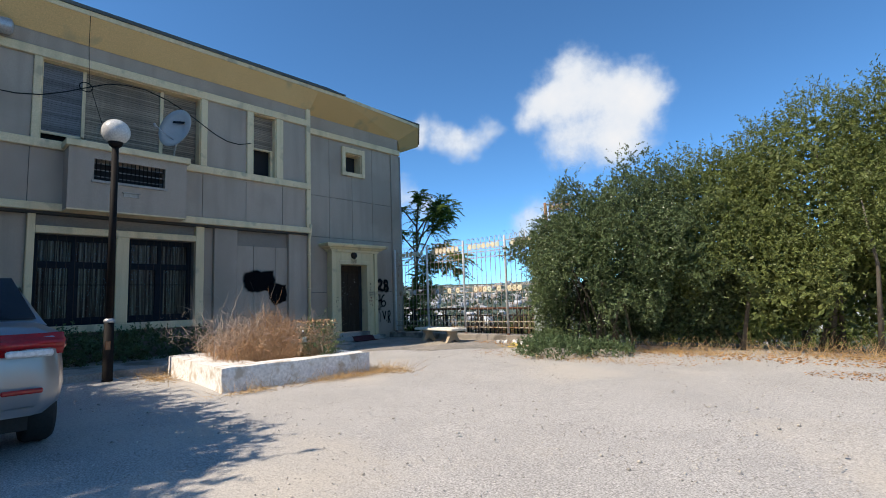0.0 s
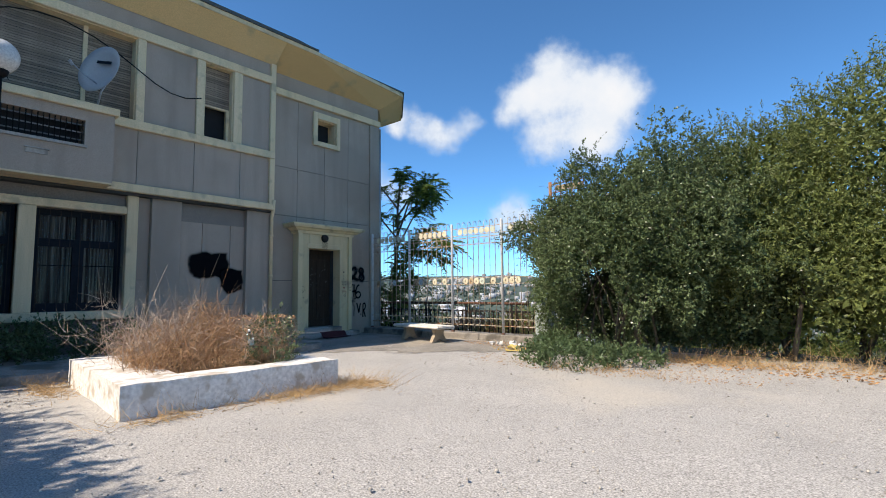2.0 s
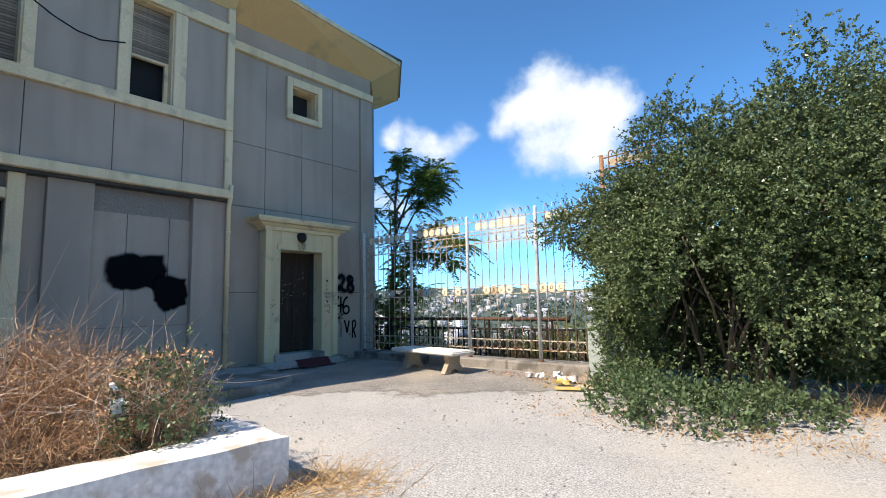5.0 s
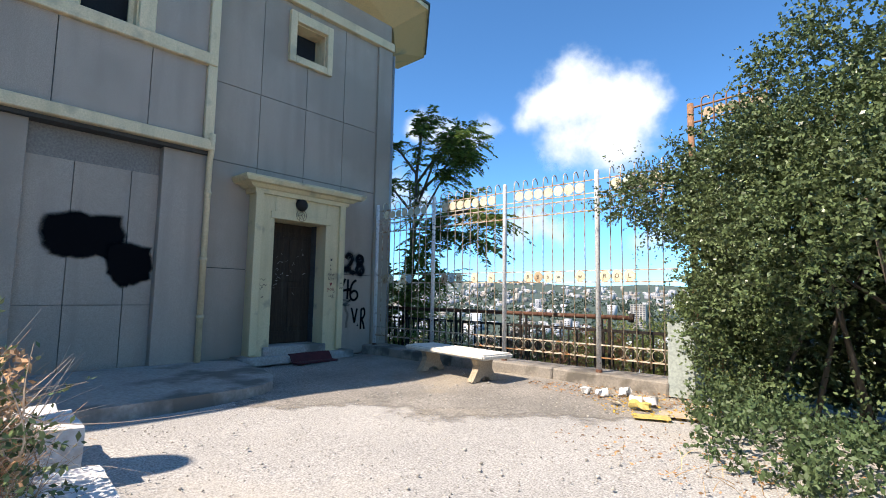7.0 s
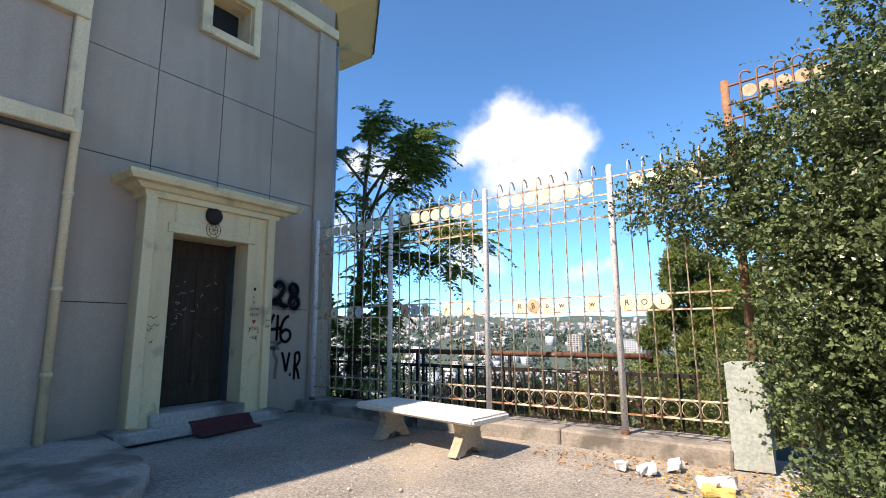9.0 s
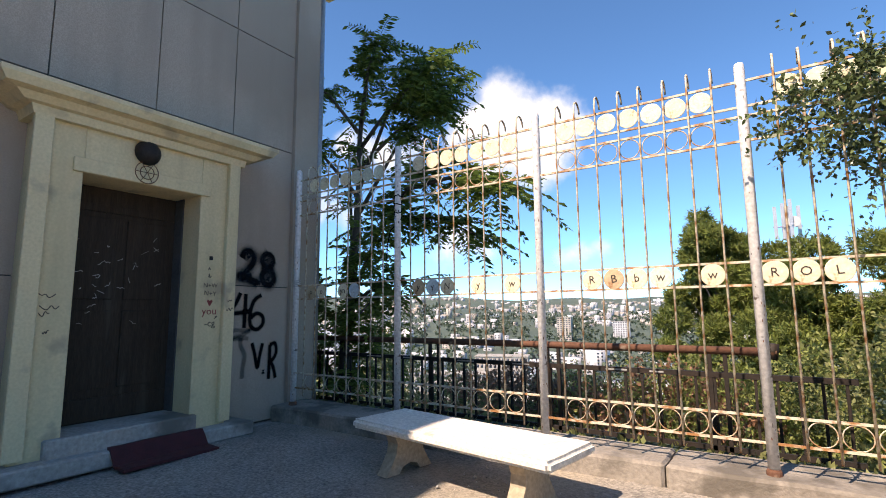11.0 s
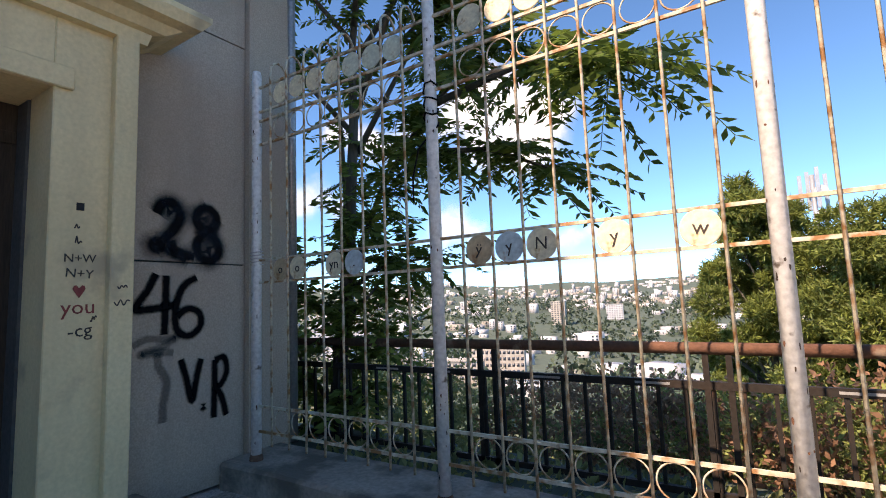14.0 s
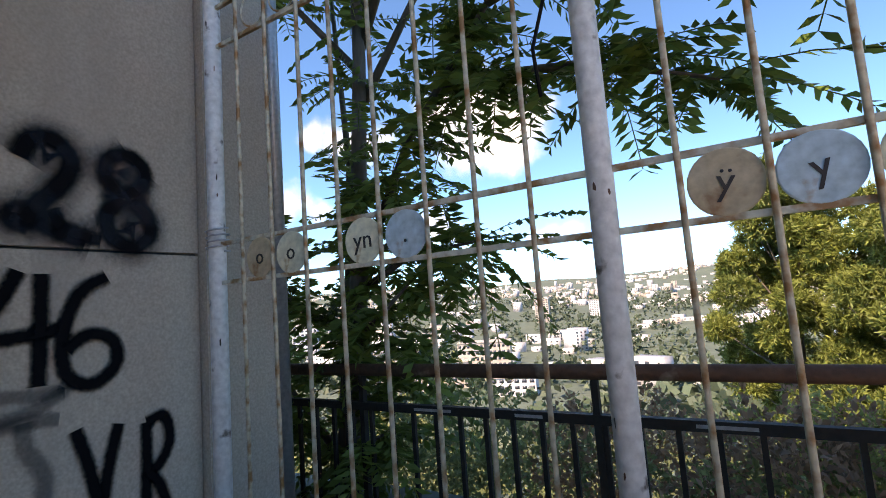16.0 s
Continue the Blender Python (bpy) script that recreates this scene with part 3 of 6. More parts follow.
scatter_leaves("leaf_litter", -6.7, 10.6, 1.5, 0.45, 700, 0.035, "dead_leaf", "brown dead leaves along the kerb")
scatter_leaves("leaf_litter", -6.35, 10.25, 0.75, 0.6, 260, 0.04, "leaf_yellow", "yellow fallen leaves among the litter by the kerb")
scatter_leaves("leaf_litter", -4.2, 8.8, 2.6, 0.9, 900, 0.035, "dead_leaf", "brown dead leaves below the hedge")
scatter_leaves("leaf_litter", 0.5, 10.0, 4.0, 0.7, 1300, 0.06, "dead_leaf", "dry brown leaves below the hedge")
scatter_leaves("pine_litter", 0.2, 8.4, 0.75, 0.4, 330, 0.042, "dead_leaf", "reddish dry needles on the asphalt")

# ---- kerb, slab, planter ----
bm = bmesh.new()
for x0, x1 in ((-12.30, -10.0), (-9.99, -8.1), (-8.09, -6.55)):
    box(bm, x0, x1, 11.03, 11.55, -0.2, 0.165)
bevelled(bm, 0.02)
bmesh.ops.subdivide_edges(bm, edges=bm.edges[:], cuts=3, use_grid_fill=True)
roughen(bm, 0.012, 4)
kerb = part("kerb", bm, "kerb")
tagged(kerb, "rough low concrete kerb below the iron fence", "kerb", kind="structure")

bm = bmesh.new()
outline = [(-12.2, -12), (-9.78, -12), (-9.72, 6.9), (-9.74, 7.35), (-9.82, 7.62), (-10.0, 7.85), (-10.35, 8.05), (-10.9, 8.2), (-12.2, 8.38)]
prism(bm, outline, -0.1, 0.12)
bevelled(bm, 0.015)
slab = part("slab", bm, "concrete")
tagged(slab, "grey concrete apron slab along the facade", "pavement", kind="structure")

planter = thing("planter", (-7.75, 4.39, 0), "whitewashed low concrete planter with a broken corner and dry weeds", "planter", yaw=-5)
W, D, H, T = 1.42, 1.36, 0.33, 0.42
TS = 0.62                                     # the wide south end
for name, spec in (("planter_wall", (-W, W, -D, -D + TS, -0.05, H)), ("planter_wall", (W - T, W, -D + TS, 1.08, -0.05, H)), ("planter_wall", (-W, -W + T, -D + TS, 1.10, -0.05, H)), ("planter_wall", (-W + T, -0.42, 0.70, 1.14, -0.05, H + 0.03)), ("planter_wall", (0.22, W - T, 0.66, 1.12, -0.05, H - 0.02)), ("broken_chunk", (-0.40, 0.20, 0.78, 1.05, -0.05, 0.14))):
    bm = bmesh.new()
    box(bm, *spec)
    bmesh.ops.subdivide_edges(bm, edges=bm.edges[:], cuts=7, use_grid_fill=True)
    roughen(bm, 0.013, 5)
    part(name, bm, "planter", planter)
bm = bmesh.new()
box(bm, -W + T - 0.02, W - T + 0.02, -D + TS - 0.02, 0.80, 0, 0.26)
bmesh.ops.subdivide_edges(bm, edges=bm.edges[:], cuts=9, use_grid_fill=True)
roughen(bm, 0.04, 4)
part("soil", bm, "soil", planter, "dry crumbly soil")


def weeds():
    c, th = np.array([-7.75, 4.3]), radians(-5)

    def spot(n, sx, sy):
        xy = 0.98 * np.tanh(rng.normal(size=(n, 2)) * np.array([sx, sy]) / 0.98)
        return xy, np.stack([c[0] + xy[:, 0] * math.cos(th) - xy[:, 1] * math.sin(th), c[1] + xy[:, 0] * math.sin(th) + xy[:, 1] * math.cos(th), np.full(n, 0.26)], -1)

    def height(xy):
        return (0.66 * np.exp(-((xy[:, 0] + 0.1) / 0.85) ** 2 - ((xy[:, 1] + 0.05) / 0.8) ** 2) + 0.12) * (0.8 + 0.35 * np.sin(xy[:, 0] * 5 + 1) * np.cos(xy[:, 1] * 4.3))

    n = 1500
    xy, root = spot(n, 0.55, 0.65)
    way = np.concatenate([xy * 0.25, np.ones((n, 1))], 1) + rng.normal(size=(n, 3)) * np.array([0.4, 0.4, 0.1])
    tagged(blades("dry_weeds", root, way, height(xy) * rng.uniform(0.6, 1.15, n) + 0.05, 0.006, "dry_stem", bend=0.8, steps=5), "rust-brown dry weeds in the planter", "weeds", kind="stuff")
    n = 9000
    xy, p = spot(n, 0.55, 0.62)
    p[:, 2] += height(xy) * rng.uniform(0, 1, n) ** 0.8
    tagged(blades("dry_weeds", p, rng.normal(size=p.shape) + np.array([0, 0, 0.45]), 0.16, 0.0062, "dry_stem", bend=1.5, steps=4), "tangle of fine dry stems in the planter", "weeds", kind="stuff")
    b2 = p[:6500] + rng.normal(size=(6500, 3)) * 0.04
    b2[:, 2] = np.maximum(b2[:, 2], 0.28)
    tagged(leaves("seed_heads", b2, rng.normal(size=b2.shape), 0.026, "straw", width=0.5), "curled dry leaves and seed heads on the weeds", "weeds", kind="stuff")
    m = 100
    _, r0 = spot(m, 0.38, 0.26)
    r0[:, 0] -= 0.15
    r0[:, 1] -= 0.42
    w0 = rng.normal(size=(m, 3)) * np.array([0.42, 0.4, 0.15]) + np.array([-0.1, -0.15, 1.0])
    L0 = rng.uniform(0.35, 1.02, m)
    tagged(blades("bare_twigs", r0, w0, L0, 0.010, "grey_twig", bend=0.8, steps=6), "bare greyish twigs standing over the weeds", "twigs", kind="stuff")
    e = (r0[:, None] + unit(w0)[:, None] * (L0[:, None] * rng.uniform(0.35, 0.95, (m, 7)))[..., None]).reshape(-1, 3)
    tagged(blades("bare_twigs", e, rng.normal(size=e.shape) * 0.8 + np.repeat(unit(w0), 7, 0), 0.26, 0.0075, "grey_twig", bend=0.9), "thin bare side twigs over the weeds", "twigs", kind="stuff")
    k2 = rng.integers(0, len(e), 1500)
    e2 = e[k2] + rng.normal(size=(1500, 3)) * 0.1
    tagged(blades("bare_twigs", e2, rng.normal(size=e2.shape) + np.array([0, 0, 0.5]), 0.12, 0.005, "grey_twig", bend=0.9, steps=3), "thinnest bare twigs over the weeds", "twigs", kind="stuff")
    q = sprigs([(-7.08, 4.85, 0.48, 0.32, 0.3, 0.34), (-6.85, 4.75, 0.36, 0.2, 0.25, 0.2)], 420, 12, 0.2, shell=0.5)
    tagged(leaves("green_shrub", *q, 0.035, "leaf_shrub"), "small green shrub growing among the dry weeds", "shrub", kind="stuff")
    d_ = np.clip(rng.normal(size=(1700, 3)), -1.25, 1.25) * np.array([0.26, 0.28, 0.17]) + np.array([-7.2, 4.75, 0.68])
    tagged(leaves("seed_heads", d_, rng.normal(size=d_.shape), 0.034, "dry_stem", width=0.55), "curled brown leaves on a dried-out bush", "weeds", kind="stuff")
    tagged(blades("bare_twigs", d_[:420] * np.array([1, 1, 0.8]), rng.normal(size=(420, 3)) + np.array([0.2, 0, 0.5]), 0.3, 0.007, "grey_twig", bend=1.1, steps=5), "arching brown twigs of a dried-out bush", "twigs", kind="stuff")
    # straw round the foot
    for cx, cy, rx, ry, k in ((-6.15, 4.9, 0.22, 0.75, 900), (-6.2, 3.3, 0.15, 0.5, 260), (-8.9, 2.85, 0.7, 0.2, 420), (-9.45, 4.2, 0.35, 1.0, 700), (-6.0, 5.6, 0.35, 0.3, 500)):
        b = np.stack([cx + rng.normal(size=k) * rx * 0.6, cy + rng.normal(size=k) * ry * 0.6, np.full(k, 0.0)], -1)
        w = rng.normal(size=(k, 3)) * np.array([1, 1, 0.25]) + np.array([0.1, 0, 0.4])
        tagged(blades("dry_grass", b, w, 0.2, 0.005, "straw", bend=0.7), "flattened straw at the foot of the planter", "grass", kind="stuff")


weeds()
# ---- building ----
house = thing("building", (-12.3, 5, 0), "two-storey grey rendered building with cream bands and a wide yellow eave", "building")
HOUSE_AT = Matrix.Translation((-12.3, 5, 0))


def on_house(ob):
    ob.parent = house
    ob.matrix_parent_inverse = HOUSE_AT.inverted()
    return ob


def hbox(name, spec, material, label="", bevel=0.0):
    if name in ("panel", "cornice", "portal", "reveal", "bay_box", "window_bar"):
        return on_house(boxes(name, spec, material, None, label, bevel))
    for b in spec:
        ob = on_house(boxes(name, [b], material, None, label, bevel))
    return ob


def cut(y0, y1, z0, z1, holes):
    """The rectangle less the holes, as rectangles."""
    rects = [(y0, y1, z0, z1)]
    for a, b, c, d in holes:
        nxt = []
        for p, q, r, s in rects:
            if a >= q or b <= p or c >= s or d <= r:
                nxt.append((p, q, r, s))
                continue
            if p < a: nxt.append((p, a, r, s))
            if b < q: nxt.append((b, q, r, s))
            lo, hi = max(p, a), min(q, b)
            if r < c: nxt.append((lo, hi, r, c))
            if d < s: nxt.append((lo, hi, d, s))
        rects = nxt
    return rects


def panels(x, ys, zs, holes, material="wall", gap=0.006, depth=0.03):
    for y0, y1 in zip(ys, ys[1:]):
        for z0, z1 in zip(zs, zs[1:]):
            spec = [(x - depth, x, *r) for r in cut(y0 + gap, y1 - gap, z0 + gap, z1 - gap, holes)]
            if spec:
                hbox("panel", spec, material)


XA, XL, XB = -12.02, -12.24, -12.33          # upper wall, recessed ground floor, plain end wall
door_hole = (8.60, 10.30, -1, 2.80)
sw_hole = (9.29, 9.95, 5.42, 6.06)
w1, w2 = (1.51, 4.67, 4.70, 6.46), (6.05, 6.72, 4.70, 6.46)
g1, g2 = (1.55, 2.98, 0.90, 2.82), (3.23, 4.66, 0.90, 2.82)
ac_hole = (2.38, 3.74, 3.91, 4.37)

# carcass
for y0, y1, z0, z1 in cut(7.82, 11.62, 0, 7.0, [(8.92, 9.92, 0.26, 2.38), sw_hole]):
    hbox("wall", [(XB - 0.32, XB - 0.03, y0, y1, z0, z1)], "joint")
for y0, y1, z0, z1 in cut(-12, 7.82, 3.2, 7.0, [w1, w2]):
    hbox("wall", [(XA - 0.4, XA - 0.03, y0, y1, z0, z1)], "joint")
# recessed ground floor, in a darker brown than the panels set on it
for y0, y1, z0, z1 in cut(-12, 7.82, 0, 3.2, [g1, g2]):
    hbox("wall", [(XL - 0.35, XL - 0.04, y0, y1, z0, z1)], "brown_wall", "brown recessed ground-floor wall")
bm = bmesh.new()
prism(bm, [(XB, 11.62), (-12.36, 11.62), (-13.15, 12.27), (-14.2, 12.27), (-14.2, 11.3), (-12.7, 11.3)], 0, 7.0)
on_house(part("wall", bm, "wall", None, "chamfered end corner of the wall"))
hbox("wall", [(-13.9, -13.7, -12, 11.3, 0, 7.0)], "dark")
hbox("wall", [(-13.9, -12.4, -12.3, -12.0, 0, 7.0)], "wall")

panels(XB, [7.82, 8.70, 9.58, 10.42, 11.25], [0.0, 1.52, 3.22, 4.5, 6.55], [door_hole, sw_hole])
hbox("pilaster", [(XB - 0.03, XB + 0.05, 11.25, 11.62, 0, 6.5)], "wall", "shallow grey corner pilaster")
panels(XA, [-12, -8, -4, -1.0, 0.55, 1.38, 2.45, 3.5, 4.75, 5.87, 6.93, 7.67], [3.41, 4.55], [])
panels(XA, [-12, -6, -1.0, 0.5, 1.38], [4.72, 6.46], [])
panels(XA, [4.83, 5.87], [4.72, 6.46], [])
panels(XA, [6.93, 7.67], [4.72, 6.46], [])
hbox("wall", [(XA - 0.03, XA - 0.005, -12, 7.8, 6.65, 6.99)], "wall")
hbox("wall", [(XB - 0.03, XB, 7.82, 11.62, 6.55, 6.99)], "wall")

# bands
hbox("band", [(XA - 0.03, XA + 0.07, -12, 7.72, 6.46, 6.65)], "cream", "cream band over the upper windows", 0.012)
hbox("band", [(XA - 0.03, XA + 0.09, -12, 1.94, 4.54, 4.72), (XA - 0.03, XA + 0.09, 4.2, 7.8, 4.54, 4.72)], "cream", "cream sill band", 0.012)
hbox("band", [(XL - 0.04, XA + 0.08, -12, 7.83, 3.25, 3.41)], "cream", "cream band over the ground floor", 0.012)
hbox("band", [(XB - 0.03, XB + 0.10, 7.82, 11.64, 6.38, 6.56)], "cream", "cream band under the eave", 0.012)
hbox("band", [(XA - 0.02, XA + 0.06, 7.67, 7.81, 3.41, 6.99)], "cream", "cream corner strip", 0.01)
# window frames on the upper floor
for y0, y1 in ((1.38, 1.51), (4.67, 4.83), (5.87, 6.05), (6.72, 6.93)):
    hbox("window_frame", [(XA - 0.03, XA + 0.05, y0, y1, 4.72, 6.46)], "cream", "", 0.01)


def reveal(hole, x0, x1, material):
    y0, y1, z0, z1 = hole
    t = 0.02
    hbox("reveal", [(x0, x1, y0, y0 + t, z0, z1), (x0, x1, y1 - t, y1, z0, z1), (x0, x1, y0 + t, y1 - t, z1 - t, z1), (x0, x1, y0 + t, y1 - t, z0, z0 + t)], material)


reveal(w1, XA - 0.40, XA - 0.005, "cream")
reveal(w2, XA - 0.40, XA - 0.005, "cream")
reveal(sw_hole, XB - 0.33, XB - 0.002, "cream")


def blind(y0, y1, z0, z1, x, material, step=0.048, label=""):
    """A roller blind of separate slats in a frame."""
    holder = on_house(boxes("blind", [(x - 0.02, x - 0.012, y0, y1, z0, z1)], "dark", None, label))
    z, k = z0, 0
    data = None
    while z < z1 - step * 0.5:
        if data is None:
            bm = bmesh.new()
            box(bm, -0.009, 0.007, 0, y1 - y0, 0, step * 0.86)
            bevelled(bm, 0.005)
            bmesh.ops.recalc_face_normals(bm, faces=bm.faces[:])
            data = bpy.data.meshes.new("slat")
            bm.to_mesh(data)
            bm.free()
            data.materials.append(M[material])
        ob = new("slat", data)
        ob.parent = holder
        ob.matrix_basis = pose(x + random.uniform(-0.003, 0.003), y0, z, random.uniform(-0.12, 0.12), 0, 0)
        z += step
    return holder


blind(2.30, 3.80, 4.72, 6.44, XA - 0.20, "blind", label="weathered grey-brown roller blind, closed")
blind(3.85, 4.66, 4.72, 6.44, XA - 0.24, "blind", label="weathered grey-brown roller blind, closed")
blind(1.52, 2.25, 4.95, 6.44, XA - 0.17, "blind_grey", label="dark grey roller blind, not quite closed")
hbox("window_frame", [(XA - 0.18, XA - 0.13, 2.24, 2.30, 4.72, 6.45), (XA - 0.18, XA - 0.13, 1.52, 1.56, 4.72, 6.45), (XA - 0.18, XA - 0.13, 1.52, 2.3, 4.90, 4.95), (XA - 0.2, XA - 0.15, 3.79, 3.86, 4.72, 6.45)], "cream", "thin aluminium sliding frame")
hbox("backing", [(XA - 0.40, XA - 0.38, 1.51, 4.67, 4.70, 6.46), (XA - 0.40, XA - 0.38, 6.05, 6.72, 4.70, 6.46)], "dark")
blind(6.06, 6.71, 5.52, 6.45, XA - 0.16, "blind", label="half-lowered beige roller blind")
hbox("window_frame", [(XA - 0.2, XA - 0.15, 6.64, 6.71, 4.72, 5.52), (XA - 0.2, XA - 0.15, 6.06, 6.10, 4.72, 5.52), (XA - 0.2, XA - 0.15, 6.06, 6.71, 4.71, 4.76), (XA - 0.22, XA - 0.14, 6.06, 6.71, 5.49, 5.53)], "cream", "cream frame of the half-open window")
# small window
hbox("window_frame", [(XB - 0.002, XB + 0.08, 9.16, 9.29, 5.29, 6.24), (XB - 0.002, XB + 0.08, 9.95, 10.07, 5.29, 6.24), (XB - 0.002, XB + 0.08, 9.29, 9.95, 6.06, 6.24), (XB - 0.002, XB + 0.08, 9.29, 9.95, 5.29, 5.42)], "cream", "thick cream surround of a small window", 0.008)
hbox("window", [(XB - 0.34, XB - 0.33, 9.29, 9.95, 5.42, 6.06)], "dark")
hbox("window_bar", [(XB - 0.30, XB - 0.27, 9.29, 9.36, 5.42, 6.06), (XB - 0.30, XB - 0.27, 9.46, 9.49, 5.42, 6.06)], "cream")
# projecting box with grille
hbox("bay_box", [(XA - 0.0, -11.54, 1.94, 4.2, *r) for r in ((3.28, 3.91), (4.37, 4.56))] + [(XA, -11.54, 1.94, 2.38, 3.91, 4.37), (XA, -11.54, 3.74, 4.2, 3.91, 4.37)], "wall", "grey projecting box below the long window")
hbox("bay_ledge", [(XA, -11.46, 1.88, 4.26, 4.56, 4.70)], "cream", "cream ledge", 0.012)
hbox("bay_foot", [(XA + 0.081, -11.52, 1.94, 4.2, 3.25, 3.279)], "cream")
hbox("grille_back", [(XA + 0.05, XA + 0.08, 2.38, 3.74, 3.91, 4.37)], "dark")
for k in range(17):
    hbox("grille_bar", [(-11.60, -11.585, 2.42 + k * 0.08, 2.435 + k * 0.08, 3.91, 4.37)], "black")
for z in (4.0, 4.14, 4.28):
    hbox("grille_slat", [(-11.62, -11.60, 2.38, 3.74, z, z + 0.02)], "blind_grey")
hbox("grille_sill", [(-11.60, -11.49, 2.34, 3.78, 3.86, 3.91)], "concrete")
hbox("vent", [(-11.541, -11.52, 2.92, 3.22, 3.62, 3.70), (-11.541, -11.49, 2.90, 3.24, 3.70, 3.72)], "concrete")

# ground-floor windows
hbox("window_frame", [(XL - 0.04, XL + 0.1, 1.42, 1.55, 0.0, 3.25), (XL - 0.04, XL + 0.1, 4.66, 4.86, 0.74, 3.25)], "cream", "cream window pier", 0.01)
hbox("window_frame", [(XL - 0.04, XL + 0.09, 1.55, 4.66, 2.82, 2.97)], "cream", "cream window head", 0.01)
hbox("window_frame", [(XL - 0.34, XL + 0.08, 2.98, 3.23, 0.9, 2.82)], "cream", "cream pier between two windows", 0.01)
hbox("window_sill", [(XL - 0.04, XL + 0.14, 1.55, 4.70, 0.74, 0.90)], "cream", "cream sill", 0.012)
for y0, y1, _, _ in (g1, g2):
    win = hbox("window", [(XL - 0.36, XL - 0.35, y0, y1, 0.9, 2.82)], "dark", "dark-framed barred window with striped curtains")
    W_ = y1 - y0

    def inside(name, spec, material):
        ob = boxes(name, spec, material, win)
        return ob

    inside("frame", [(XL - 0.26, XL - 0.21, y0, y0 + 0.10, 0.9, 2.82), (XL - 0.26, XL - 0.21, y1 - 0.10, y1, 0.9, 2.82), (XL - 0.26, XL - 0.21, y0 + 0.1, y1 - 0.1, 2.70, 2.82), (XL - 0.26, XL - 0.21, y0 + 0.1, y1 - 0.1, 2.12, 2.26), (XL - 0.26, XL - 0.21, y0 + 0.1, y1 - 0.1, 0.9, 1.06), (XL - 0.26, XL - 0.20, (y0 + y1) / 2 - 0.09, (y0 + y1) / 2 + 0.09, 1.06, 2.12), (XL - 0.26, XL - 0.21, (y0 + y1) / 2 - 0.04, (y0 + y1) / 2 + 0.04, 2.26, 2.7)], "frame_dark")
    bm = bmesh.new()
    cols = 90
    rows_ = []
    for k in range(cols + 1):
        yy = y0 + 0.05 + (W_ - 0.1) * k / cols
        xx = XL - 0.31 + 0.018 * math.sin(k * 1.1) + 0.008 * math.sin(k * 0.37)
        rows_.append((bm.verts.new((xx, yy, 0.95)), bm.verts.new((xx, yy, 2.8))))
    for u, v_ in zip(rows_, rows_[1:]):
        bm.faces.new((u[0], v_[0], v_[1], u[1]))
    part("curtain", bm, "curtain", win, "greyish striped curtain")
    gl = inside("pane", [(XL - 0.238, XL - 0.234, y0 + 0.1, y1 - 0.1, 1.06, 2.7)], "glass")
    gl.visible_shadow = False
    for k in range(9):
        inside("bar", [(XL - 0.13, XL - 0.117, y0 + 0.08 + k * (W_ - 0.16) / 8, y0 + 0.093 + k * (W_ - 0.16) / 8, 0.92, 2.8)], "rail_black")
    inside("bar", [(XL - 0.134, XL - 0.118, y0, y1, 1.75, 1.765)], "black")
# pilasters and the painted-out panel
hbox("pilaster", [(XL - 0.04, XL + 0.10, 5.11, 5.70, 0, 3.25)], "wall", "grey ground-floor pilaster", 0.006)
hbox("pilaster", [(XL - 0.04, XL + 0.10, 7.20, 7.82, 0, 3.25)], "wall", "grey ground-floor pilaster", 0.006)
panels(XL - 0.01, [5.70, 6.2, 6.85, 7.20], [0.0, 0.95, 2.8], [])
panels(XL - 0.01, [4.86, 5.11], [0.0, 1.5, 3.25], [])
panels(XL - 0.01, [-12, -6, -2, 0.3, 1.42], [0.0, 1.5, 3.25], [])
tagged(patch("paint_patch", [(5.98, 2.06), (6.2, 2.12), (6.5, 2.10), (6.76, 2.12), (6.79, 1.95), (6.83, 1.85), (6.75, 1.72), (6.72, 1.58), (6.5, 1.60), (6.3, 1.56), (6.1, 1.58), (5.99, 1.7), (5.93, 1.85)], XL + 0.0, "spray"), "black sprayed patch over old writing on the wall", "graffiti")
tagged(patch("paint_patch", [(6.66, 1.74), (6.9, 1.77), (7.13, 1.74), (7.17, 1.55), (7.14, 1.32), (7.0, 1.27), (6.88, 1.20), (6.72, 1.28), (6.65, 1.45)], XL + 0.004, "spray"), "black sprayed patch over old writing on the wall", "graffiti")
bm = bmesh.new()
tube(bm, [(-12.09, 7.82, 0.08), (-12.09, 7.82, 3.1), (-12.0, 7.80, 3.24), (-11.93, 7.78, 3.5)], 0.045, 10)
for z in (0.75, 1.6, 2.6):
    tube(bm, [(-12.09, 7.82, z), (-12.09, 7.82, z + 0.05)], 0.055, 10)
on_house(part("downpipe", bm, "cream", None, "cream downpipe", smooth=True))
on_house(bar("corner_pipe", [(-12.44, 11.78, 6.4), (-12.44, 11.78, 0.1)], 0.045, "alu"))

# eave: sloping soffit, fascia, roof slab
bm = bmesh.new()
edge_lo = [(-11.50, -12.3, 7.42), (-11.50, 7.8, 7.42), (-11.50, 8.7, 7.42), (-11.80, 12.15, 7.42), (-13.37, 13.65, 7.42), (-14.4, 13.65, 7.42)]
wall_hi = [(-12.01, -12.3, 6.98), (-12.01, 7.8, 6.98), (-12.34, 7.84, 6.98), (-12.34, 11.66, 6.98), (-13.1, 12.45, 6.98), (-14.4, 12.45, 6.98)]
lo, hi = [bm.verts.new(p) for p in edge_lo], [bm.verts.new(p) for p in wall_hi]
for k in range(5):
    bm.faces.new((lo[k], lo[k + 1], hi[k + 1], hi[k]))
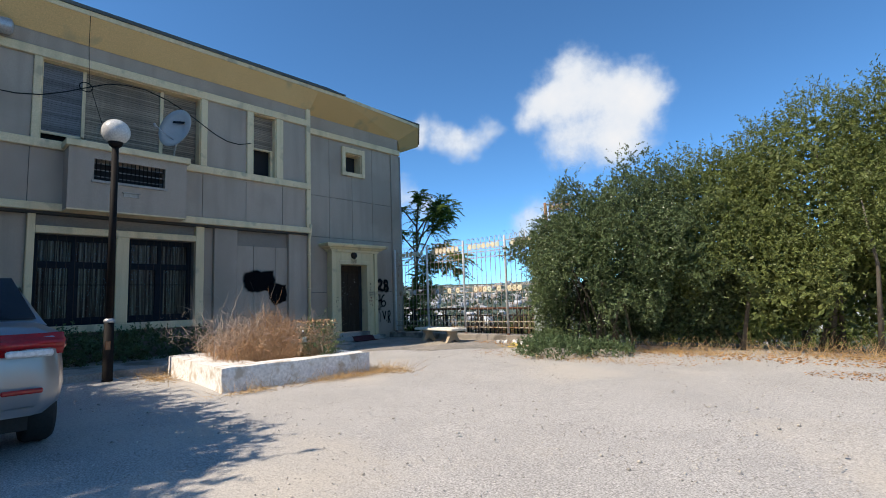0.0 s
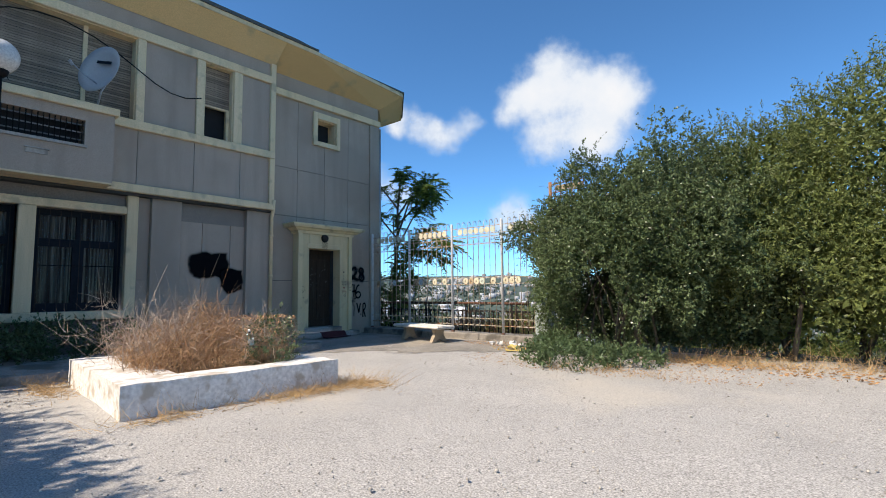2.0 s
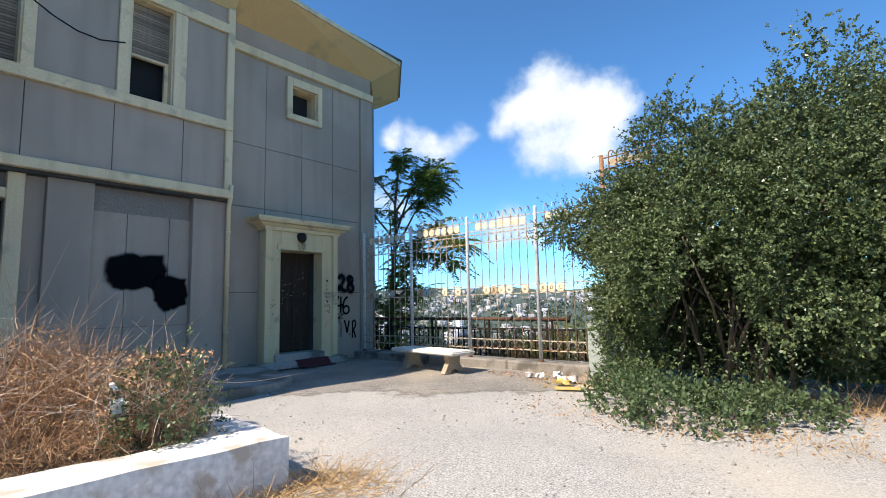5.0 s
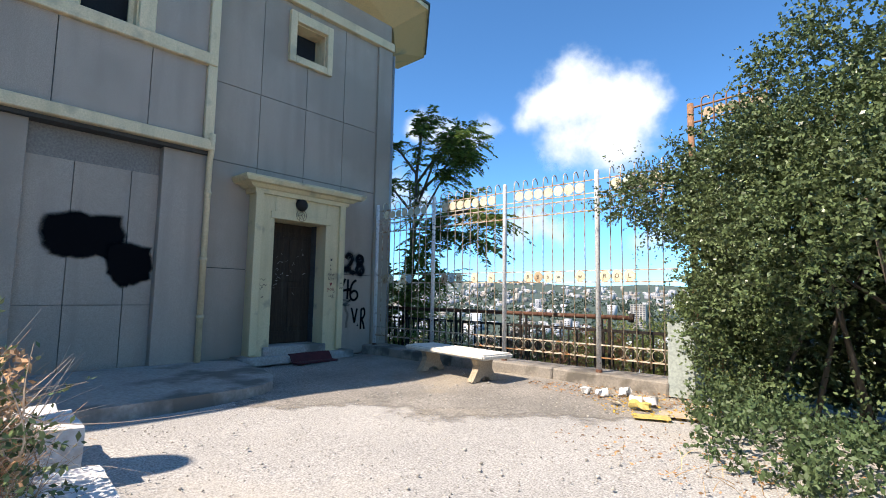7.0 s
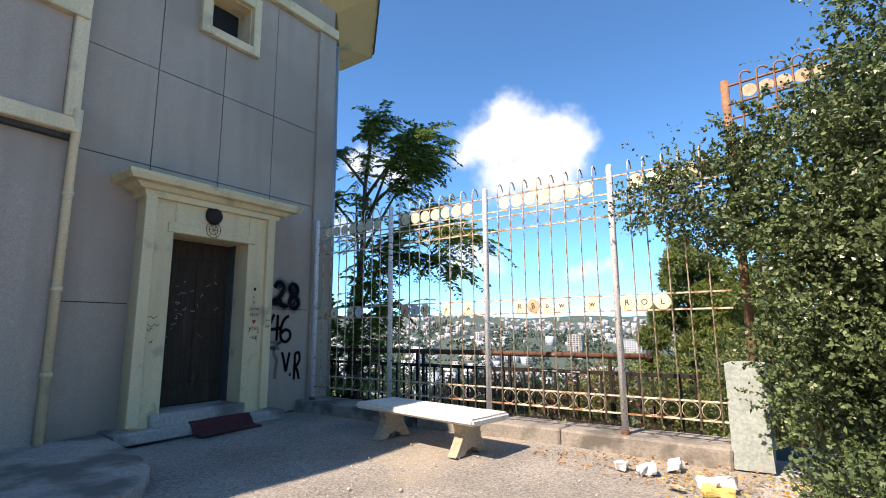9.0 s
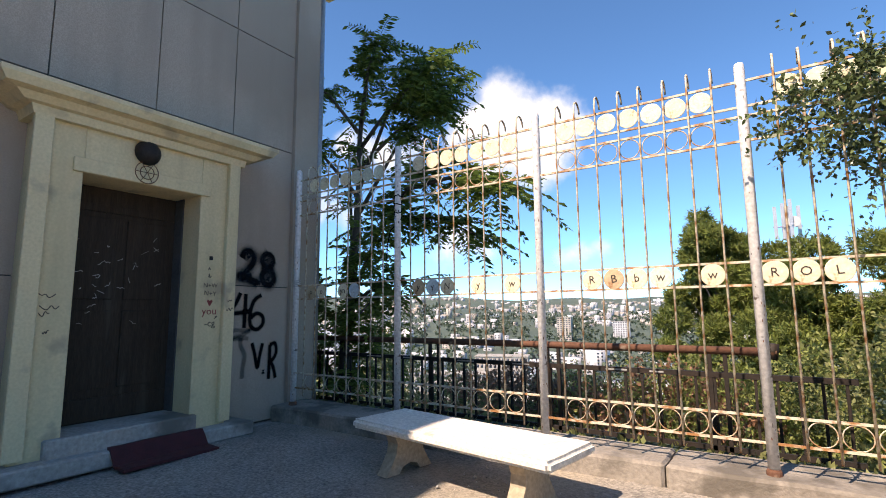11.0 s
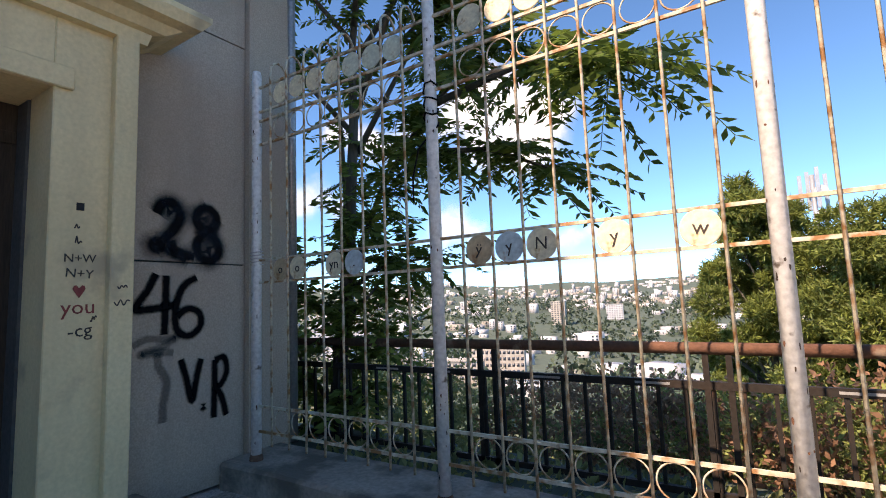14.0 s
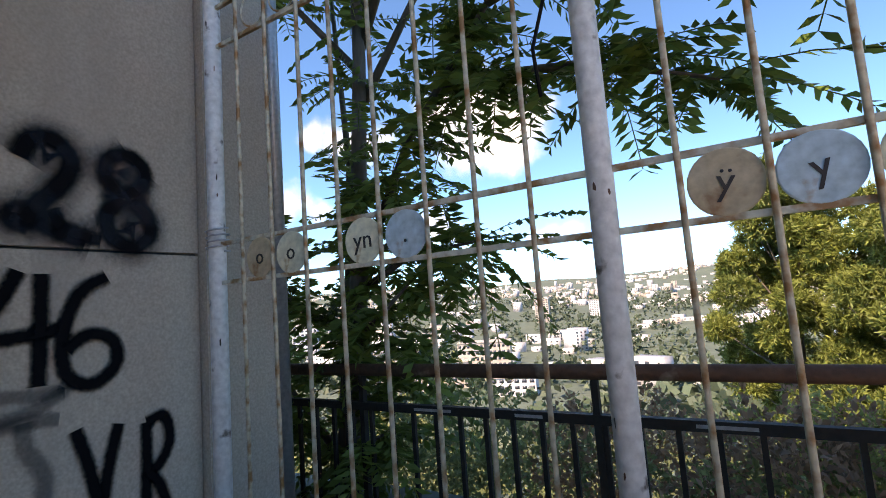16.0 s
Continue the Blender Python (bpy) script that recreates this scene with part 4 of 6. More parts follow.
on_house(part("soffit", bm, "soffit", None, "ochre-yellow sloping soffit"))
bm = bmesh.new()
prism(bm, [(-11.47, -12.3), (-11.47, 8.7), (-11.77, 12.17), (-13.37, 13.70), (-14.4, 13.70), (-14.4, -12.3)], 7.42, 7.52)
on_house(part("fascia", bm, "cream", None, "cream fascia"))
bm = bmesh.new()
prism(bm, [(-11.43, -12.3), (-11.43, 8.72), (-11.62, 8.72), (-11.73, 12.19), (-13.35, 13.75), (-14.4, 13.75), (-14.4, -12.3)], 7.521, 7.565)
prism(bm, [(-11.44, -12.3), (-11.44, 8.1), (-11.52, 8.72), (-13.5, 8.72), (-13.5, -12.3)], 7.566, 7.60)
on_house(part("roof", bm, "roof", None, "flat roof with a weathered dark edge"))

# portal and door
PX_ = -12.06                                  # front of the door surround
hbox("portal", [(XB - 0.32, PX_, 8.60, 8.92, 0.0, 2.78), (XB - 0.32, PX_, 9.935, 10.30, 0.0, 2.78), (XB - 0.32, PX_, 8.92, 9.935, 2.38, 2.78)], "door_cream", "pale yellow door surround", 0.006)
hbox("portal_strip", [(PX_ - 0.001, PX_ + 0.06, 8.55, 8.68, 0.16, 2.78), (PX_ - 0.001, PX_ + 0.06, 10.20, 10.32, 0.16, 2.78)], "door_cream", "", 0.006)
hbox("portal_frame", [(PX_ - 0.001, PX_ + 0.025, 8.84, 10.02, 2.38, 2.50)], "door_cream", "", 0.006)
bm = bmesh.new()
steps_ = ((PX_ + 0.06, 8.54, 10.36, 2.76), (PX_ + 0.07, 8.52, 10.38, 2.83), (PX_ + 0.11, 8.46, 10.44, 2.84), (PX_ + 0.15, 8.40, 10.52, 2.89), (PX_ + 0.22, 8.32, 10.60, 2.905), (PX_ + 0.25, 8.28, 10.65, 2.965), (PX_ + 0.25, 8.28, 10.65, 3.0), (PX_ + 0.20, 8.31, 10.62, 3.015))
rings_ = [[bm.verts.new(p) for p in ((XB - 0.02, y0, z), (x1, y0, z), (x1, y1, z), (XB - 0.02, y1, z))] for x1, y0, y1, z in steps_]
for u, v_ in zip(rings_, rings_[1:]):
    for k in range(4):
        bm.faces.new((u[k], u[(k + 1) % 4], v_[(k + 1) % 4], v_[k]))
bm.faces.new(rings_[0][::-1])
bm.faces.new(rings_[-1])
on_house(part("cornice", bm, "door_cream", None, "moulded cream cornice over the door"))
door = on_house(boxes("door", [(-12.56, -12.50, 8.90, 9.94, 0.27, 2.4)], "wood_door", None, "dark worn wooden door covered in scratched writing"))
boxes("door_panel", [(-12.50, -12.485, 8.99, 9.38, 0.55, 1.25)], "wood_door", door, bevel=0.006)
boxes("door_panel", [(-12.50, -12.485, 9.47, 9.84, 0.55, 1.25)], "wood_door", door, bevel=0.006)
boxes("door_panel", [(-12.50, -12.485, 8.99, 9.38, 1.35, 2.1)], "wood_door", door, bevel=0.006)
boxes("door_panel", [(-12.50, -12.485, 9.47, 9.84, 1.35, 2.1)], "wood_door", door, bevel=0.006)
boxes("door_rail", [(-12.50, -12.48, 8.93, 9.91, 2.15, 2.22)], "wood_door", door, bevel=0.004)
boxes("door_rail", [(-12.50, -12.475, 8.93, 9.91, 0.28, 0.48)], "wood_door", door, bevel=0.004)
for k in range(34):
    y, z, w_, slope_ = random.uniform(8.98, 9.76), random.gauss(1.6, 0.25), random.uniform(0.015, 0.07), random.uniform(-0.012, 0.012)
    pts = [(y + w_ * i / 4 * random.uniform(0.8, 1.2), z + (i - 2) * slope_ + random.uniform(-0.008, 0.008)) for i in range(5)]
    stroke("scratched_mark", pts, random.uniform(0.003, 0.006), -12.474, "paint_white", door)
hbox("doorstep", [(XB - 0.2, -12.0, 8.80, 9.98, 0.0, 0.27)], "concrete", "worn stone door sill", 0.012)
hbox("doorstep", [(XB, -11.88, 8.40, 10.52, 0.0, 0.13)], "concrete", "worn stone doorstep", 0.015)
bm = bmesh.new()
box(bm, -11.93, -11.62, 9.20, 9.98, 0.131, 0.155)
bmesh.ops.subdivide_edges(bm, edges=bm.edges[:], cuts=8, use_grid_fill=True)
for v_ in bm.verts:
    t = max(0.0, v_.co.x + 11.89)
    v_.co.z -= min(t * 1.3, 0.125) if t > 0.0 else 0
    v_.co.z += 0.006 * noise.noise(v_.co * 8)
tagged(part("door_mat", bm, "mat_red"), "dark red door mat hanging over the doorstep", "door mat")
# lamp over the door
lamp = thing("wall_lamp", (PX_, 9.40, 2.67), "rusty round bulkhead lamp with its open wire cage hanging", "wall lamp")
bm = bmesh.new()
lathe(bm, [(0.10, 0.0), (0.115, 0.02), (0.105, 0.05), (0.07, 0.09), (0.03, 0.105)], n=18, axis="x")
part("lamp_body", bm, "rail_black", lamp, "dark rusty lamp body", smooth=True)
for r in (0.10, 0.06):
    bar("cage_ring", [(0.03 + 0.002 * (r < 0.08), r * math.cos(a_ / 18 * 6.2832), -0.185 + r * math.sin(a_ / 18 * 6.2832)) for a_ in range(18)], 0.004, "rust", lamp, n=5, closed=True)
for k in range(3):
    a_ = k * math.pi / 3
    bar("cage_wire", [(0.03, -0.1 * math.cos(a_), -0.185 - 0.1 * math.sin(a_)), (0.036, 0, -0.185), (0.03, 0.1 * math.cos(a_), -0.185 + 0.1 * math.sin(a_))], 0.003, "rust", lamp, n=5)

# sprayed writing on the end wall
graffiti = thing("graffiti", (XB, 10.8, 1.2), "black sprayed numbers and letters on the grey wall", "graffiti")


def spray(pts, w_=0.055, m_="spray", name="sprayed_stroke"):
    w_ *= 1.35
    stroke(name, [(y - 10.8, z - 1.2) for y, z in pts], w_, 0.006 + 0.001 * random.random(), m_, graffiti)


spray([(10.60, 1.83), (10.63, 1.90), (10.70, 1.91), (10.75, 1.85), (10.73, 1.77), (10.66, 1.68), (10.60, 1.60), (10.58, 1.64), (10.64, 1.62), (10.72, 1.58), (10.80, 1.55)], 0.075)
spray([(10.69, 1.66), (10.72, 1.60), (10.80, 1.57), (10.85, 1.56)], 0.06)
spray([(10.94, 1.73), (10.87, 1.80), (10.88, 1.88), (10.95, 1.91), (11.01, 1.86), (11.00, 1.79), (10.93, 1.73), (10.87, 1.66), (10.89, 1.57), (10.97, 1.54), (11.03, 1.60), (11.01, 1.68), (10.94, 1.73)], 0.07)
for halo in ([(10.60, 1.83), (10.66, 1.91), (10.75, 1.86), (10.68, 1.70), (10.56, 1.62), (10.66, 1.60), (10.82, 1.55)], [(10.95, 1.91), (10.87, 1.84), (10.94, 1.73), (10.88, 1.60), (10.97, 1.54), (11.02, 1.64), (10.94, 1.73), (11.01, 1.85)]):
    spray(halo, 0.16, "spray_thin", "overspray")
spray([(10.60, 1.44), (10.55, 1.33), (10.48, 1.22), (10.56, 1.215), (10.68, 1.23), (10.73, 1.24)])
spray([(10.665, 1.43), (10.665, 1.25), (10.66, 1.05)])
spray([(10.87, 1.42), (10.78, 1.36), (10.73, 1.22), (10.74, 1.08), (10.82, 1.03), (10.90, 1.09), (10.89, 1.18), (10.81, 1.21), (10.74, 1.16)])
spray([(10.47, 0.99), (10.55, 1.03), (10.66, 1.02), (10.74, 1.03), (10.66, 0.98), (10.54, 0.95), (10.52, 0.93), (10.62, 0.94), (10.72, 0.93)], 0.05, "spray_thin")
spray([(10.62, 0.94), (10.63, 0.85), (10.68, 0.75), (10.66, 0.60), (10.66, 0.5)], 0.06, "spray_thin")
spray([(10.77, 0.88), (10.81, 0.75), (10.85, 0.60), (10.88, 0.75), (10.91, 0.87)], 0.05)
spray([(10.925, 0.55), (10.93, 0.545), (10.935, 0.55)], 0.055)
spray([(11.01, 0.85), (11.01, 0.68), (11.005, 0.46)], 0.05)
spray([(11.01, 0.85), (11.08, 0.86), (11.10, 0.76), (11.06, 0.68), (11.02, 0.66), (11.06, 0.60), (11.10, 0.46)], 0.05)
# marker writing on the door surround
marks = thing("marker_writing", (PX_ + 0.002, 10.0, 1.5), "small felt-pen words and a red heart on the yellow door surround", "graffiti")
for text, y, z, s, m_ in (("N+W", 10.08, 1.49, 0.062, "paint_dark"), ("N+Y", 10.08, 1.41, 0.066, "paint_dark"), ("you", 10.08, 1.235, 0.105, "paint_red"), ("-cg", 10.09, 1.115, 0.095, "paint_dark")):
    words(text, (0.001, y - 10.0, z - 1.5), s, m_, marks, (90 + random.uniform(-1, 1), random.uniform(-5, 5), 90))
bm = bmesh.new()
bm.faces.new([bm.verts.new((0.002, 0.08 + 0.032 * x_, -0.18 + 0.036 * z_)) for x_, z_ in ((0, -1), (0.55, -0.25), (0.92, 0.35), (0.75, 0.8), (0.4, 0.85), (0, 0.45), (-0.4, 0.85), (-0.75, 0.8), (-0.92, 0.35), (-0.55, -0.25))])
part("drawn_heart", bm, "paint_red", marks, "filled red heart")
for y, z, w_ in ((8.75, 1.36, 0.11), (8.77, 1.27, 0.13), (8.74, 1.22, 0.07), (8.76, 1.08, 0.04), (10.07, 1.59, 0.03), (10.06, 1.66, 0.025), (10.15, 1.17, 0.03), (10.26, 1.34, 0.05), (10.26, 1.26, 0.08)):
    pts = [(y - 10 + w_ * (i / 5 - 0.5), z - 1.5 + random.uniform(-0.02, 0.02)) for i in range(6)]
    stroke("scrawl_bar", pts, 0.007, 0.001 if y < 10.2 else 0.062, "paint_dark", marks)
hbox("keyhole", [(PX_ - 0.001, PX_ + 0.005, 10.055, 10.09, 1.745, 1.785)], "dark")

# unseen wall added south of the yard to cut skylight on facade and ground
sky_blocker = boxes("wall_south", [(-16.0, 10.6, -10.4, -10.0, -0.2, 7.6)], "concrete")
tagged(sky_blocker, "unseen plain wall added to block the low southern sky", "wall", kind="structure")

# ---- dish, cable, duct ----
dish = thing("satellite_dish", (-11.62, 3.95, 4.70), "white satellite dish on a bent arm, standing on the ledge", "satellite dish")
bm = bmesh.new()
lathe(bm, [(0.001, 0.0), (0.14, 0.012), (0.27, 0.045), (0.36, 0.085), (0.362, 0.078), (0.27, 0.035), (0.14, 0.003), (0.001, -0.008)], n=28)
ob = part("reflector", bm, "dish", dish, "", smooth=True)
ob.matrix_basis = pose(0.2, 0.0, 0.62, 80, 12, 24) @ Matrix.Scale(1.28, 4)
lb = boxes("lettering_bar", [(-0.13, 0.15, 0.10, 0.145, 0.05, 0.053)], "frame_dark", ob, "dark mark in place of a brand name")
bar("arm", [(0.0, -0.02, 0.02), (0.02, 0.02, 0.3), (0.12, 0.14, 0.6)], 0.018, "alu", dish)
bar("feed_arm", [(0.14, 0.0, 0.34), (0.3, -0.35, 0.45), (0.34, -0.5, 0.56)], 0.01, "alu", dish)
bar("feed", [(0.34, -0.5, 0.53), (0.36, -0.56, 0.6)], 0.03, "alu", dish)
cable = bar("cable", [(-11.9, -1.0, 5.75), (-11.9, -0.2, 5.6), (-11.9, 0.6, 5.53), (-11.92, 1.1, 5.54), (-11.92, 1.5, 5.62), (-11.93, 1.9, 5.8), (-11.93, 2.3, 6.02), (-11.93, 2.65, 6.2), (-11.93, 3.0, 6.28), (-11.93, 3.4, 6.29), (-11.95, 3.9, 6.17), (-11.9, 4.3, 5.97), (-11.9, 4.7, 5.74), (-11.9, 5.0, 5.57), (-11.9, 5.3, 5.46), (-11.9, 5.6, 5.44), (-11.93, 5.95, 5.55)], 0.012, "black", n=5)
tagged(cable, "sagging black cable strung along the facade", "cable")
coil = bar("cable_coil", [(-11.9, 2.25 + 0.12 * math.cos(a_ / 24 * 12.566), 6.0 + 0.10 * math.sin(a_ / 24 * 12.566)) for a_ in range(25)], 0.01, "black", n=5)
tagged(coil, "coil of black cable hung over the blind", "cable")
wire = bar("cable", [(-11.5, 2.2, 7.42), (-11.62, 2.22, 6.8), (-11.88, 2.3, 6.1), (-11.9, 2.55, 5.3), (-11.9, 2.7, 4.9)], 0.006, "black", n=5)
tagged(wire, "thin dark wire hanging from the eave", "cable")
duct = thing("wall_duct", (-11.9, 0.75, 6.7), "grey metal duct drum under the eave", "duct")
bm = bmesh.new()
lathe(bm, [(0.12, -0.45), (0.16, -0.42), (0.16, 0.22), (0.10, 0.26)], (0.12, 0, 0.1), 14, "y")
part("drum", bm, "alu", duct, smooth=True)
bar("pipe", [(0.05, -0.1, 0), (0.05, -0.1, -0.6), (0.0, -0.15, -3.0)], 0.05, "alu", duct)


# ---- iron fence ----
FY, X0, STEP = 11.17, -12.083, 1.538
PITCH, SET_IN = 0.1685, 0.0145
for k in range(4):
    x = X0 + STEP * k
    post = thing("fence_post", (x, FY, 0.165), "white-painted round iron fence post, chipped and rusting" if k else "white-painted iron post fixed beside the wall", "fence post", "fence posts")
    bm = bmesh.new()
    lathe(bm, [(0.034, -0.02), (0.034, 2.74), (0.028, 2.765), (0.01, 2.775)], n=14)
    part("post", bm, "post_white", post, smooth=True)
    for i in range(26 if k else 8):
        z, w_ = 0.12 + 2.4 * random.random() ** 1.8, random.uniform(0.002, 0.006)
        bm = bmesh.new()
        h_ = random.uniform(0.004, 0.02)
        bm.faces.new([bm.verts.new((w_ * math.cos(a_) * random.uniform(0.6, 1.2), -0.0346, z + h_ * math.sin(a_) * random.uniform(0.6, 1.2))) for a_ in np.linspace(0, 5.4, 7)])
        mk = part("paint_chip", bm, "rust" if i % 2 else "paint_dark", post)
        mk.matrix_basis = pose(0, 0, 0, 0, 0, random.uniform(-75, 75))
    bm = bmesh.new()
    lathe(bm, [(0.046, 0.0), (0.044, 0.025), (0.036, 0.04)], n=14)
    part("post_foot", bm, "rust", post)
RAILS = (2.80, 2.615, 2.545, 2.37, 1.53, 1.373, 0.528, 0.36)


def bar_mesh():
    bm = bmesh.new()
    pts = [(0, 0, 0.28), (0, 0, 2.86)] + [(0, 0.07 - 0.07 * math.cos(a_), 2.88 + 0.085 * math.sin(a_)) for a_ in (0.5, 1.0, 1.5, 2.1, 2.7, 3.1)]
    tube(bm, pts, 0.0078, 6)
    return mesh_from(bm, "bar", "white_iron")


def mesh_from(bm, name, material):
    bmesh.ops.recalc_face_normals(bm, faces=bm.faces[:])
    me = bpy.data.meshes.new(name)
    bm.to_mesh(me)
    bm.free()
    me.materials.append(M[material])
    for f in me.polygons:
        f.use_smooth = True
    return me


BAR = bar_mesh()
bm = bmesh.new()
tube(bm, [(0.0745 * math.cos(k / 22 * 6.28319), 0, 0.0745 * math.sin(k / 22 * 6.28319)) for k in range(22)], 0.0042, 5, closed=True)
RING = mesh_from(bm, "ring", "white_iron")
DISCS = {}
for m_ in ("disc_cream", "disc_green", "disc_blue", "disc_tan"):
    bm = bmesh.new()
    lathe(bm, [(0.074, -0.004), (0.0775, -0.002), (0.0775, 0.002), (0.074, 0.004)], n=26, axis="y")
    DISCS[m_] = mesh_from(bm, "disc", m_)
    for f in DISCS[m_].polygons:
        f.use_smooth = False


def piece(name, data, at, parent, label="", turn=0):
    ob = new(name, data)
    ob.parent = parent
    ob.matrix_basis = pose(*at, 0, turn, 0)
    if label:
        tagged(ob, label)
    return ob


LETTERS = {0: {1: ("o", "disc_tan"), 2: ("o", "disc_cream"), 4: ("yn", "disc_cream"), 5: (".", "disc_blue")},
           1: {1: ("\u00ff", "disc_tan"), 2: ("y", "disc_blue"), 3: ("N", "disc_cream"), 5: ("y", "disc_cream"), 7: ("w", "disc_cream")},
           2: {2: ("R", "disc_cream"), 3: ("B", "disc_tan"), 4: ("b", "disc_cream"), 5: ("w", "disc_green"), 7: ("w", "disc_cream")},
           3: {0: ("R", "disc_cream"), 1: ("O", "disc_cream"), 2: ("L", "disc_cream")}}
for k in range(4):
    xa = X0 + STEP * k
    last = 8 if k < 3 else 5
    xb = xa + STEP if k < 3 else -6.42
    bay = thing("iron_fence", (xa, FY, 0.165), "white iron fence with hooked bars, rings and lettered tin discs", "fence", "fence bays")
    dz = -0.165
    for z in RAILS:
        bm = bmesh.new()
        box(bm, 0.02, xb - xa - 0.02, -0.007, 0.007, z + dz - 0.008, z + dz + 0.008)
        part("rail", bm, "white_iron", bay)
    for i in range(1, last + 1):
        piece("bar", BAR, (SET_IN + i * PITCH + random.uniform(-0.004, 0.004), -0.016, dz), bay, turn=random.uniform(-0.25, 0.25))
    for i in range(1, last):
        x = SET_IN + (i + 0.5) * PITCH
        piece("disc", DISCS[random.choice(("disc_cream", "disc_cream", "disc_green", "disc_cream"))], (x, 0, 2.7075 + dz), bay, turn=random.uniform(0, 360))
        piece("ring", RING, (x, 0, 2.4575 + dz), bay)
        piece("ring", RING, (x, 0, 0.444 + dz), bay)
    for i, (text, m_) in LETTERS[k].items():
        d = piece("disc", DISCS[m_], (SET_IN + (i + 0.5) * PITCH, -0.004, 1.4515 + dz), bay)
        words(text, (0, -0.0055, 0.0), 0.085, "paint_dark", d, (90, random.uniform(-12, 12), 0), "letter")
tie = bar("wire_tie", [(-12.08 + 0.045 * math.cos(a_ * 1.1) * (1 + 0.2 * (a_ % 3)), FY + 0.045 * math.sin(a_ * 1.1), 1.50 + a_ * 0.004) for a_ in range(24)], 0.004, "alu", n=4)
tagged(tie, "twisted wire tied round the fence post", "wire")
xa = X0 + STEP
loops = [(xa + 0.042 * math.cos(a_ * 0.9), FY + 0.042 * math.sin(a_ * 0.9), 2.16 + a_ * 0.012 + 0.02 * math.sin(a_ * 1.7)) for a_ in range(26)]
tail = [(xa - 0.08, FY - 0.02, 2.05), (xa - 0.14, FY, 1.9), (xa - 0.12, FY - 0.03, 1.75)]
tagged(bar("cable", tail[::-1] + loops, 0.0055, "black", n=5), "thin black cable wound round the fence post", "cable")

# pier and the tall rusty panel in the hedge
pier = thing("gate_pier", (-6.38, 11.25, 0), "whitewashed pale green masonry pier half hidden by the hedge", "pier")
bm = bmesh.new()
box(bm, -0.17, 0.13, -0.19, 0.19, 0, 0.88)
bmesh.ops.subdivide_edges(bm, edges=bm.edges[:], cuts=5, use_grid_fill=True)
roughen(bm, 0.01, 5)
part("shaft", bm, "pier", pier)
gate = thing("tall_gate_panel", (-6.35, 11.57, 0), "tall rusty orange iron gate leaf rising out of the hedge", "gate")
bar("gate_post", [(0, 0, 0), (0, 0, 3.72)], 0.04, "orange_rust", gate, n=10)
for z in (3.66, 3.46, 3.30, 2.0):
    bar("gate_rail", [(0, 0, z), (0.95, -0.1, z + 0.02)], 0.013, "orange_rust", gate, n=6)
for i in range(6):
    x = 0.14 + i * 0.145
    bar("gate_bar", [(x, -0.015 - x * 0.1, 0.1), (x, -0.015 - x * 0.1, 3.7)] + [(x + 0.05 - 0.05 * math.cos(a_), -0.015 - x * 0.1, 3.72 + 0.05 * math.sin(a_)) for a_ in (0.6, 1.3, 2.0, 2.8)], 0.01, "orange_rust", gate, n=6)
for i in range(5):
    bm = bmesh.new()
    lathe(bm, [(0.068, -0.003), (0.068, 0.003)], (0.21 + i * 0.145, -0.02 - i * 0.015, 3.56), 20, "y")
    part("disc", bm, "disc_tan", gate)

# ---- railing behind the fence ----
railing = thing("guard_rail", (-10.3, 12.24, 0), "guard rail of a rusty brown pipe over a black iron balustrade", "railing")
RX0, RX1 = -2.9, 3.4
bar("hand_rail", [(RX0, 0, 0.86), (0, 0, 0.865), (2.9, 0, 0.86)], 0.036, "rust", railing, n=12, label="thick rusty pipe")
boxes("rail", [(RX0, RX1, -0.02, 0.02, 0.63, 0.675)], "rail_black", railing)
boxes("rail", [(RX0, RX1, -0.018, 0.018, 0.02, 0.06)], "rail_black", railing)
for i in range(42):
    x = RX0 + 0.08 + i * 0.15
    boxes("baluster", [(x - 0.011, x + 0.011, -0.011, 0.011, 0.06, 0.63)], "rail_black", railing)
for i, x in enumerate((-2.1, -1.98, -0.6, -0.48, 0.9, 1.02, 2.4, 2.52)):
    boxes("rail_post", [(x - 0.016, x + 0.016, -0.018, 0.018, -0.4, 0.83)], "rail_black", railing)
for x in (-1.6, -1.0, -0.2, 0.5, 1.5, 1.9):
    boxes("writing_bar", [(x, x + random.uniform(0.12, 0.26), -0.0215, -0.0205, 0.645, 0.66)], "paint_white", railing, "faint white scrawl")
bar("bracket", [(2.86, 0, 0.8), (2.88, 0, 0.93)], 0.042, "rail_black", railing)

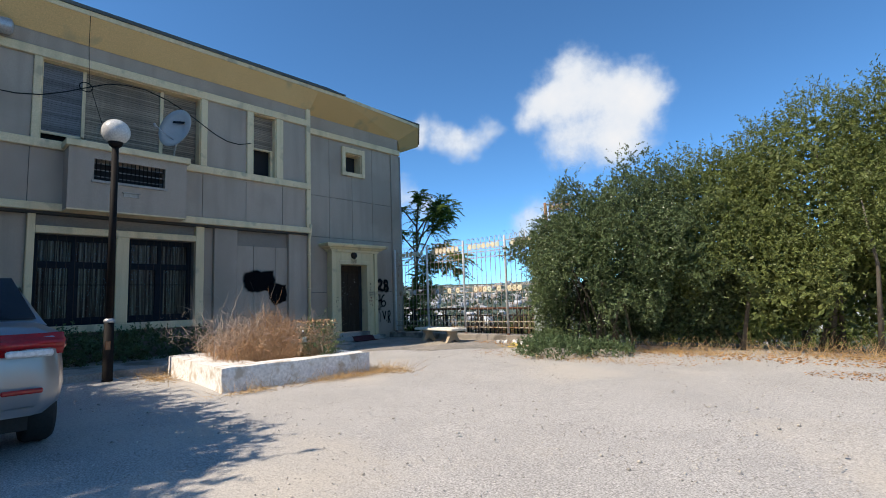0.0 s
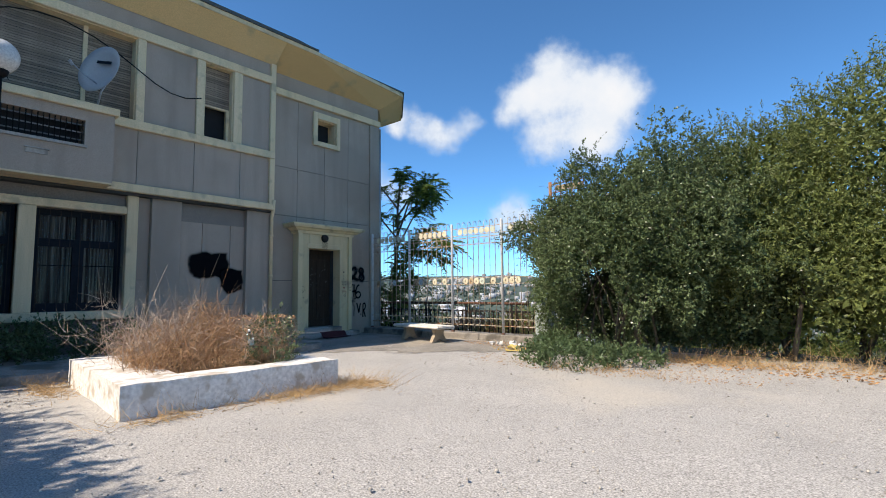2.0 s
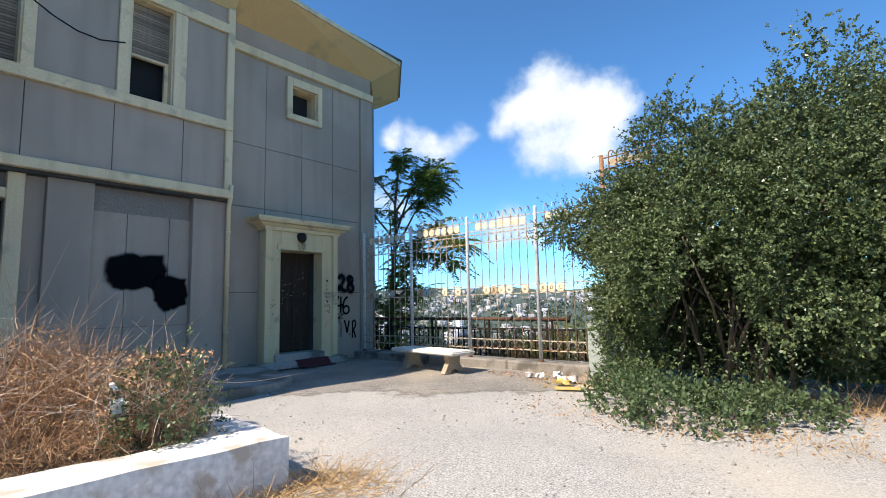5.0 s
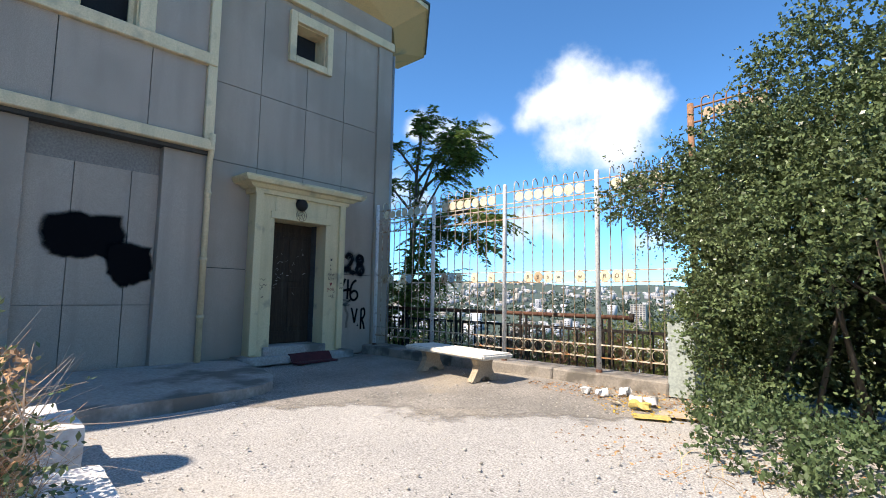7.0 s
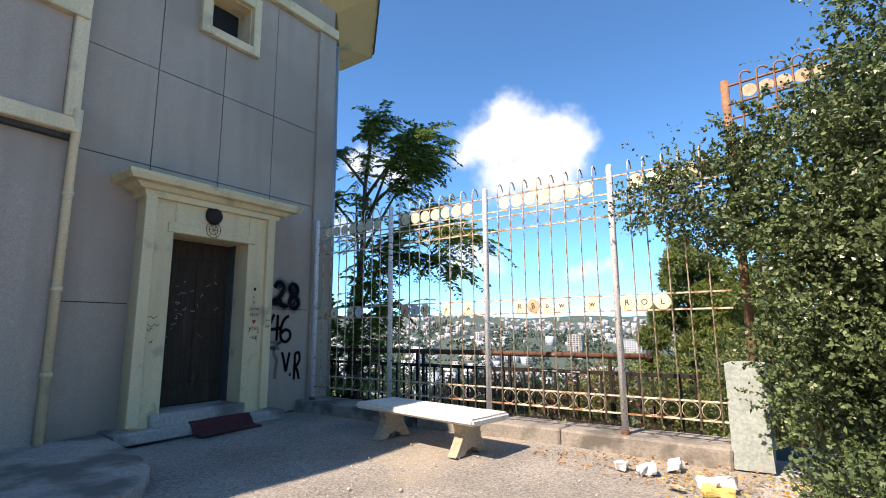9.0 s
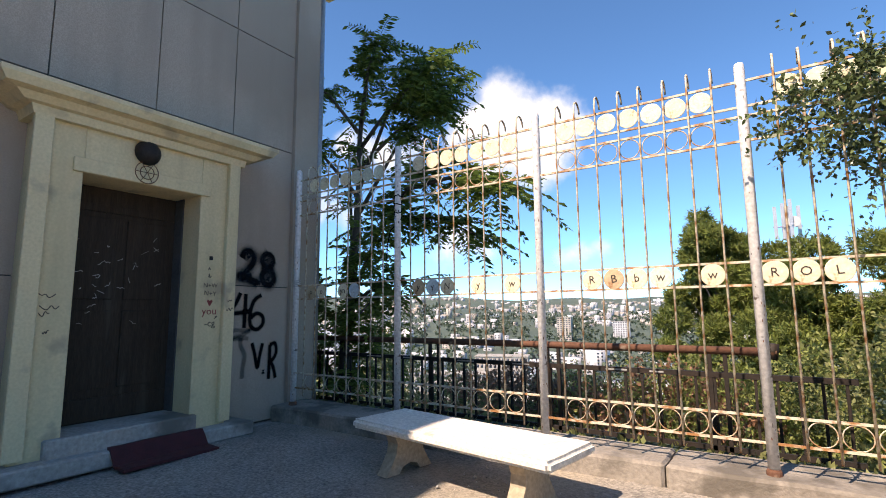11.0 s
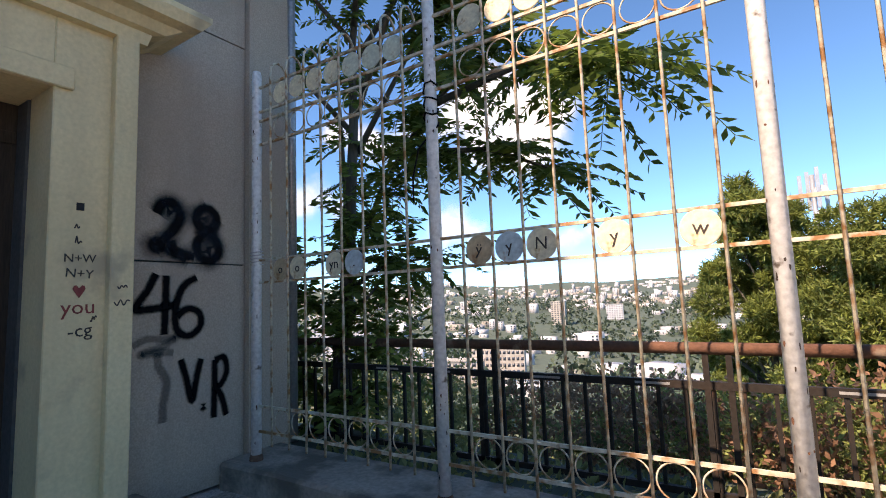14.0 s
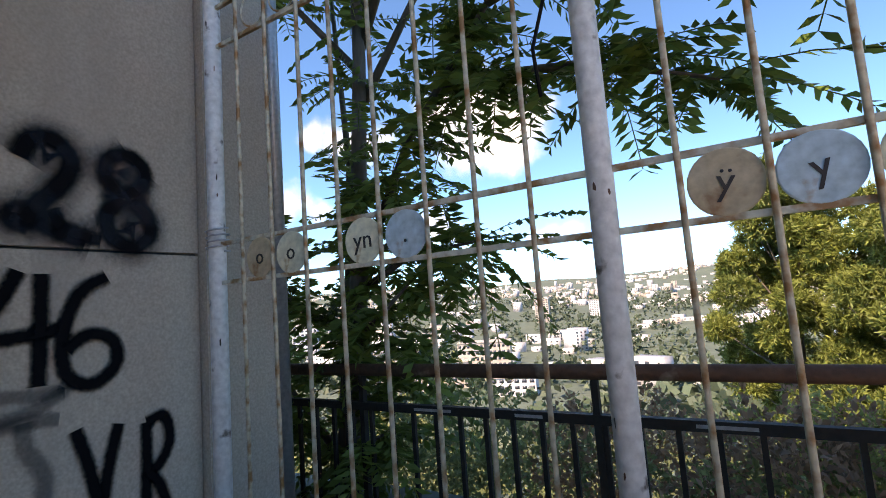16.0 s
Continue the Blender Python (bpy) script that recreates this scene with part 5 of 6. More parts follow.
# ---- bench ----
bench = thing("bench", (-9.31, 10.36, 0), "white-painted concrete slab bench on two waisted legs", "bench", yaw=-8.6)
bm = bmesh.new()
box(bm, -0.88, 0.88, -0.29, 0.29, 0.315, 0.385)
bevelled(bm, 0.022, 3)
bmesh.ops.subdivide_edges(bm, edges=[e for e in bm.edges if e.calc_length() > 0.3], cuts=8, use_grid_fill=True)
roughen(bm, 0.004, 6)
part("seat", bm, "bench", bench, "whitewashed slab seat")
for x in (-0.57, 0.57):
    bm = bmesh.new()
    side = [(-0.24, 0.0), (-0.215, 0.03), (-0.14, 0.15), (-0.13, 0.22), (-0.17, 0.315), (0.17, 0.315), (0.13, 0.22), (0.14, 0.15), (0.215, 0.03), (0.24, 0.0), (0.11, 0.0), (0.075, 0.045), (0.0, 0.065), (-0.075, 0.045), (-0.11, 0.0)]
    a_ = [bm.verts.new((x - 0.055, u, w_)) for u, w_ in side]
    b_ = [bm.verts.new((x + 0.055, u, w_)) for u, w_ in side]
    bm.faces.new(a_)
    bm.faces.new(b_[::-1])
    for k in range(len(side)):
        j = (k + 1) % len(side)
        bm.faces.new((a_[k], b_[k], b_[j], a_[j]))
    bevelled(bm, 0.01)
    part("leg", bm, "bench_leg", bench, "bare concrete leg")

# ---- street lamp ----
lamp_post = thing("street_lamp", (-9.42, 2.25, 0), "black iron street lamp with a frosted glass globe", "street lamp")
bm = bmesh.new()
lathe(bm, [(0.085, 0.0), (0.08, 0.04), (0.075, 0.98)], n=16)
part("base", bm, "black", lamp_post, smooth=True)
bm = bmesh.new()
lathe(bm, [(0.075, 0.98), (0.088, 1.0), (0.085, 1.03), (0.055, 1.06)], n=16)
part("collar", bm, "alu", lamp_post, "pale metal collar", smooth=True)
bm = bmesh.new()
lathe(bm, [(0.06, 1.05), (0.053, 4.08)], n=14)
part("pole", bm, "black", lamp_post, smooth=True)
bm = bmesh.new()
lathe(bm, [(0.05, 4.06), (0.10, 4.10), (0.12, 4.16), (0.10, 4.18)], n=16)
part("globe_holder", bm, "black", lamp_post, smooth=True)
bm = bmesh.new()
bmesh.ops.create_uvsphere(bm, u_segments=28, v_segments=18, radius=0.225, matrix=Matrix.Translation((0, 0, 4.35)))
part("globe", bm, "globe", lamp_post, "dusty frosted glass globe", smooth=True)
bm = bmesh.new()
box(bm, 0.06, 0.085, -0.04, 0.04, 0.52, 0.68)
bevelled(bm, 0.015, 2)
ob = part("hatch", bm, "orange_rust", lamp_post, "small rusty hatch")
ob.matrix_basis = pose(0, 0, 0, 0, 0, -20)

# ---- parked car ----
car = thing("car", (-6.98, -0.03, 0), "silver-blue parked saloon car seen from its tail", "car", yaw=180)


def loft(sections, n_up):
    """A body from cross sections along x; each a run of (y, z) from the sill over the top to the other sill."""
    bm = bmesh.new()
    rows_ = [[bm.verts.new((x, y, z)) for y, z in sec] for x, sec in sections]
    for u, v_ in zip(rows_, rows_[1:]):
        for k in range(len(u) - 1):
            bm.faces.new((u[k], v_[k], v_[k + 1], u[k + 1]))
    bm.faces.new(rows_[0])
    bm.faces.new(rows_[-1][::-1])
    return bm


def half(w, pts):
    """Mirror a half section given outside in: (fraction of the half width, height)."""
    left = [(-w * f, z) for f, z in pts]
    return left + [(-y, z) for y, z in left[::-1]]


def body_section(w, top, belt):
    return half(w, [(0.88, 0.34), (0.97, 0.40), (1.0, 0.54), (0.99, 0.68), (0.955, belt), (0.80, top - 0.01), (0.4, top + 0.012), (0.0, top + 0.018)])


sec = [(-2.36, body_section(0.72, 0.86, 0.80)), (-2.30, body_section(0.82, 0.97, 0.90)), (-2.1, body_section(0.89, 1.0, 0.93)), (-1.75, body_section(0.91, 1.02, 0.94)), (-1.0, body_section(0.915, 0.97, 0.93)), (0.9, body_section(0.915, 0.94, 0.90)), (1.7, body_section(0.89, 0.84, 0.78)), (2.2, body_section(0.82, 0.70, 0.64)), (2.38, body_section(0.7, 0.58, 0.5))]
bm = loft(sec, 0)
bmesh.ops.subdivide_edges(bm, edges=bm.edges[:], cuts=1, smooth=0.6, use_grid_fill=True)
part("body", bm, "car_paint", car, "silver-blue painted body", smooth=True)
cab = [(-1.85, half(0.80, [(1.0, 0.98), (0.97, 1.0), (0.9, 1.01), (0.0, 1.02)])), (-1.15, half(0.74, [(1.08, 0.98), (0.95, 1.25), (0.82, 1.36), (0.0, 1.39)])), (-0.4, half(0.74, [(1.1, 0.97), (0.95, 1.3), (0.82, 1.43), (0.0, 1.46)])), (0.4, half(0.74, [(1.1, 0.96), (0.95, 1.28), (0.82, 1.41), (0.0, 1.44)])), (1.25, half(0.72, [(1.1, 0.93), (1.05, 0.94), (1.0, 0.94), (0.0, 0.96)]))]
bm = loft(cab, 0)
bmesh.ops.subdivide_edges(bm, edges=bm.edges[:], cuts=2, smooth=0.7, use_grid_fill=True)
part("cabin", bm, "car_paint", car, "painted roof and pillars", smooth=True)
bm = bmesh.new()
vs = [bm.verts.new(p) for p in ((-1.84, -0.72, 1.035), (-1.84, 0.72, 1.035), (-1.22, 0.60, 1.395), (-1.22, -0.60, 1.395))]
bm.faces.new(vs)
bmesh.ops.solidify(bm, geom=bm.faces[:], thickness=0.012)
part("rear_window", bm, "car_glass", car, "dark rear window")
for sy in (1, -1):
    bm = bmesh.new()
    vs = [bm.verts.new(p) for p in ((-1.05, sy * 0.80, 1.02), (0.7, sy * 0.815, 1.0), (0.25, sy * 0.71, 1.33), (-0.85, sy * 0.71, 1.33))]
    bm.faces.new(vs)
    bmesh.ops.solidify(bm, geom=bm.faces[:], thickness=0.012)
    part("side_window", bm, "car_glass", car)
    bm = bmesh.new()
    box(bm, -2.45, -2.0, sy * 0.60 - 0.30, sy * 0.60 + 0.30, 0.77, 0.93)
    bevelled(bm, 0.05, 3)
    for v_ in bm.verts:
        if abs(v_.co.y) > 0.7:
            v_.co.x += (abs(v_.co.y) - 0.7) * 0.8
        v_.co.y = sy * min(abs(v_.co.y), 0.87)
    lamp_ = part("tail_light", bm, "red_lamp", car, "red tail light", smooth=True)
    bm = bmesh.new()
    box(bm, -2.458, -2.40, sy * 0.62 - 0.14, sy * 0.62 + 0.16, 0.765, 0.815)
    bevelled(bm, 0.012)
    part("reversing_light", bm, "clear_lamp", lamp_)
    bm = bmesh.new()
    box(bm, -2.41, -2.31, sy * 0.58 - 0.13, sy * 0.58 + 0.13, 0.50, 0.535)
    bevelled(bm, 0.01)
    part("reflector", bm, "red_lamp", car, "red bumper reflector")
    bm = bmesh.new()
    box(bm, 0.62, 0.78, sy * 0.98 - 0.09, sy * 0.98 + 0.09, 0.98, 1.1)
    bevelled(bm, 0.03, 2)
    part("mirror", bm, "car_paint", car)
    for x in (-1.45, 1.4):
        wheel = thing("wheel", (x, sy * 0.80, 0.315))
        wheel.parent = car
        bm = bmesh.new()
        lathe(bm, [(0.19, -0.11), (0.29, -0.115), (0.315, -0.08), (0.315, 0.08), (0.29, 0.115), (0.19, 0.11)], n=28, axis="y")
        part("tyre", bm, "rubber", wheel, smooth=True)
        bm = bmesh.new()
        lathe(bm, [(0.2, -0.1), (0.2, 0.1)], n=24, axis="y")
        part("rim", bm, "alu", wheel)
bm = bmesh.new()
box(bm, -2.385, -2.33, -0.28, 0.28, 0.56, 0.67)
bevelled(bm, 0.01)
part("number_plate", bm, "clear_lamp", car, "plain pale plate")
bm = bmesh.new()
box(bm, -2.39, -2.2, -0.72, 0.72, 0.345, 0.46)
bevelled(bm, 0.06, 3)
part("bumper", bm, "car_paint", car, "", smooth=True)
boxes("underbody", [(-2.1, 2.1, -0.66, 0.66, 0.2, 0.36)], "rubber", car, "black underbody")
for ob in car.children:
    if not ob.name.startswith("wheel"):
        ob.scale.z = 1.1


# ---- hedge ----
HEDGE = [(-5.05, 10.6, 1.55, 0.85, 0.95, 1.35), (-4.5, 10.05, 1.45, 1.1, 1.05, 1.55), (-4.55, 10.7, 2.3, 1.15, 1.15, 1.4), (-3.6, 10.6, 1.9, 1.3, 1.2, 1.7), (-6.45, 11.1, 2.45, 0.75, 0.38, 0.34), (-5.75, 11.05, 2.4, 0.75, 0.55, 0.7), (-5.72, 10.7, 1.35, 0.42, 0.45, 0.75), (-3.0, 11.2, 1.7, 1.4, 1.2, 1.8)]
BACK = [(-2.2, 11.9, 2.05, 1.8, 1.5, 2.1), (-0.6, 12.2, 2.4, 1.9, 1.5, 2.4), (1.2, 12.4, 2.6, 1.9, 1.5, 2.5), (3.0, 12.4, 2.8, 1.9, 1.6, 2.6), (4.8, 12.2, 2.8, 1.9, 1.7, 2.7), (0.5, 11.3, 1.2, 2.2, 1.0, 1.3), (3.5, 11.2, 1.2, 2.0, 1.0, 1.3), (-1.5, 11.2, 1.2, 1.5, 1.0, 1.3)]
shrub = thing("shrub", (-4.6, 10.4, 0), "dense dark green shrub with small round leaves, spilling over the fence", "shrub")


def local(b, ob):
    return b - np.array(ob.location)


def skirt(p):
    """Height below which the crown is open between its stems."""
    return 1.08 + 0.4 * np.sin(p[:, 0] * 2.6 + 0.8) + 0.3 * np.sin(p[:, 0] * 6.1 + p[:, 1] * 3)


def filling(blobs, count, size, material, parent, width=0.6, deep=0.82, back=-99.0):
    """Coarser leaves in the inside of the crown; low down only behind a line."""
    bl = np.array(blobs)
    vol = bl[:, 3] * bl[:, 4] * bl[:, 5]
    pk = rng.choice(len(bl), count, p=vol / vol.sum())
    p = bl[pk, :3] + unit(rng.normal(size=(count, 3))) * bl[pk, 3:] * (rng.uniform(0.3, 1, count) ** 0.5 * deep)[:, None]
    p = p[(p[:, 2] > 0.12) & ((p[:, 1] > back) | (p[:, 2] > skirt(p)))]
    return leaves("foliage", local(p, parent), rng.normal(size=p.shape), size, material, parent, width=width)


def hollowed(q):
    """Leaves thinned out low down, where the shrub is open between its stems."""
    p = q[0]
    keep = (p[:, 2] > skirt(p)) | (rng.random(len(p)) < 0.06)
    return p[keep], q[1][keep]


q = hollowed(sprigs(HEDGE, 17500, 18, 0.22, droop=0.15, shell=0.13, ragged=0.42, clump=1.0))
leaves("foliage", local(q[0], shrub), q[1], 0.041, "leaf_shrub", shrub, width=0.62)
q = hollowed(sprigs(HEDGE, 1100, 14, 0.5, droop=0.2, shell=0.03, ragged=0.36, outward=1.3))
leaves("foliage", local(q[0], shrub), q[1], 0.038, "leaf_shrub", shrub, width=0.6)
filling([(-4.9, 11.35, 0.8, 0.8, 0.4, 1.0), (-3.8, 11.45, 0.8, 1.0, 0.4, 1.0), (-2.7, 11.7, 0.8, 1.0, 0.45, 1.0)], 9000, 0.12, "leaf_shrub", shrub)
filling(HEDGE, 30000, 0.072, "leaf_shrub", shrub, back=10.7)
for k in range(16):
    a_ = random.uniform(0, 6.28)
    c = random.choice(HEDGE[:4])
    tip = Vector((c[0] + math.cos(a_) * c[3] * 0.7 + 4.6, c[1] + math.sin(a_) * c[4] * 0.6 - 10.4, c[2] + random.uniform(0, 1.0)))
    foot = Vector((random.uniform(-0.9, 0.9), random.uniform(-0.2, 0.5), 0))
    bar("limb", [foot, foot.lerp(tip, 0.4) + Vector((0, 0, 0.35)), tip], 0.03, "bark", shrub, n=6, r_end=0.008)
q = sprigs([(-5.98, 10.82, 0.62, 0.26, 0.22, 0.5), (-5.7, 10.55, 0.5, 0.35, 0.3, 0.45)], 420, 15, 0.22, shell=0.3)
leaves("foliage", local(q[0], shrub), q[1], 0.04, "leaf_shrub", shrub, width=0.62)
tree_hedge = thing("hedge_tree", (1.2, 12.2, 0), "tall feathery green hedge tree with fine leaves", "hedge")
q = sprigs(BACK, 19000, 20, 0.42, droop=0.02, shell=0.08, ragged=0.22, outward=1.0, clump=0.35)
q = hollowed(q)
leaves("foliage", local(q[0], tree_hedge), q[1], 0.058, "leaf_fine", tree_hedge, width=0.36)
filling(BACK, 50000, 0.155, "leaf_fine", tree_hedge, 0.48, 0.93, back=11.6)
for k in range(22):
    c = random.choice(BACK)
    foot = Vector((c[0] - 1.2 + random.uniform(-0.5, 0.5), c[1] - 12.2 + random.uniform(-0.4, 0.2), 0))
    tip = Vector((c[0] - 1.2 + random.uniform(-0.9, 0.9), c[1] - 12.2 + random.uniform(-0.8, 0.6), c[2] + random.uniform(0, 1.6)))
    bar("limb", [foot, foot.lerp(tip, 0.5) + Vector((0.1, -0.1, 0.2)), tip], 0.05, "bark", tree_hedge, n=6, r_end=0.01)
q = sprigs([(-5.05, 9.2, 0.02, 0.68, 0.62, 0.30), (-4.5, 8.75, 0.02, 0.65, 0.6, 0.24), (-3.9, 9.35, 0.0, 0.6, 0.6, 0.22), (-5.6, 10.15, 0.0, 0.42, 0.5, 0.34)], 1900, 14, 0.18, shell=0.4, floor=0.012)
tagged(leaves("ground_cover", *q, 0.045, "leaf_low", width=0.6), "low trailing green plants spreading over the asphalt edge", "ground cover", kind="stuff")
for cx, cy_, rx, ry, k, ln in ((-2.6, 10.1, 1.2, 0.3, 700, 0.28), (0.8, 10.6, 2.2, 0.35, 1500, 0.3), (-4.0, 8.4, 1.4, 0.3, 260, 0.15)):
    b = np.stack([cx + rng.normal(size=k) * rx * 0.6, cy_ + rng.normal(size=k) * ry * 0.6, np.zeros(k)], -1)
    tagged(blades("dry_grass", b, rng.normal(size=(k, 3)) * np.array([0.7, 0.7, 0.2]) + np.array([0, 0, 0.7]), ln, 0.006, "straw", bend=0.7), "dry yellow grass along the foot of the hedge", "grass", kind="stuff")
q = sprigs([(-11.75, 2.0, 0.2, 0.35, 0.7, 0.5), (-11.75, 3.4, 0.2, 0.35, 0.9, 0.5), (-11.7, 4.6, 0.15, 0.4, 0.6, 0.45), (-11.7, 0.6, 0.25, 0.45, 0.9, 0.7), (-11.6, 2.7, 0.15, 0.4, 0.7, 0.5)], 2600, 14, 0.25, shell=0.4)
tagged(leaves("bushes", *q, 0.06, "leaf_low", width=0.45), "dark green weeds along the shaded foot of the facade", "bush", kind="stuff")

# ---- ailanthus tree behind the fence ----
tree = thing("tree", (-12.85, 12.62, -0.3), "slender tree with long feathery compound leaves behind the fence", "tree")
trunk = [(0, 0, -0.3), (0.12, 0.0, 0.9), (0.28, -0.02, 1.7), (0.36, -0.05, 2.5), (0.42, -0.05, 3.3), (0.38, 0.0, 4.2), (0.45, 0.05, 5.0), (0.4, 0.0, 5.35)]
bar("trunk", trunk, 0.085, "bark", tree, n=10, r_end=0.018)
bar("trunk", [(-0.1, 0.25, -0.3), (-0.05, 0.2, 1.2), (0.1, 0.15, 2.6), (-0.05, 0.2, 4.2)], 0.05, "bark", tree, n=8, r_end=0.015)
limbs = [[(0.3, 0, 1.8), (0.9, -0.2, 2.55), (1.6, -0.4, 3.1), (2.4, -0.6, 3.35)], [(1.6, -0.4, 3.1), (2.5, -0.7, 3.05), (3.3, -0.8, 2.8)], [(1.2, -0.3, 2.8), (2.0, -0.2, 2.7), (2.6, -0.3, 2.4)],
         [(0.4, 0, 3.0), (1.0, 0.1, 3.9), (1.9, 0.1, 4.5)], [(0.4, 0, 3.4), (1.2, -0.3, 4.3), (2.1, -0.5, 4.7)], [(0.4, 0, 4.0), (1.0, 0.2, 4.8), (1.6, 0.3, 5.1)], [(0.4, 0, 4.2), (-0.1, -0.2, 4.9), (-0.5, -0.3, 5.2)],
         [(0.4, 0, 3.2), (-0.1, -0.3, 3.9), (-0.4, -0.5, 4.4)], [(0.4, 0, 4.4), (0.8, -0.3, 5.0), (1.2, -0.5, 5.3)], [(0.4, 0, 3.7), (1.1, 0.4, 4.5), (1.6, 0.6, 4.9)],
         [(0.1, 0, 1.0), (0.5, -0.2, 1.4), (0.9, -0.3, 1.65)], [(0.2, 0, 1.3), (-0.1, -0.3, 1.6), (-0.2, -0.4, 1.9)], [(0.05, 0, 0.7), (0.4, 0.2, 1.0), (0.7, 0.3, 1.15)], [(0.2, 0, 1.6), (0.7, 0.0, 1.85), (1.2, 0.1, 1.9)], [(0, 0, 0.3), (0.3, -0.2, 0.6), (0.6, -0.25, 0.75)], [(0, 0, 0.5), (-0.3, -0.1, 0.9), (-0.45, -0.1, 1.1)]]
ends = []
for limb in limbs:
    bar("limb", limb, 0.034, "bark", tree, n=6, r_end=0.008)
    high = limb[0][2] > 2.9
    for a_, b_ in list(zip(limb, limb[1:]))[high:]:
        a_, b_ = Vector(a_), Vector(b_)
        k = max(2, round((b_ - a_).length / (0.14 if high else 0.2)))
        ends += [(a_.lerp(b_, (i + 0.8) / k), (b_ - a_).normalized()) for i in range(k)]
for a_, b_ in zip(trunk[2:], trunk[3:]):
    ends += [(Vector(a_).lerp(Vector(b_), t), Vector((0, 0, 0.6))) for t in (0.3, 0.8)]
lb_, lw_ = [], []
bm = bmesh.new()
for p, d in ends:
    for _ in range(8):
        w_ = Vector((random.gauss(0, 1), random.gauss(0, 1), random.gauss(0.1, 0.6))).normalized() * 0.9 + d * 0.25
        ln = random.uniform(0.32, 0.66)
        curve = [p + w_ * ln * t + Vector((0, 0, -0.34 * ln * t * t)) for t in np.linspace(0, 1, 8)]
        tube(bm, curve[::2] + [curve[-1]], 0.0035, 3)
        side = w_.cross(Vector((0, 0, 1))).normalized()
        for j in range(11):
            t = 0.15 + 0.85 * j / 10
            c = p + w_ * ln * t + Vector((0, 0, -0.34 * ln * t * t))
            for sgn in (1, -1):
                lb_.append(c)
                lw_.append(side * sgn + w_ * 0.45 + Vector((0, 0, -0.35 + random.uniform(-0.2, 0.15))))
tagged(part("leaf_stalk", bm, "leaf_ailanthus", tree), kind="stuff")
leaves("crown", np.array(lb_), np.array(lw_), 0.112, "leaf_ailanthus", tree, width=0.34)

# ---- tree that shades the parked car ----
shade = thing("shade_tree", (-7.6, -5.2, 0), "broad green tree behind the parked car", "tree")
bar("trunk", [(0, 0, 0), (0.1, 0.05, 1.6), (0.4, 0.3, 3.2), (0.7, 0.6, 4.4)], 0.14, "bark", shade, n=10, r_end=0.05)
CROWN = [(0.2, 1.6, 4.6, 1.5, 1.3, 0.9), (1.5, 2.0, 4.5, 1.3, 1.2, 0.8), (2.5, 1.8, 4.4, 1.1, 1.1, 0.7), (1.2, 0.4, 5.2, 1.6, 1.4, 0.9), (2.0, 0.6, 5.0, 1.3, 1.3, 0.7), (-1.6, 0.6, 5.6, 1.6, 1.5, 1.0), (-3.0, 0.0, 6.2, 1.7, 1.6, 1.0), (0.6, 2.8, 4.3, 1.2, 0.8, 0.6), (-1.2, 2.4, 4.6, 1.0, 0.9, 0.6), (1.9, 2.9, 4.2, 0.8, 0.5, 0.4)]
for c in CROWN:
    bar("limb", [(0.4, 0.3, 3.0), (c[0] * 0.6 + 0.2, c[1] * 0.6, 3.9), c[:3]], 0.06, "bark", shade, n=6, r_end=0.015)
q = sprigs(CROWN, 5200, 14, 0.45, shell=0.4, ragged=0.5)
leaves("crown", q[0], q[1], 0.13, "leaf_fine", shade, width=0.4)

# ---- pine, slope bushes ----
def pine(at, height, spread, n, lean=0.0, seed=3):
    """An Aleppo pine: trunk, limbs and a ragged crown of needle tufts."""
    ob = thing("pine_tree", at, "rounded yellow-green pine below the guard rail", "tree", "pines")
    bar("trunk", [(0, 0, 0), (0.1 + lean, 0, height * 0.5), (0.2 + lean, 0.1, height * 0.95)], 0.16, "bark", ob, n=8, r_end=0.03)
    r = random.Random(seed)
    blobs = []
    for k in range(60):
        t = r.uniform(0.45, 1.0)
        a = r.uniform(0, 6.283)
        rad = spread * min(1.0, (1.04 - t) * 2.6) ** 0.7 * r.uniform(0.25, 0.95)
        c = (math.cos(a) * rad + lean * t, math.sin(a) * rad, height * t)
        blobs.append((*c, r.uniform(0.22, 0.5) * spread * 0.5, r.uniform(0.22, 0.5) * spread * 0.5, r.uniform(0.16, 0.34) * spread * 0.5))
        bar("limb", [(lean * t, 0, height * t * 0.85), c], 0.04, "bark", ob, n=5, r_end=0.01)
    q = sprigs(blobs, n, 16, 0.2, shell=0.3, floor=-20, ragged=0.5)
    leaves("crown", q[0], q[1], 0.2, "leaf_pine", ob, width=0.18)
    return ob


pine((-9.1, 28.0, -11.0), 15.6, 2.6, 7500)
pine((-6.9, 26.5, -11.0), 14.1, 3.1, 6500, 0.2, 5)
pine((-4.2, 27.0, -11.0), 14.3, 3.2, 5000, 0.1, 11)
pine((-0.8, 26.0, -11.0), 13.8, 3.0, 2600, 0.2, 8)

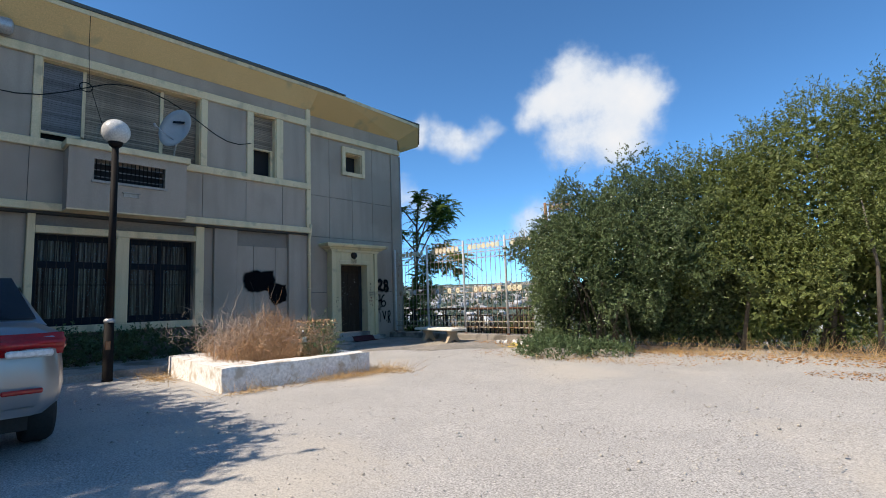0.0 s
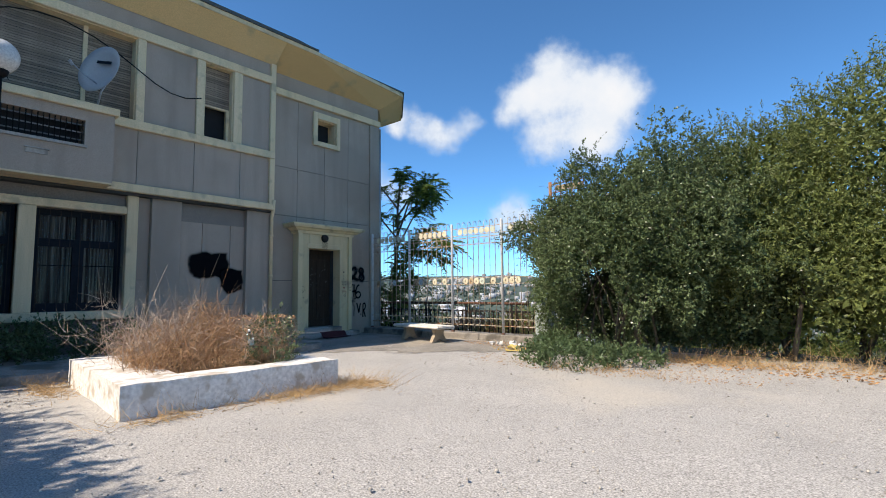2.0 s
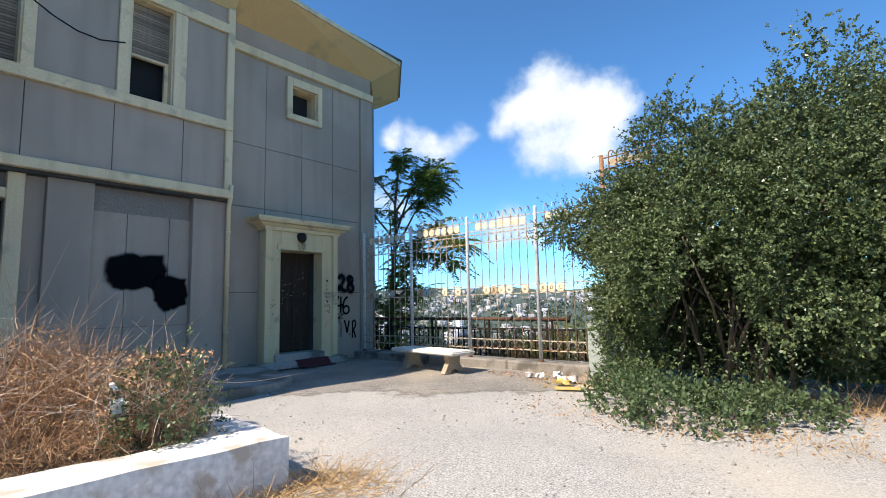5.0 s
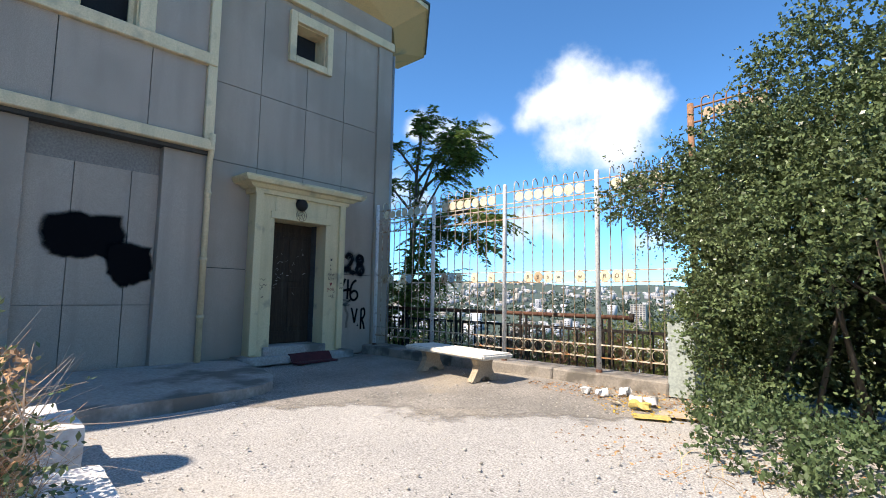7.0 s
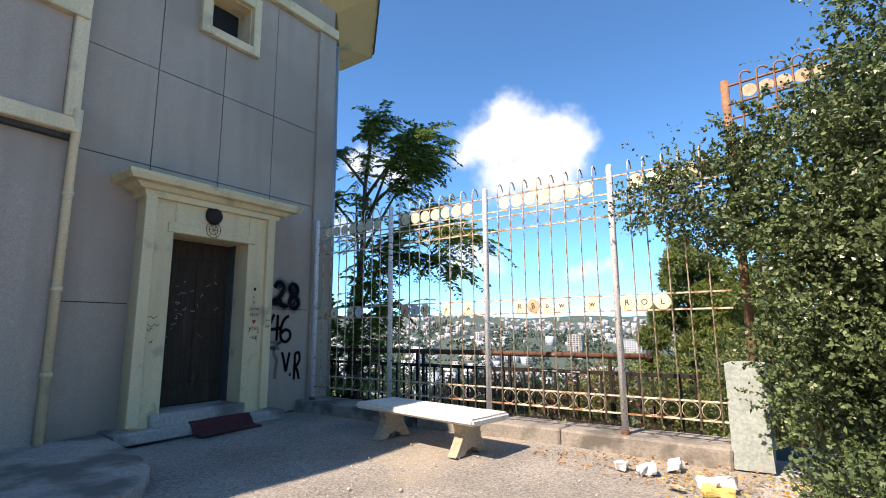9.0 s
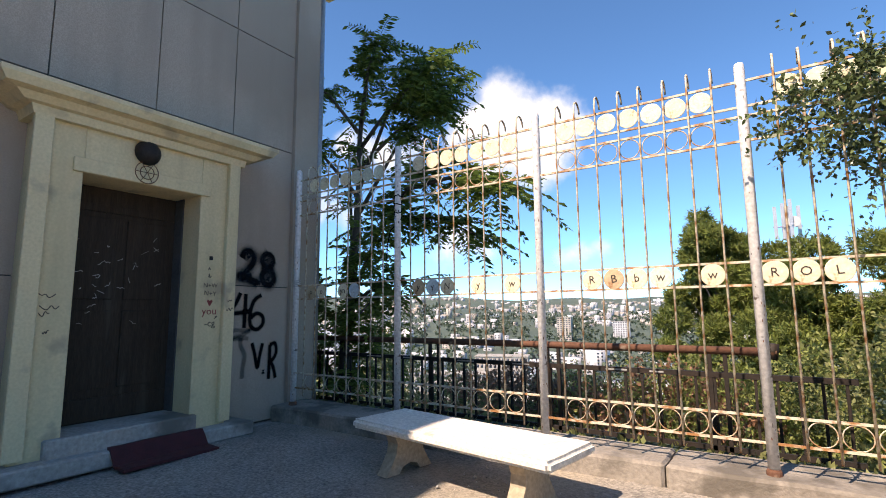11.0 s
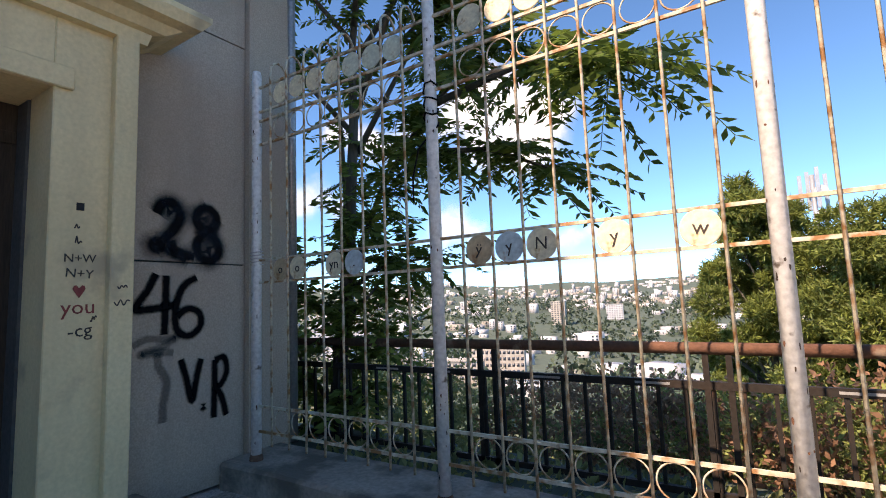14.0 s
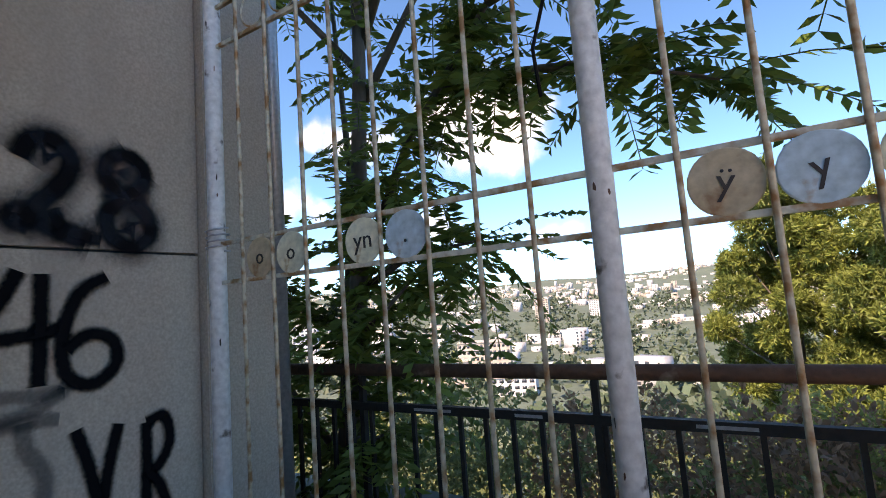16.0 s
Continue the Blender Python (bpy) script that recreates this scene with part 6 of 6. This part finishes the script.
SLOPE = []
for k in range(34):
    x, y = rng.uniform(-17, -2), rng.uniform(13.4, 24)
    r = rng.uniform(0.6, 1.4)
    SLOPE.append((x, y, float(ground_height(np.array(x), np.array(y))) + r * 0.3, r, r, r * 0.85))
q = sprigs(SLOPE, 5200, 14, 0.3, shell=0.3, floor=-30, ragged=0.4)
tagged(leaves("slope_bushes", *q, 0.085, "leaf_slope", width=0.5), "wild bushes covering the slope below the railing", "bushes", kind="stuff")
CLOSE = [(-12.9, 13.5, -0.5, 0.7, 0.6, 0.8), (-11.9, 14.0, -0.8, 0.9, 0.7, 0.9), (-10.6, 13.6, -0.7, 0.9, 0.6, 0.75), (-9.2, 14.2, -0.8, 1.0, 0.8, 0.95), (-7.8, 13.8, -0.5, 0.9, 0.7, 0.85), (-6.6, 13.4, -0.1, 0.9, 0.7, 1.0), (-13.2, 14.6, -0.6, 0.9, 0.8, 1.2)]
q = sprigs(CLOSE, 2600, 15, 0.28, shell=0.3, floor=-30, ragged=0.5)
tagged(leaves("slope_bushes", *q, 0.06, "leaf_slope", width=0.5), "dense bushes just below the guard rail", "bushes", kind="stuff")
q = sprigs([(-11.2, 14.4, -0.5, 0.8, 0.6, 0.7), (-9.6, 13.8, -0.3, 0.9, 0.5, 0.5), (-8.4, 13.4, -0.1, 0.9, 0.45, 0.55), (-10.2, 13.5, -0.1, 0.5, 0.4, 0.5)], 1700, 12, 0.3, shell=0.3, floor=-30)
tagged(leaves("red_bushes", *q, 0.06, "leaf_red", width=0.5), "dry reddish-brown bushes behind the railing", "bushes", kind="stuff")
q = sprigs([(-7.9, 13.2, 0.0, 0.8, 0.5, 0.55), (-8.9, 13.5, -0.2, 0.8, 0.5, 0.55), (-6.9, 13.0, 0.2, 0.7, 0.5, 0.6), (-9.9, 14.2, -0.3, 0.7, 0.5, 0.6)], 1500, 14, 0.28, shell=0.3, floor=-30, ragged=0.5)
tagged(leaves("slope_bushes", *q, 0.05, "leaf_bright", width=0.4), "yellow-green shrubs just behind the guard rail", "bushes", kind="stuff")
k = 1800
b = np.stack([rng.uniform(-12.3, -6.3, k), rng.uniform(11.56, 12.6, k), np.zeros(k)], -1)
b[:, 2] = ground_height(b[:, 0], b[:, 1])
tagged(leaves("ledge_plants", b, rng.normal(size=(k, 3)) + np.array([0, 0, 0.8]), 0.08, "leaf_slope"), "low weeds on the ledge behind the fence", "weeds", kind="stuff")

FAR = []
for k in range(1500):
    ang, r = radians(rng.uniform(-25, 90)), 30 * math.exp(rng.uniform(0, 1) * 3.9)
    x, y = -10 - r * math.sin(ang), 12 + r * math.cos(ang)
    if x < -13.9 and y < 13:
        continue
    s_ = rng.uniform(1.6, 3.6) * (1 + r / 250)
    FAR.append((x, y, float(ground_height(np.array(x), np.array(y))) + s_ * 0.4, s_ * 1.3, s_ * 1.3, s_))
FAR = np.array(FAR)
near_t = FAR[FAR[:, 3] < 6]
q = sprigs(near_t, 30000, 8, 0.8, shell=0.25, floor=-200, ragged=0.4)
tagged(leaves("valley_trees", *q, 0.5, "leaf_valley", width=0.6), "mixed trees over the valley side", "trees", kind="stuff")
far_t = FAR[FAR[:, 3] >= 6]
q = sprigs(far_t, 13000, 5, 3.5, shell=0.3, floor=-200, ragged=0.4)
tagged(leaves("far_woods", *q, 4.5, "leaf_far", width=0.8), "dark woods on the far hills", "woods", kind="stuff")

# ---- town ----
def town(name, count, rmin, rmax, material, size, label, seed):
    r_ = np.random.default_rng(seed)
    n = count
    ang = np.radians(r_.uniform(-30, 92, n))
    r = np.sqrt(r_.uniform(rmin ** 2, rmax ** 2, n))
    x, y = -10 - r * np.sin(ang), 12 + r * np.cos(ang)
    dens = np.sin(x * 0.007 + 0.7) * np.cos(y * 0.0062 + 0.4) + 0.5 * np.sin(x * 0.019 - y * 0.013) + 0.15 * r_.normal(size=n)
    keep = dens > 0.05
    x, y, n = x[keep], y[keep], keep.sum()
    z = ground_height(x, y)
    w, d, h = r_.uniform(*size, n), r_.uniform(*size, n), r_.uniform(0.5, 1.3, n) * size[0] * np.where(r_.random(n) < 0.14, 2.6, 1)
    a = r_.choice([0.2, 0.9, -0.3], n) + r_.normal(size=n) * 0.1
    c8 = np.array([[-1, -1, -1], [1, -1, -1], [1, 1, -1], [-1, 1, -1], [-1, -1, 1], [1, -1, 1], [1, 1, 1], [-1, 1, 1]]) * 0.5
    lx, ly = c8[None, :, 0] * w[:, None], c8[None, :, 1] * d[:, None]
    v = np.stack([x[:, None] + lx * np.cos(a)[:, None] - ly * np.sin(a)[:, None], y[:, None] + lx * np.sin(a)[:, None] + ly * np.cos(a)[:, None], z[:, None] + np.where(c8[None, :, 2] > 0, h[:, None], -4)], -1)
    ob = mesh_of(name, v.reshape(-1, 3), (np.arange(n)[:, None, None] * 8 + f6[None]).reshape(-1, 4), material)
    tagged(ob, label, "town", kind="stuff")
    # window strips, set just proud of two faces
    wv, wf = [], 0
    for i in range(n):
        rows_ = max(1, int(h[i] / 3.4))
        ca, sa = math.cos(a[i]), math.sin(a[i])
        cols = max(2, int(w[i] / 5))
        for q_ in range(rows_):
            zz = z[i] + 1.5 + q_ * 3.4
            if zz + 1.5 > z[i] + h[i]:
                continue
            for c_ in range(cols):
                u0 = -w[i] / 2 + w[i] * (c_ + 0.3) / cols
                u1 = -w[i] / 2 + w[i] * (c_ + 0.7) / cols
                t = -d[i] / 2 - 0.15
                for u, z_ in ((u0, zz), (u1, zz), (u1, zz + 1.6), (u0, zz + 1.6)):
                    wv.append((x[i] + u * ca - t * sa, y[i] + u * sa + t * ca, z_))
    if wv:
        tagged(mesh_of("town_windows", wv, np.arange(len(wv)).reshape(-1, 4), "city_glass"), "dark windows of the far town houses", "windows", kind="stuff")


town("town", 2600, 800, 2700, "city_white", (8, 19), "white houses and blocks crowding the far hillside", 1)
town("town", 1500, 700, 2600, "city_cream", (8, 17), "cream and pinkish houses on the far hillside", 2)
town("town", 260, 260, 800, "city_white", (8, 20), "pale buildings on the valley floor", 5)


def block(at, w, d, h, floors, cols, yaw, material, label):
    """A nearer apartment block with its windows."""
    ob = thing("apartment_building", at, label, "building", "far buildings", yaw=yaw)
    boxes("wall", [(-w / 2, w / 2, -d / 2, d / 2, -6, h)], material, ob)
    boxes("roof", [(-w / 2 - 0.4, w / 2 + 0.4, -d / 2 - 0.4, d / 2 + 0.4, h, h + 0.7)], "concrete", ob)
    bm = bmesh.new()
    box(bm, -w / cols * 0.3, w / cols * 0.3, -0.12, 0.12, 0, h / floors * 0.5)
    me = mesh_from(bm, "window", "city_glass")
    for i in range(floors):
        for j in range(cols):
            piece("window", me, (-w / 2 + w * (j + 0.5) / cols, -d / 2, h * (i + 0.3) / floors), ob)


def valley(r, deg):
    x, y = -10 - r * math.sin(radians(deg)), 12 + r * math.cos(radians(deg))
    return (x, y, float(ground_height(np.array(x), np.array(y))))


block(valley(560, 47), 26, 16, 44, 12, 6, 40, "city_white", "white slab block of flats in the valley")
block(valley(600, 43), 30, 16, 34, 9, 7, 38, "city_white", "white block of flats in the valley")
block(valley(300, 33), 44, 14, 15, 4, 12, 25, "city_cream", "long low cream building in the valley")
block(valley(330, 27), 34, 16, 24, 6, 12, 20, "city_cream", "brown-grey office block with a grid of windows")
block(valley(280, 38), 16, 12, 18, 5, 4, 30, "city_cream", "cream tower house in the valley")
block(valley(250, 24), 22, 12, 9, 3, 6, 15, "city_white", "white villa with dark windows")
block(valley(420, 55), 30, 14, 16, 5, 8, 55, "city_white", "pale block of flats behind trees")
block(valley(900, 20), 24, 18, 40, 11, 5, 10, "city_cream", "tan tower block on the hillside")
block(valley(1000, 14), 30, 18, 30, 9, 7, 10, "city_white", "white block of flats on the hillside")

for at, h in (((-6.4, 42, -16), 23.2), ((0.2, 44, -16), 24.0)):
    mast = thing("antenna_mast", at, "grey lattice mast with panel antennas and dishes", "antenna mast", "antenna masts")
    bar("mast", [(0, 0, 0), (0, 0, h)], 0.12, "alu", mast, n=8)
    for k in range(4):
        a_ = k * 1.57 + 0.3
        boxes("panel_antenna", [(math.cos(a_) * 0.6 - 0.09, math.cos(a_) * 0.6 + 0.09, math.sin(a_) * 0.6 - 0.07, math.sin(a_) * 0.6 + 0.07, h - 1.9, h + 0.3 * (k % 2))], "alu", mast)
        bar("arm", [(0, 0, h - 1.2), (math.cos(a_) * 0.75, math.sin(a_) * 0.75, h - 1.2)], 0.04, "alu", mast, n=5)
    for dx, z in ((0.3, h - 1.0), (0.25, h - 2.3)):
        bm = bmesh.new()
        lathe(bm, [(0.05, 0.15), (0.28, 0.08), (0.32, -0.05), (0.05, -0.05)], (dx, -0.5, z), 16, "y")
        part("dish", bm, "dish", mast)

# ---- litter ----
def litter(name, x, y, w, d, h, material, label, yaw, crumple=0.02):
    bm = bmesh.new()
    box(bm, -w / 2, w / 2, -d / 2, d / 2, 0, h)
    bmesh.ops.subdivide_edges(bm, edges=bm.edges[:], cuts=3, use_grid_fill=True)
    for v_ in bm.verts:
        v_.co += noise.noise_vector(v_.co * 14 + Vector((x, y, 0)) * 3) * crumple
        v_.co.z = max(v_.co.z, 0.003)
    ob = part(name, bm, material)
    ob.matrix_basis = pose(x, y, 0.0, 0, 0, yaw)
    tagged(ob, label, "litter", "litter by the kerb")


for k, (x, y) in enumerate(((-7.34, 10.5), (-7.13, 10.48), (-6.96, 10.74), (-6.68, 10.34), (-6.54, 10.44))):
    litter("crumpled_bag", x, y, 0.09 + 0.03 * (k % 3), 0.09, 0.07, "plastic_white", "crumpled white plastic bag by the kerb", k * 40, 0.045)
litter("plastic_bag", -6.56, 10.16, 0.2, 0.14, 0.05, "plastic_yellow", "crumpled yellow plastic bag by the kerb", 20, 0.04)
litter("packaging", -6.33, 9.82, 0.34, 0.2, 0.012, "plastic_yellow", "flattened yellow packaging on the ground", 25, 0.012)
litter("cardboard", -6.12, 10.12, 0.42, 0.3, 0.01, "card", "flattened piece of cardboard on the ground", 15, 0.01)
litter("wrapper", -6.85, 10.2, 0.12, 0.08, 0.02, "card", "pale paper wrapper by the kerb", -30, 0.02)
bottle = thing("plastic_bottle", (-7.0, 4.56, 0.50), "clear plastic water bottle caught in the weeds", "bottle")
bottle.matrix_basis = pose(-7.0, 4.56, 0.50, 18, 12, 0) @ Matrix.Scale(1.2, 4)
bm = bmesh.new()
lathe(bm, [(0.03, 0.0), (0.033, 0.02), (0.033, 0.14), (0.028, 0.17), (0.013, 0.2)], n=14)
b_ob = part("bottle_body", bm, "bottle", bottle, smooth=True)
bm = bmesh.new()
lathe(bm, [(0.034, 0.05), (0.034, 0.11)], n=14)
part("bottle_label", bm, "disc_blue", bottle, "pale blue label")
bm = bmesh.new()
lathe(bm, [(0.014, 0.2), (0.014, 0.22)], n=10)
part("cap", bm, "plastic_white", bottle)

# ---- clouds ----
def cloud(way, w, h, puffs, seed, label):
    """A far flat backdrop of cloud: soft white puffs, broken up by noise, clear between."""
    m = bpy.data.materials.new("cloud")
    m.use_nodes = True
    n, l = m.node_tree.nodes, m.node_tree.links
    n.remove(n["Principled BSDF"])
    co = n.new("ShaderNodeTexCoord")
    ns = n.new("ShaderNodeTexNoise")
    ns.noise_dimensions = "4D"
    ns.inputs["W"].default_value, ns.inputs["Scale"].default_value, ns.inputs["Detail"].default_value, ns.inputs["Roughness"].default_value = seed, 5.0, 8.0, 0.55
    l.new(co.outputs["Object"], ns.inputs["Vector"])
    warp = n.new("ShaderNodeVectorMath")
    warp.operation = "MULTIPLY_ADD"
    warp.inputs[1].default_value = (0.36, 0.36, 0)
    n2 = n.new("ShaderNodeTexNoise")
    n2.noise_dimensions = "4D"
    n2.inputs["W"].default_value, n2.inputs["Scale"].default_value, n2.inputs["Detail"].default_value = seed + 20, 2.2, 7.0
    l.new(co.outputs["Object"], n2.inputs["Vector"])
    l.new(n2.outputs["Color"], warp.inputs[0])
    l.new(co.outputs["Object"], warp.inputs[2])
    total = None
    for px_, py_, pr in puffs:
        d = n.new("ShaderNodeVectorMath")
        d.operation = "DISTANCE"
        l.new(warp.outputs[0], d.inputs[0])
        d.inputs[1].default_value = (px_ + 0.18, py_ + 0.18, 0)
        r = n.new("ShaderNodeMapRange")
        r.interpolation_type = "SMOOTHSTEP"
        for k_, v_ in (("From Min", pr * 1.35), ("From Max", 0.0), ("To Min", 0.0), ("To Max", 1.0)):
            r.inputs[k_].default_value = v_
        l.new(d.outputs["Value"], r.inputs["Value"])
        if total is None:
            total = r.outputs[0]
        else:
            mx = n.new("ShaderNodeMath")
            mx.operation = "ADD"
            l.new(total, mx.inputs[0])
            l.new(r.outputs[0], mx.inputs[1])
            total = mx.outputs[0]
    rough_ = n.new("ShaderNodeMath")
    rough_.operation = "MULTIPLY_ADD"
    rough_.inputs[1].default_value = 1.15
    l.new(ns.outputs["Fac"], rough_.inputs[0])
    l.new(total, rough_.inputs[2])
    soft_ = n.new("ShaderNodeMapRange")
    soft_.interpolation_type = "SMOOTHSTEP"
    for k_, v_ in (("From Min", 0.75), ("From Max", 2.3), ("To Min", 0.0), ("To Max", 1.0)):
        soft_.inputs[k_].default_value = v_
    l.new(rough_.outputs[0], soft_.inputs["Value"])
    inside_ = n.new("ShaderNodeMath")
    inside_.operation = "MULTIPLY"
    gate_ = n.new("ShaderNodeMapRange")
    for k_, v_ in (("From Min", 0.02), ("From Max", 0.35), ("To Min", 0.0), ("To Max", 1.0)):
        gate_.inputs[k_].default_value = v_
    l.new(total, gate_.inputs["Value"])
    l.new(soft_.outputs[0], inside_.inputs[0])
    l.new(gate_.outputs[0], inside_.inputs[1])
    total = inside_.outputs[0]
    em = n.new("ShaderNodeEmission")
    em.inputs["Color"].default_value, em.inputs["Strength"].default_value = (0.93, 0.96, 1.0, 1), 0.95
    shade_ = n.new("ShaderNodeMix")
    shade_.data_type = "RGBA"
    shade_.inputs["A"].default_value, shade_.inputs["B"].default_value = (0.58, 0.76, 1.0, 1), (0.88, 0.96, 1.06, 1)
    deep_ = n.new("ShaderNodeMapRange")
    for k_, v_ in (("From Min", 0.9), ("From Max", 3.4), ("To Min", 0.0), ("To Max", 1.0)):
        deep_.inputs[k_].default_value = v_
    l.new(rough_.outputs[0], deep_.inputs["Value"])
    l.new(deep_.outputs[0], shade_.inputs["Factor"])
    l.new(shade_.outputs["Result"], em.inputs["Color"])
    tr = n.new("ShaderNodeBsdfTransparent")
    mix = n.new("ShaderNodeMixShader")
    l.new(total, mix.inputs[0])
    l.new(tr.outputs[0], mix.inputs[1])
    l.new(em.outputs[0], mix.inputs[2])
    l.new(mix.outputs[0], n["Material Output"].inputs["Surface"])
    M["cloud"] = m
    D = 4300
    c = Vector((-6, 5, 1.2)) + Vector(way).normalized() * D
    ob = mesh_of("backdrop", [(-w, -h, 0), (w, -h, 0), (w, h, 0), (-w, h, 0)], [[0, 1, 2, 3]], "cloud")
    ob.matrix_basis = look(c, (-6, 5, 1.2)) @ pose(0, 0, 0, 0, 180, 0) @ Matrix.Scale(D * 0.118, 4)
    ob.visible_shadow = False
    tagged(ob, label, "cloud", kind="structure")


cloud((-0.405, 0.845, 0.347), 2.6, 2.4, [(-0.14, 0.78, 0.34), (-0.1, 0.45, 0.5), (-0.5, 0.32, 0.45), (-0.8, 0.2, 0.36), (-0.95, -0.1, 0.28), (0.4, 0.3, 0.5), (0.85, 0.26, 0.45), (1.0, 0.0, 0.4), (0.4, -0.1, 0.6), (-0.3, -0.05, 0.5), (0.75, -0.4, 0.5), (0.1, -0.6, 0.5), (-0.45, -0.55, 0.45), (0.5, -0.7, 0.4)], 1.0, "large white summer cumulus cloud")
cloud((-0.617, 0.72, 0.316), 2.0, 1.4, [(-0.5, 0.15, 0.4), (-0.1, -0.05, 0.36), (0.2, -0.15, 0.36), (0.55, 0.12, 0.3), (-0.75, 0.05, 0.22)], 3.0, "small white cloud")
cloud((-0.512, 0.84, 0.150), 1.6, 1.2, [(0, 0.1, 0.42), (-0.3, -0.25, 0.4), (0.35, -0.2, 0.36)], 6.0, "low white cloud above the hills")
cloud((-0.72, 0.66, 0.20), 1.8, 1.2, [(0, 0.1, 0.42), (-0.4, -0.1, 0.4), (0.45, -0.1, 0.3)], 9.0, "low white cloud above the hills")
cloud((-0.30, 0.93, 0.11), 1.6, 0.8, [(0, 0.0, 0.26), (-0.3, -0.05, 0.22), (0.35, 0.02, 0.2)], 12.0, "thin white cloud low over the hills")
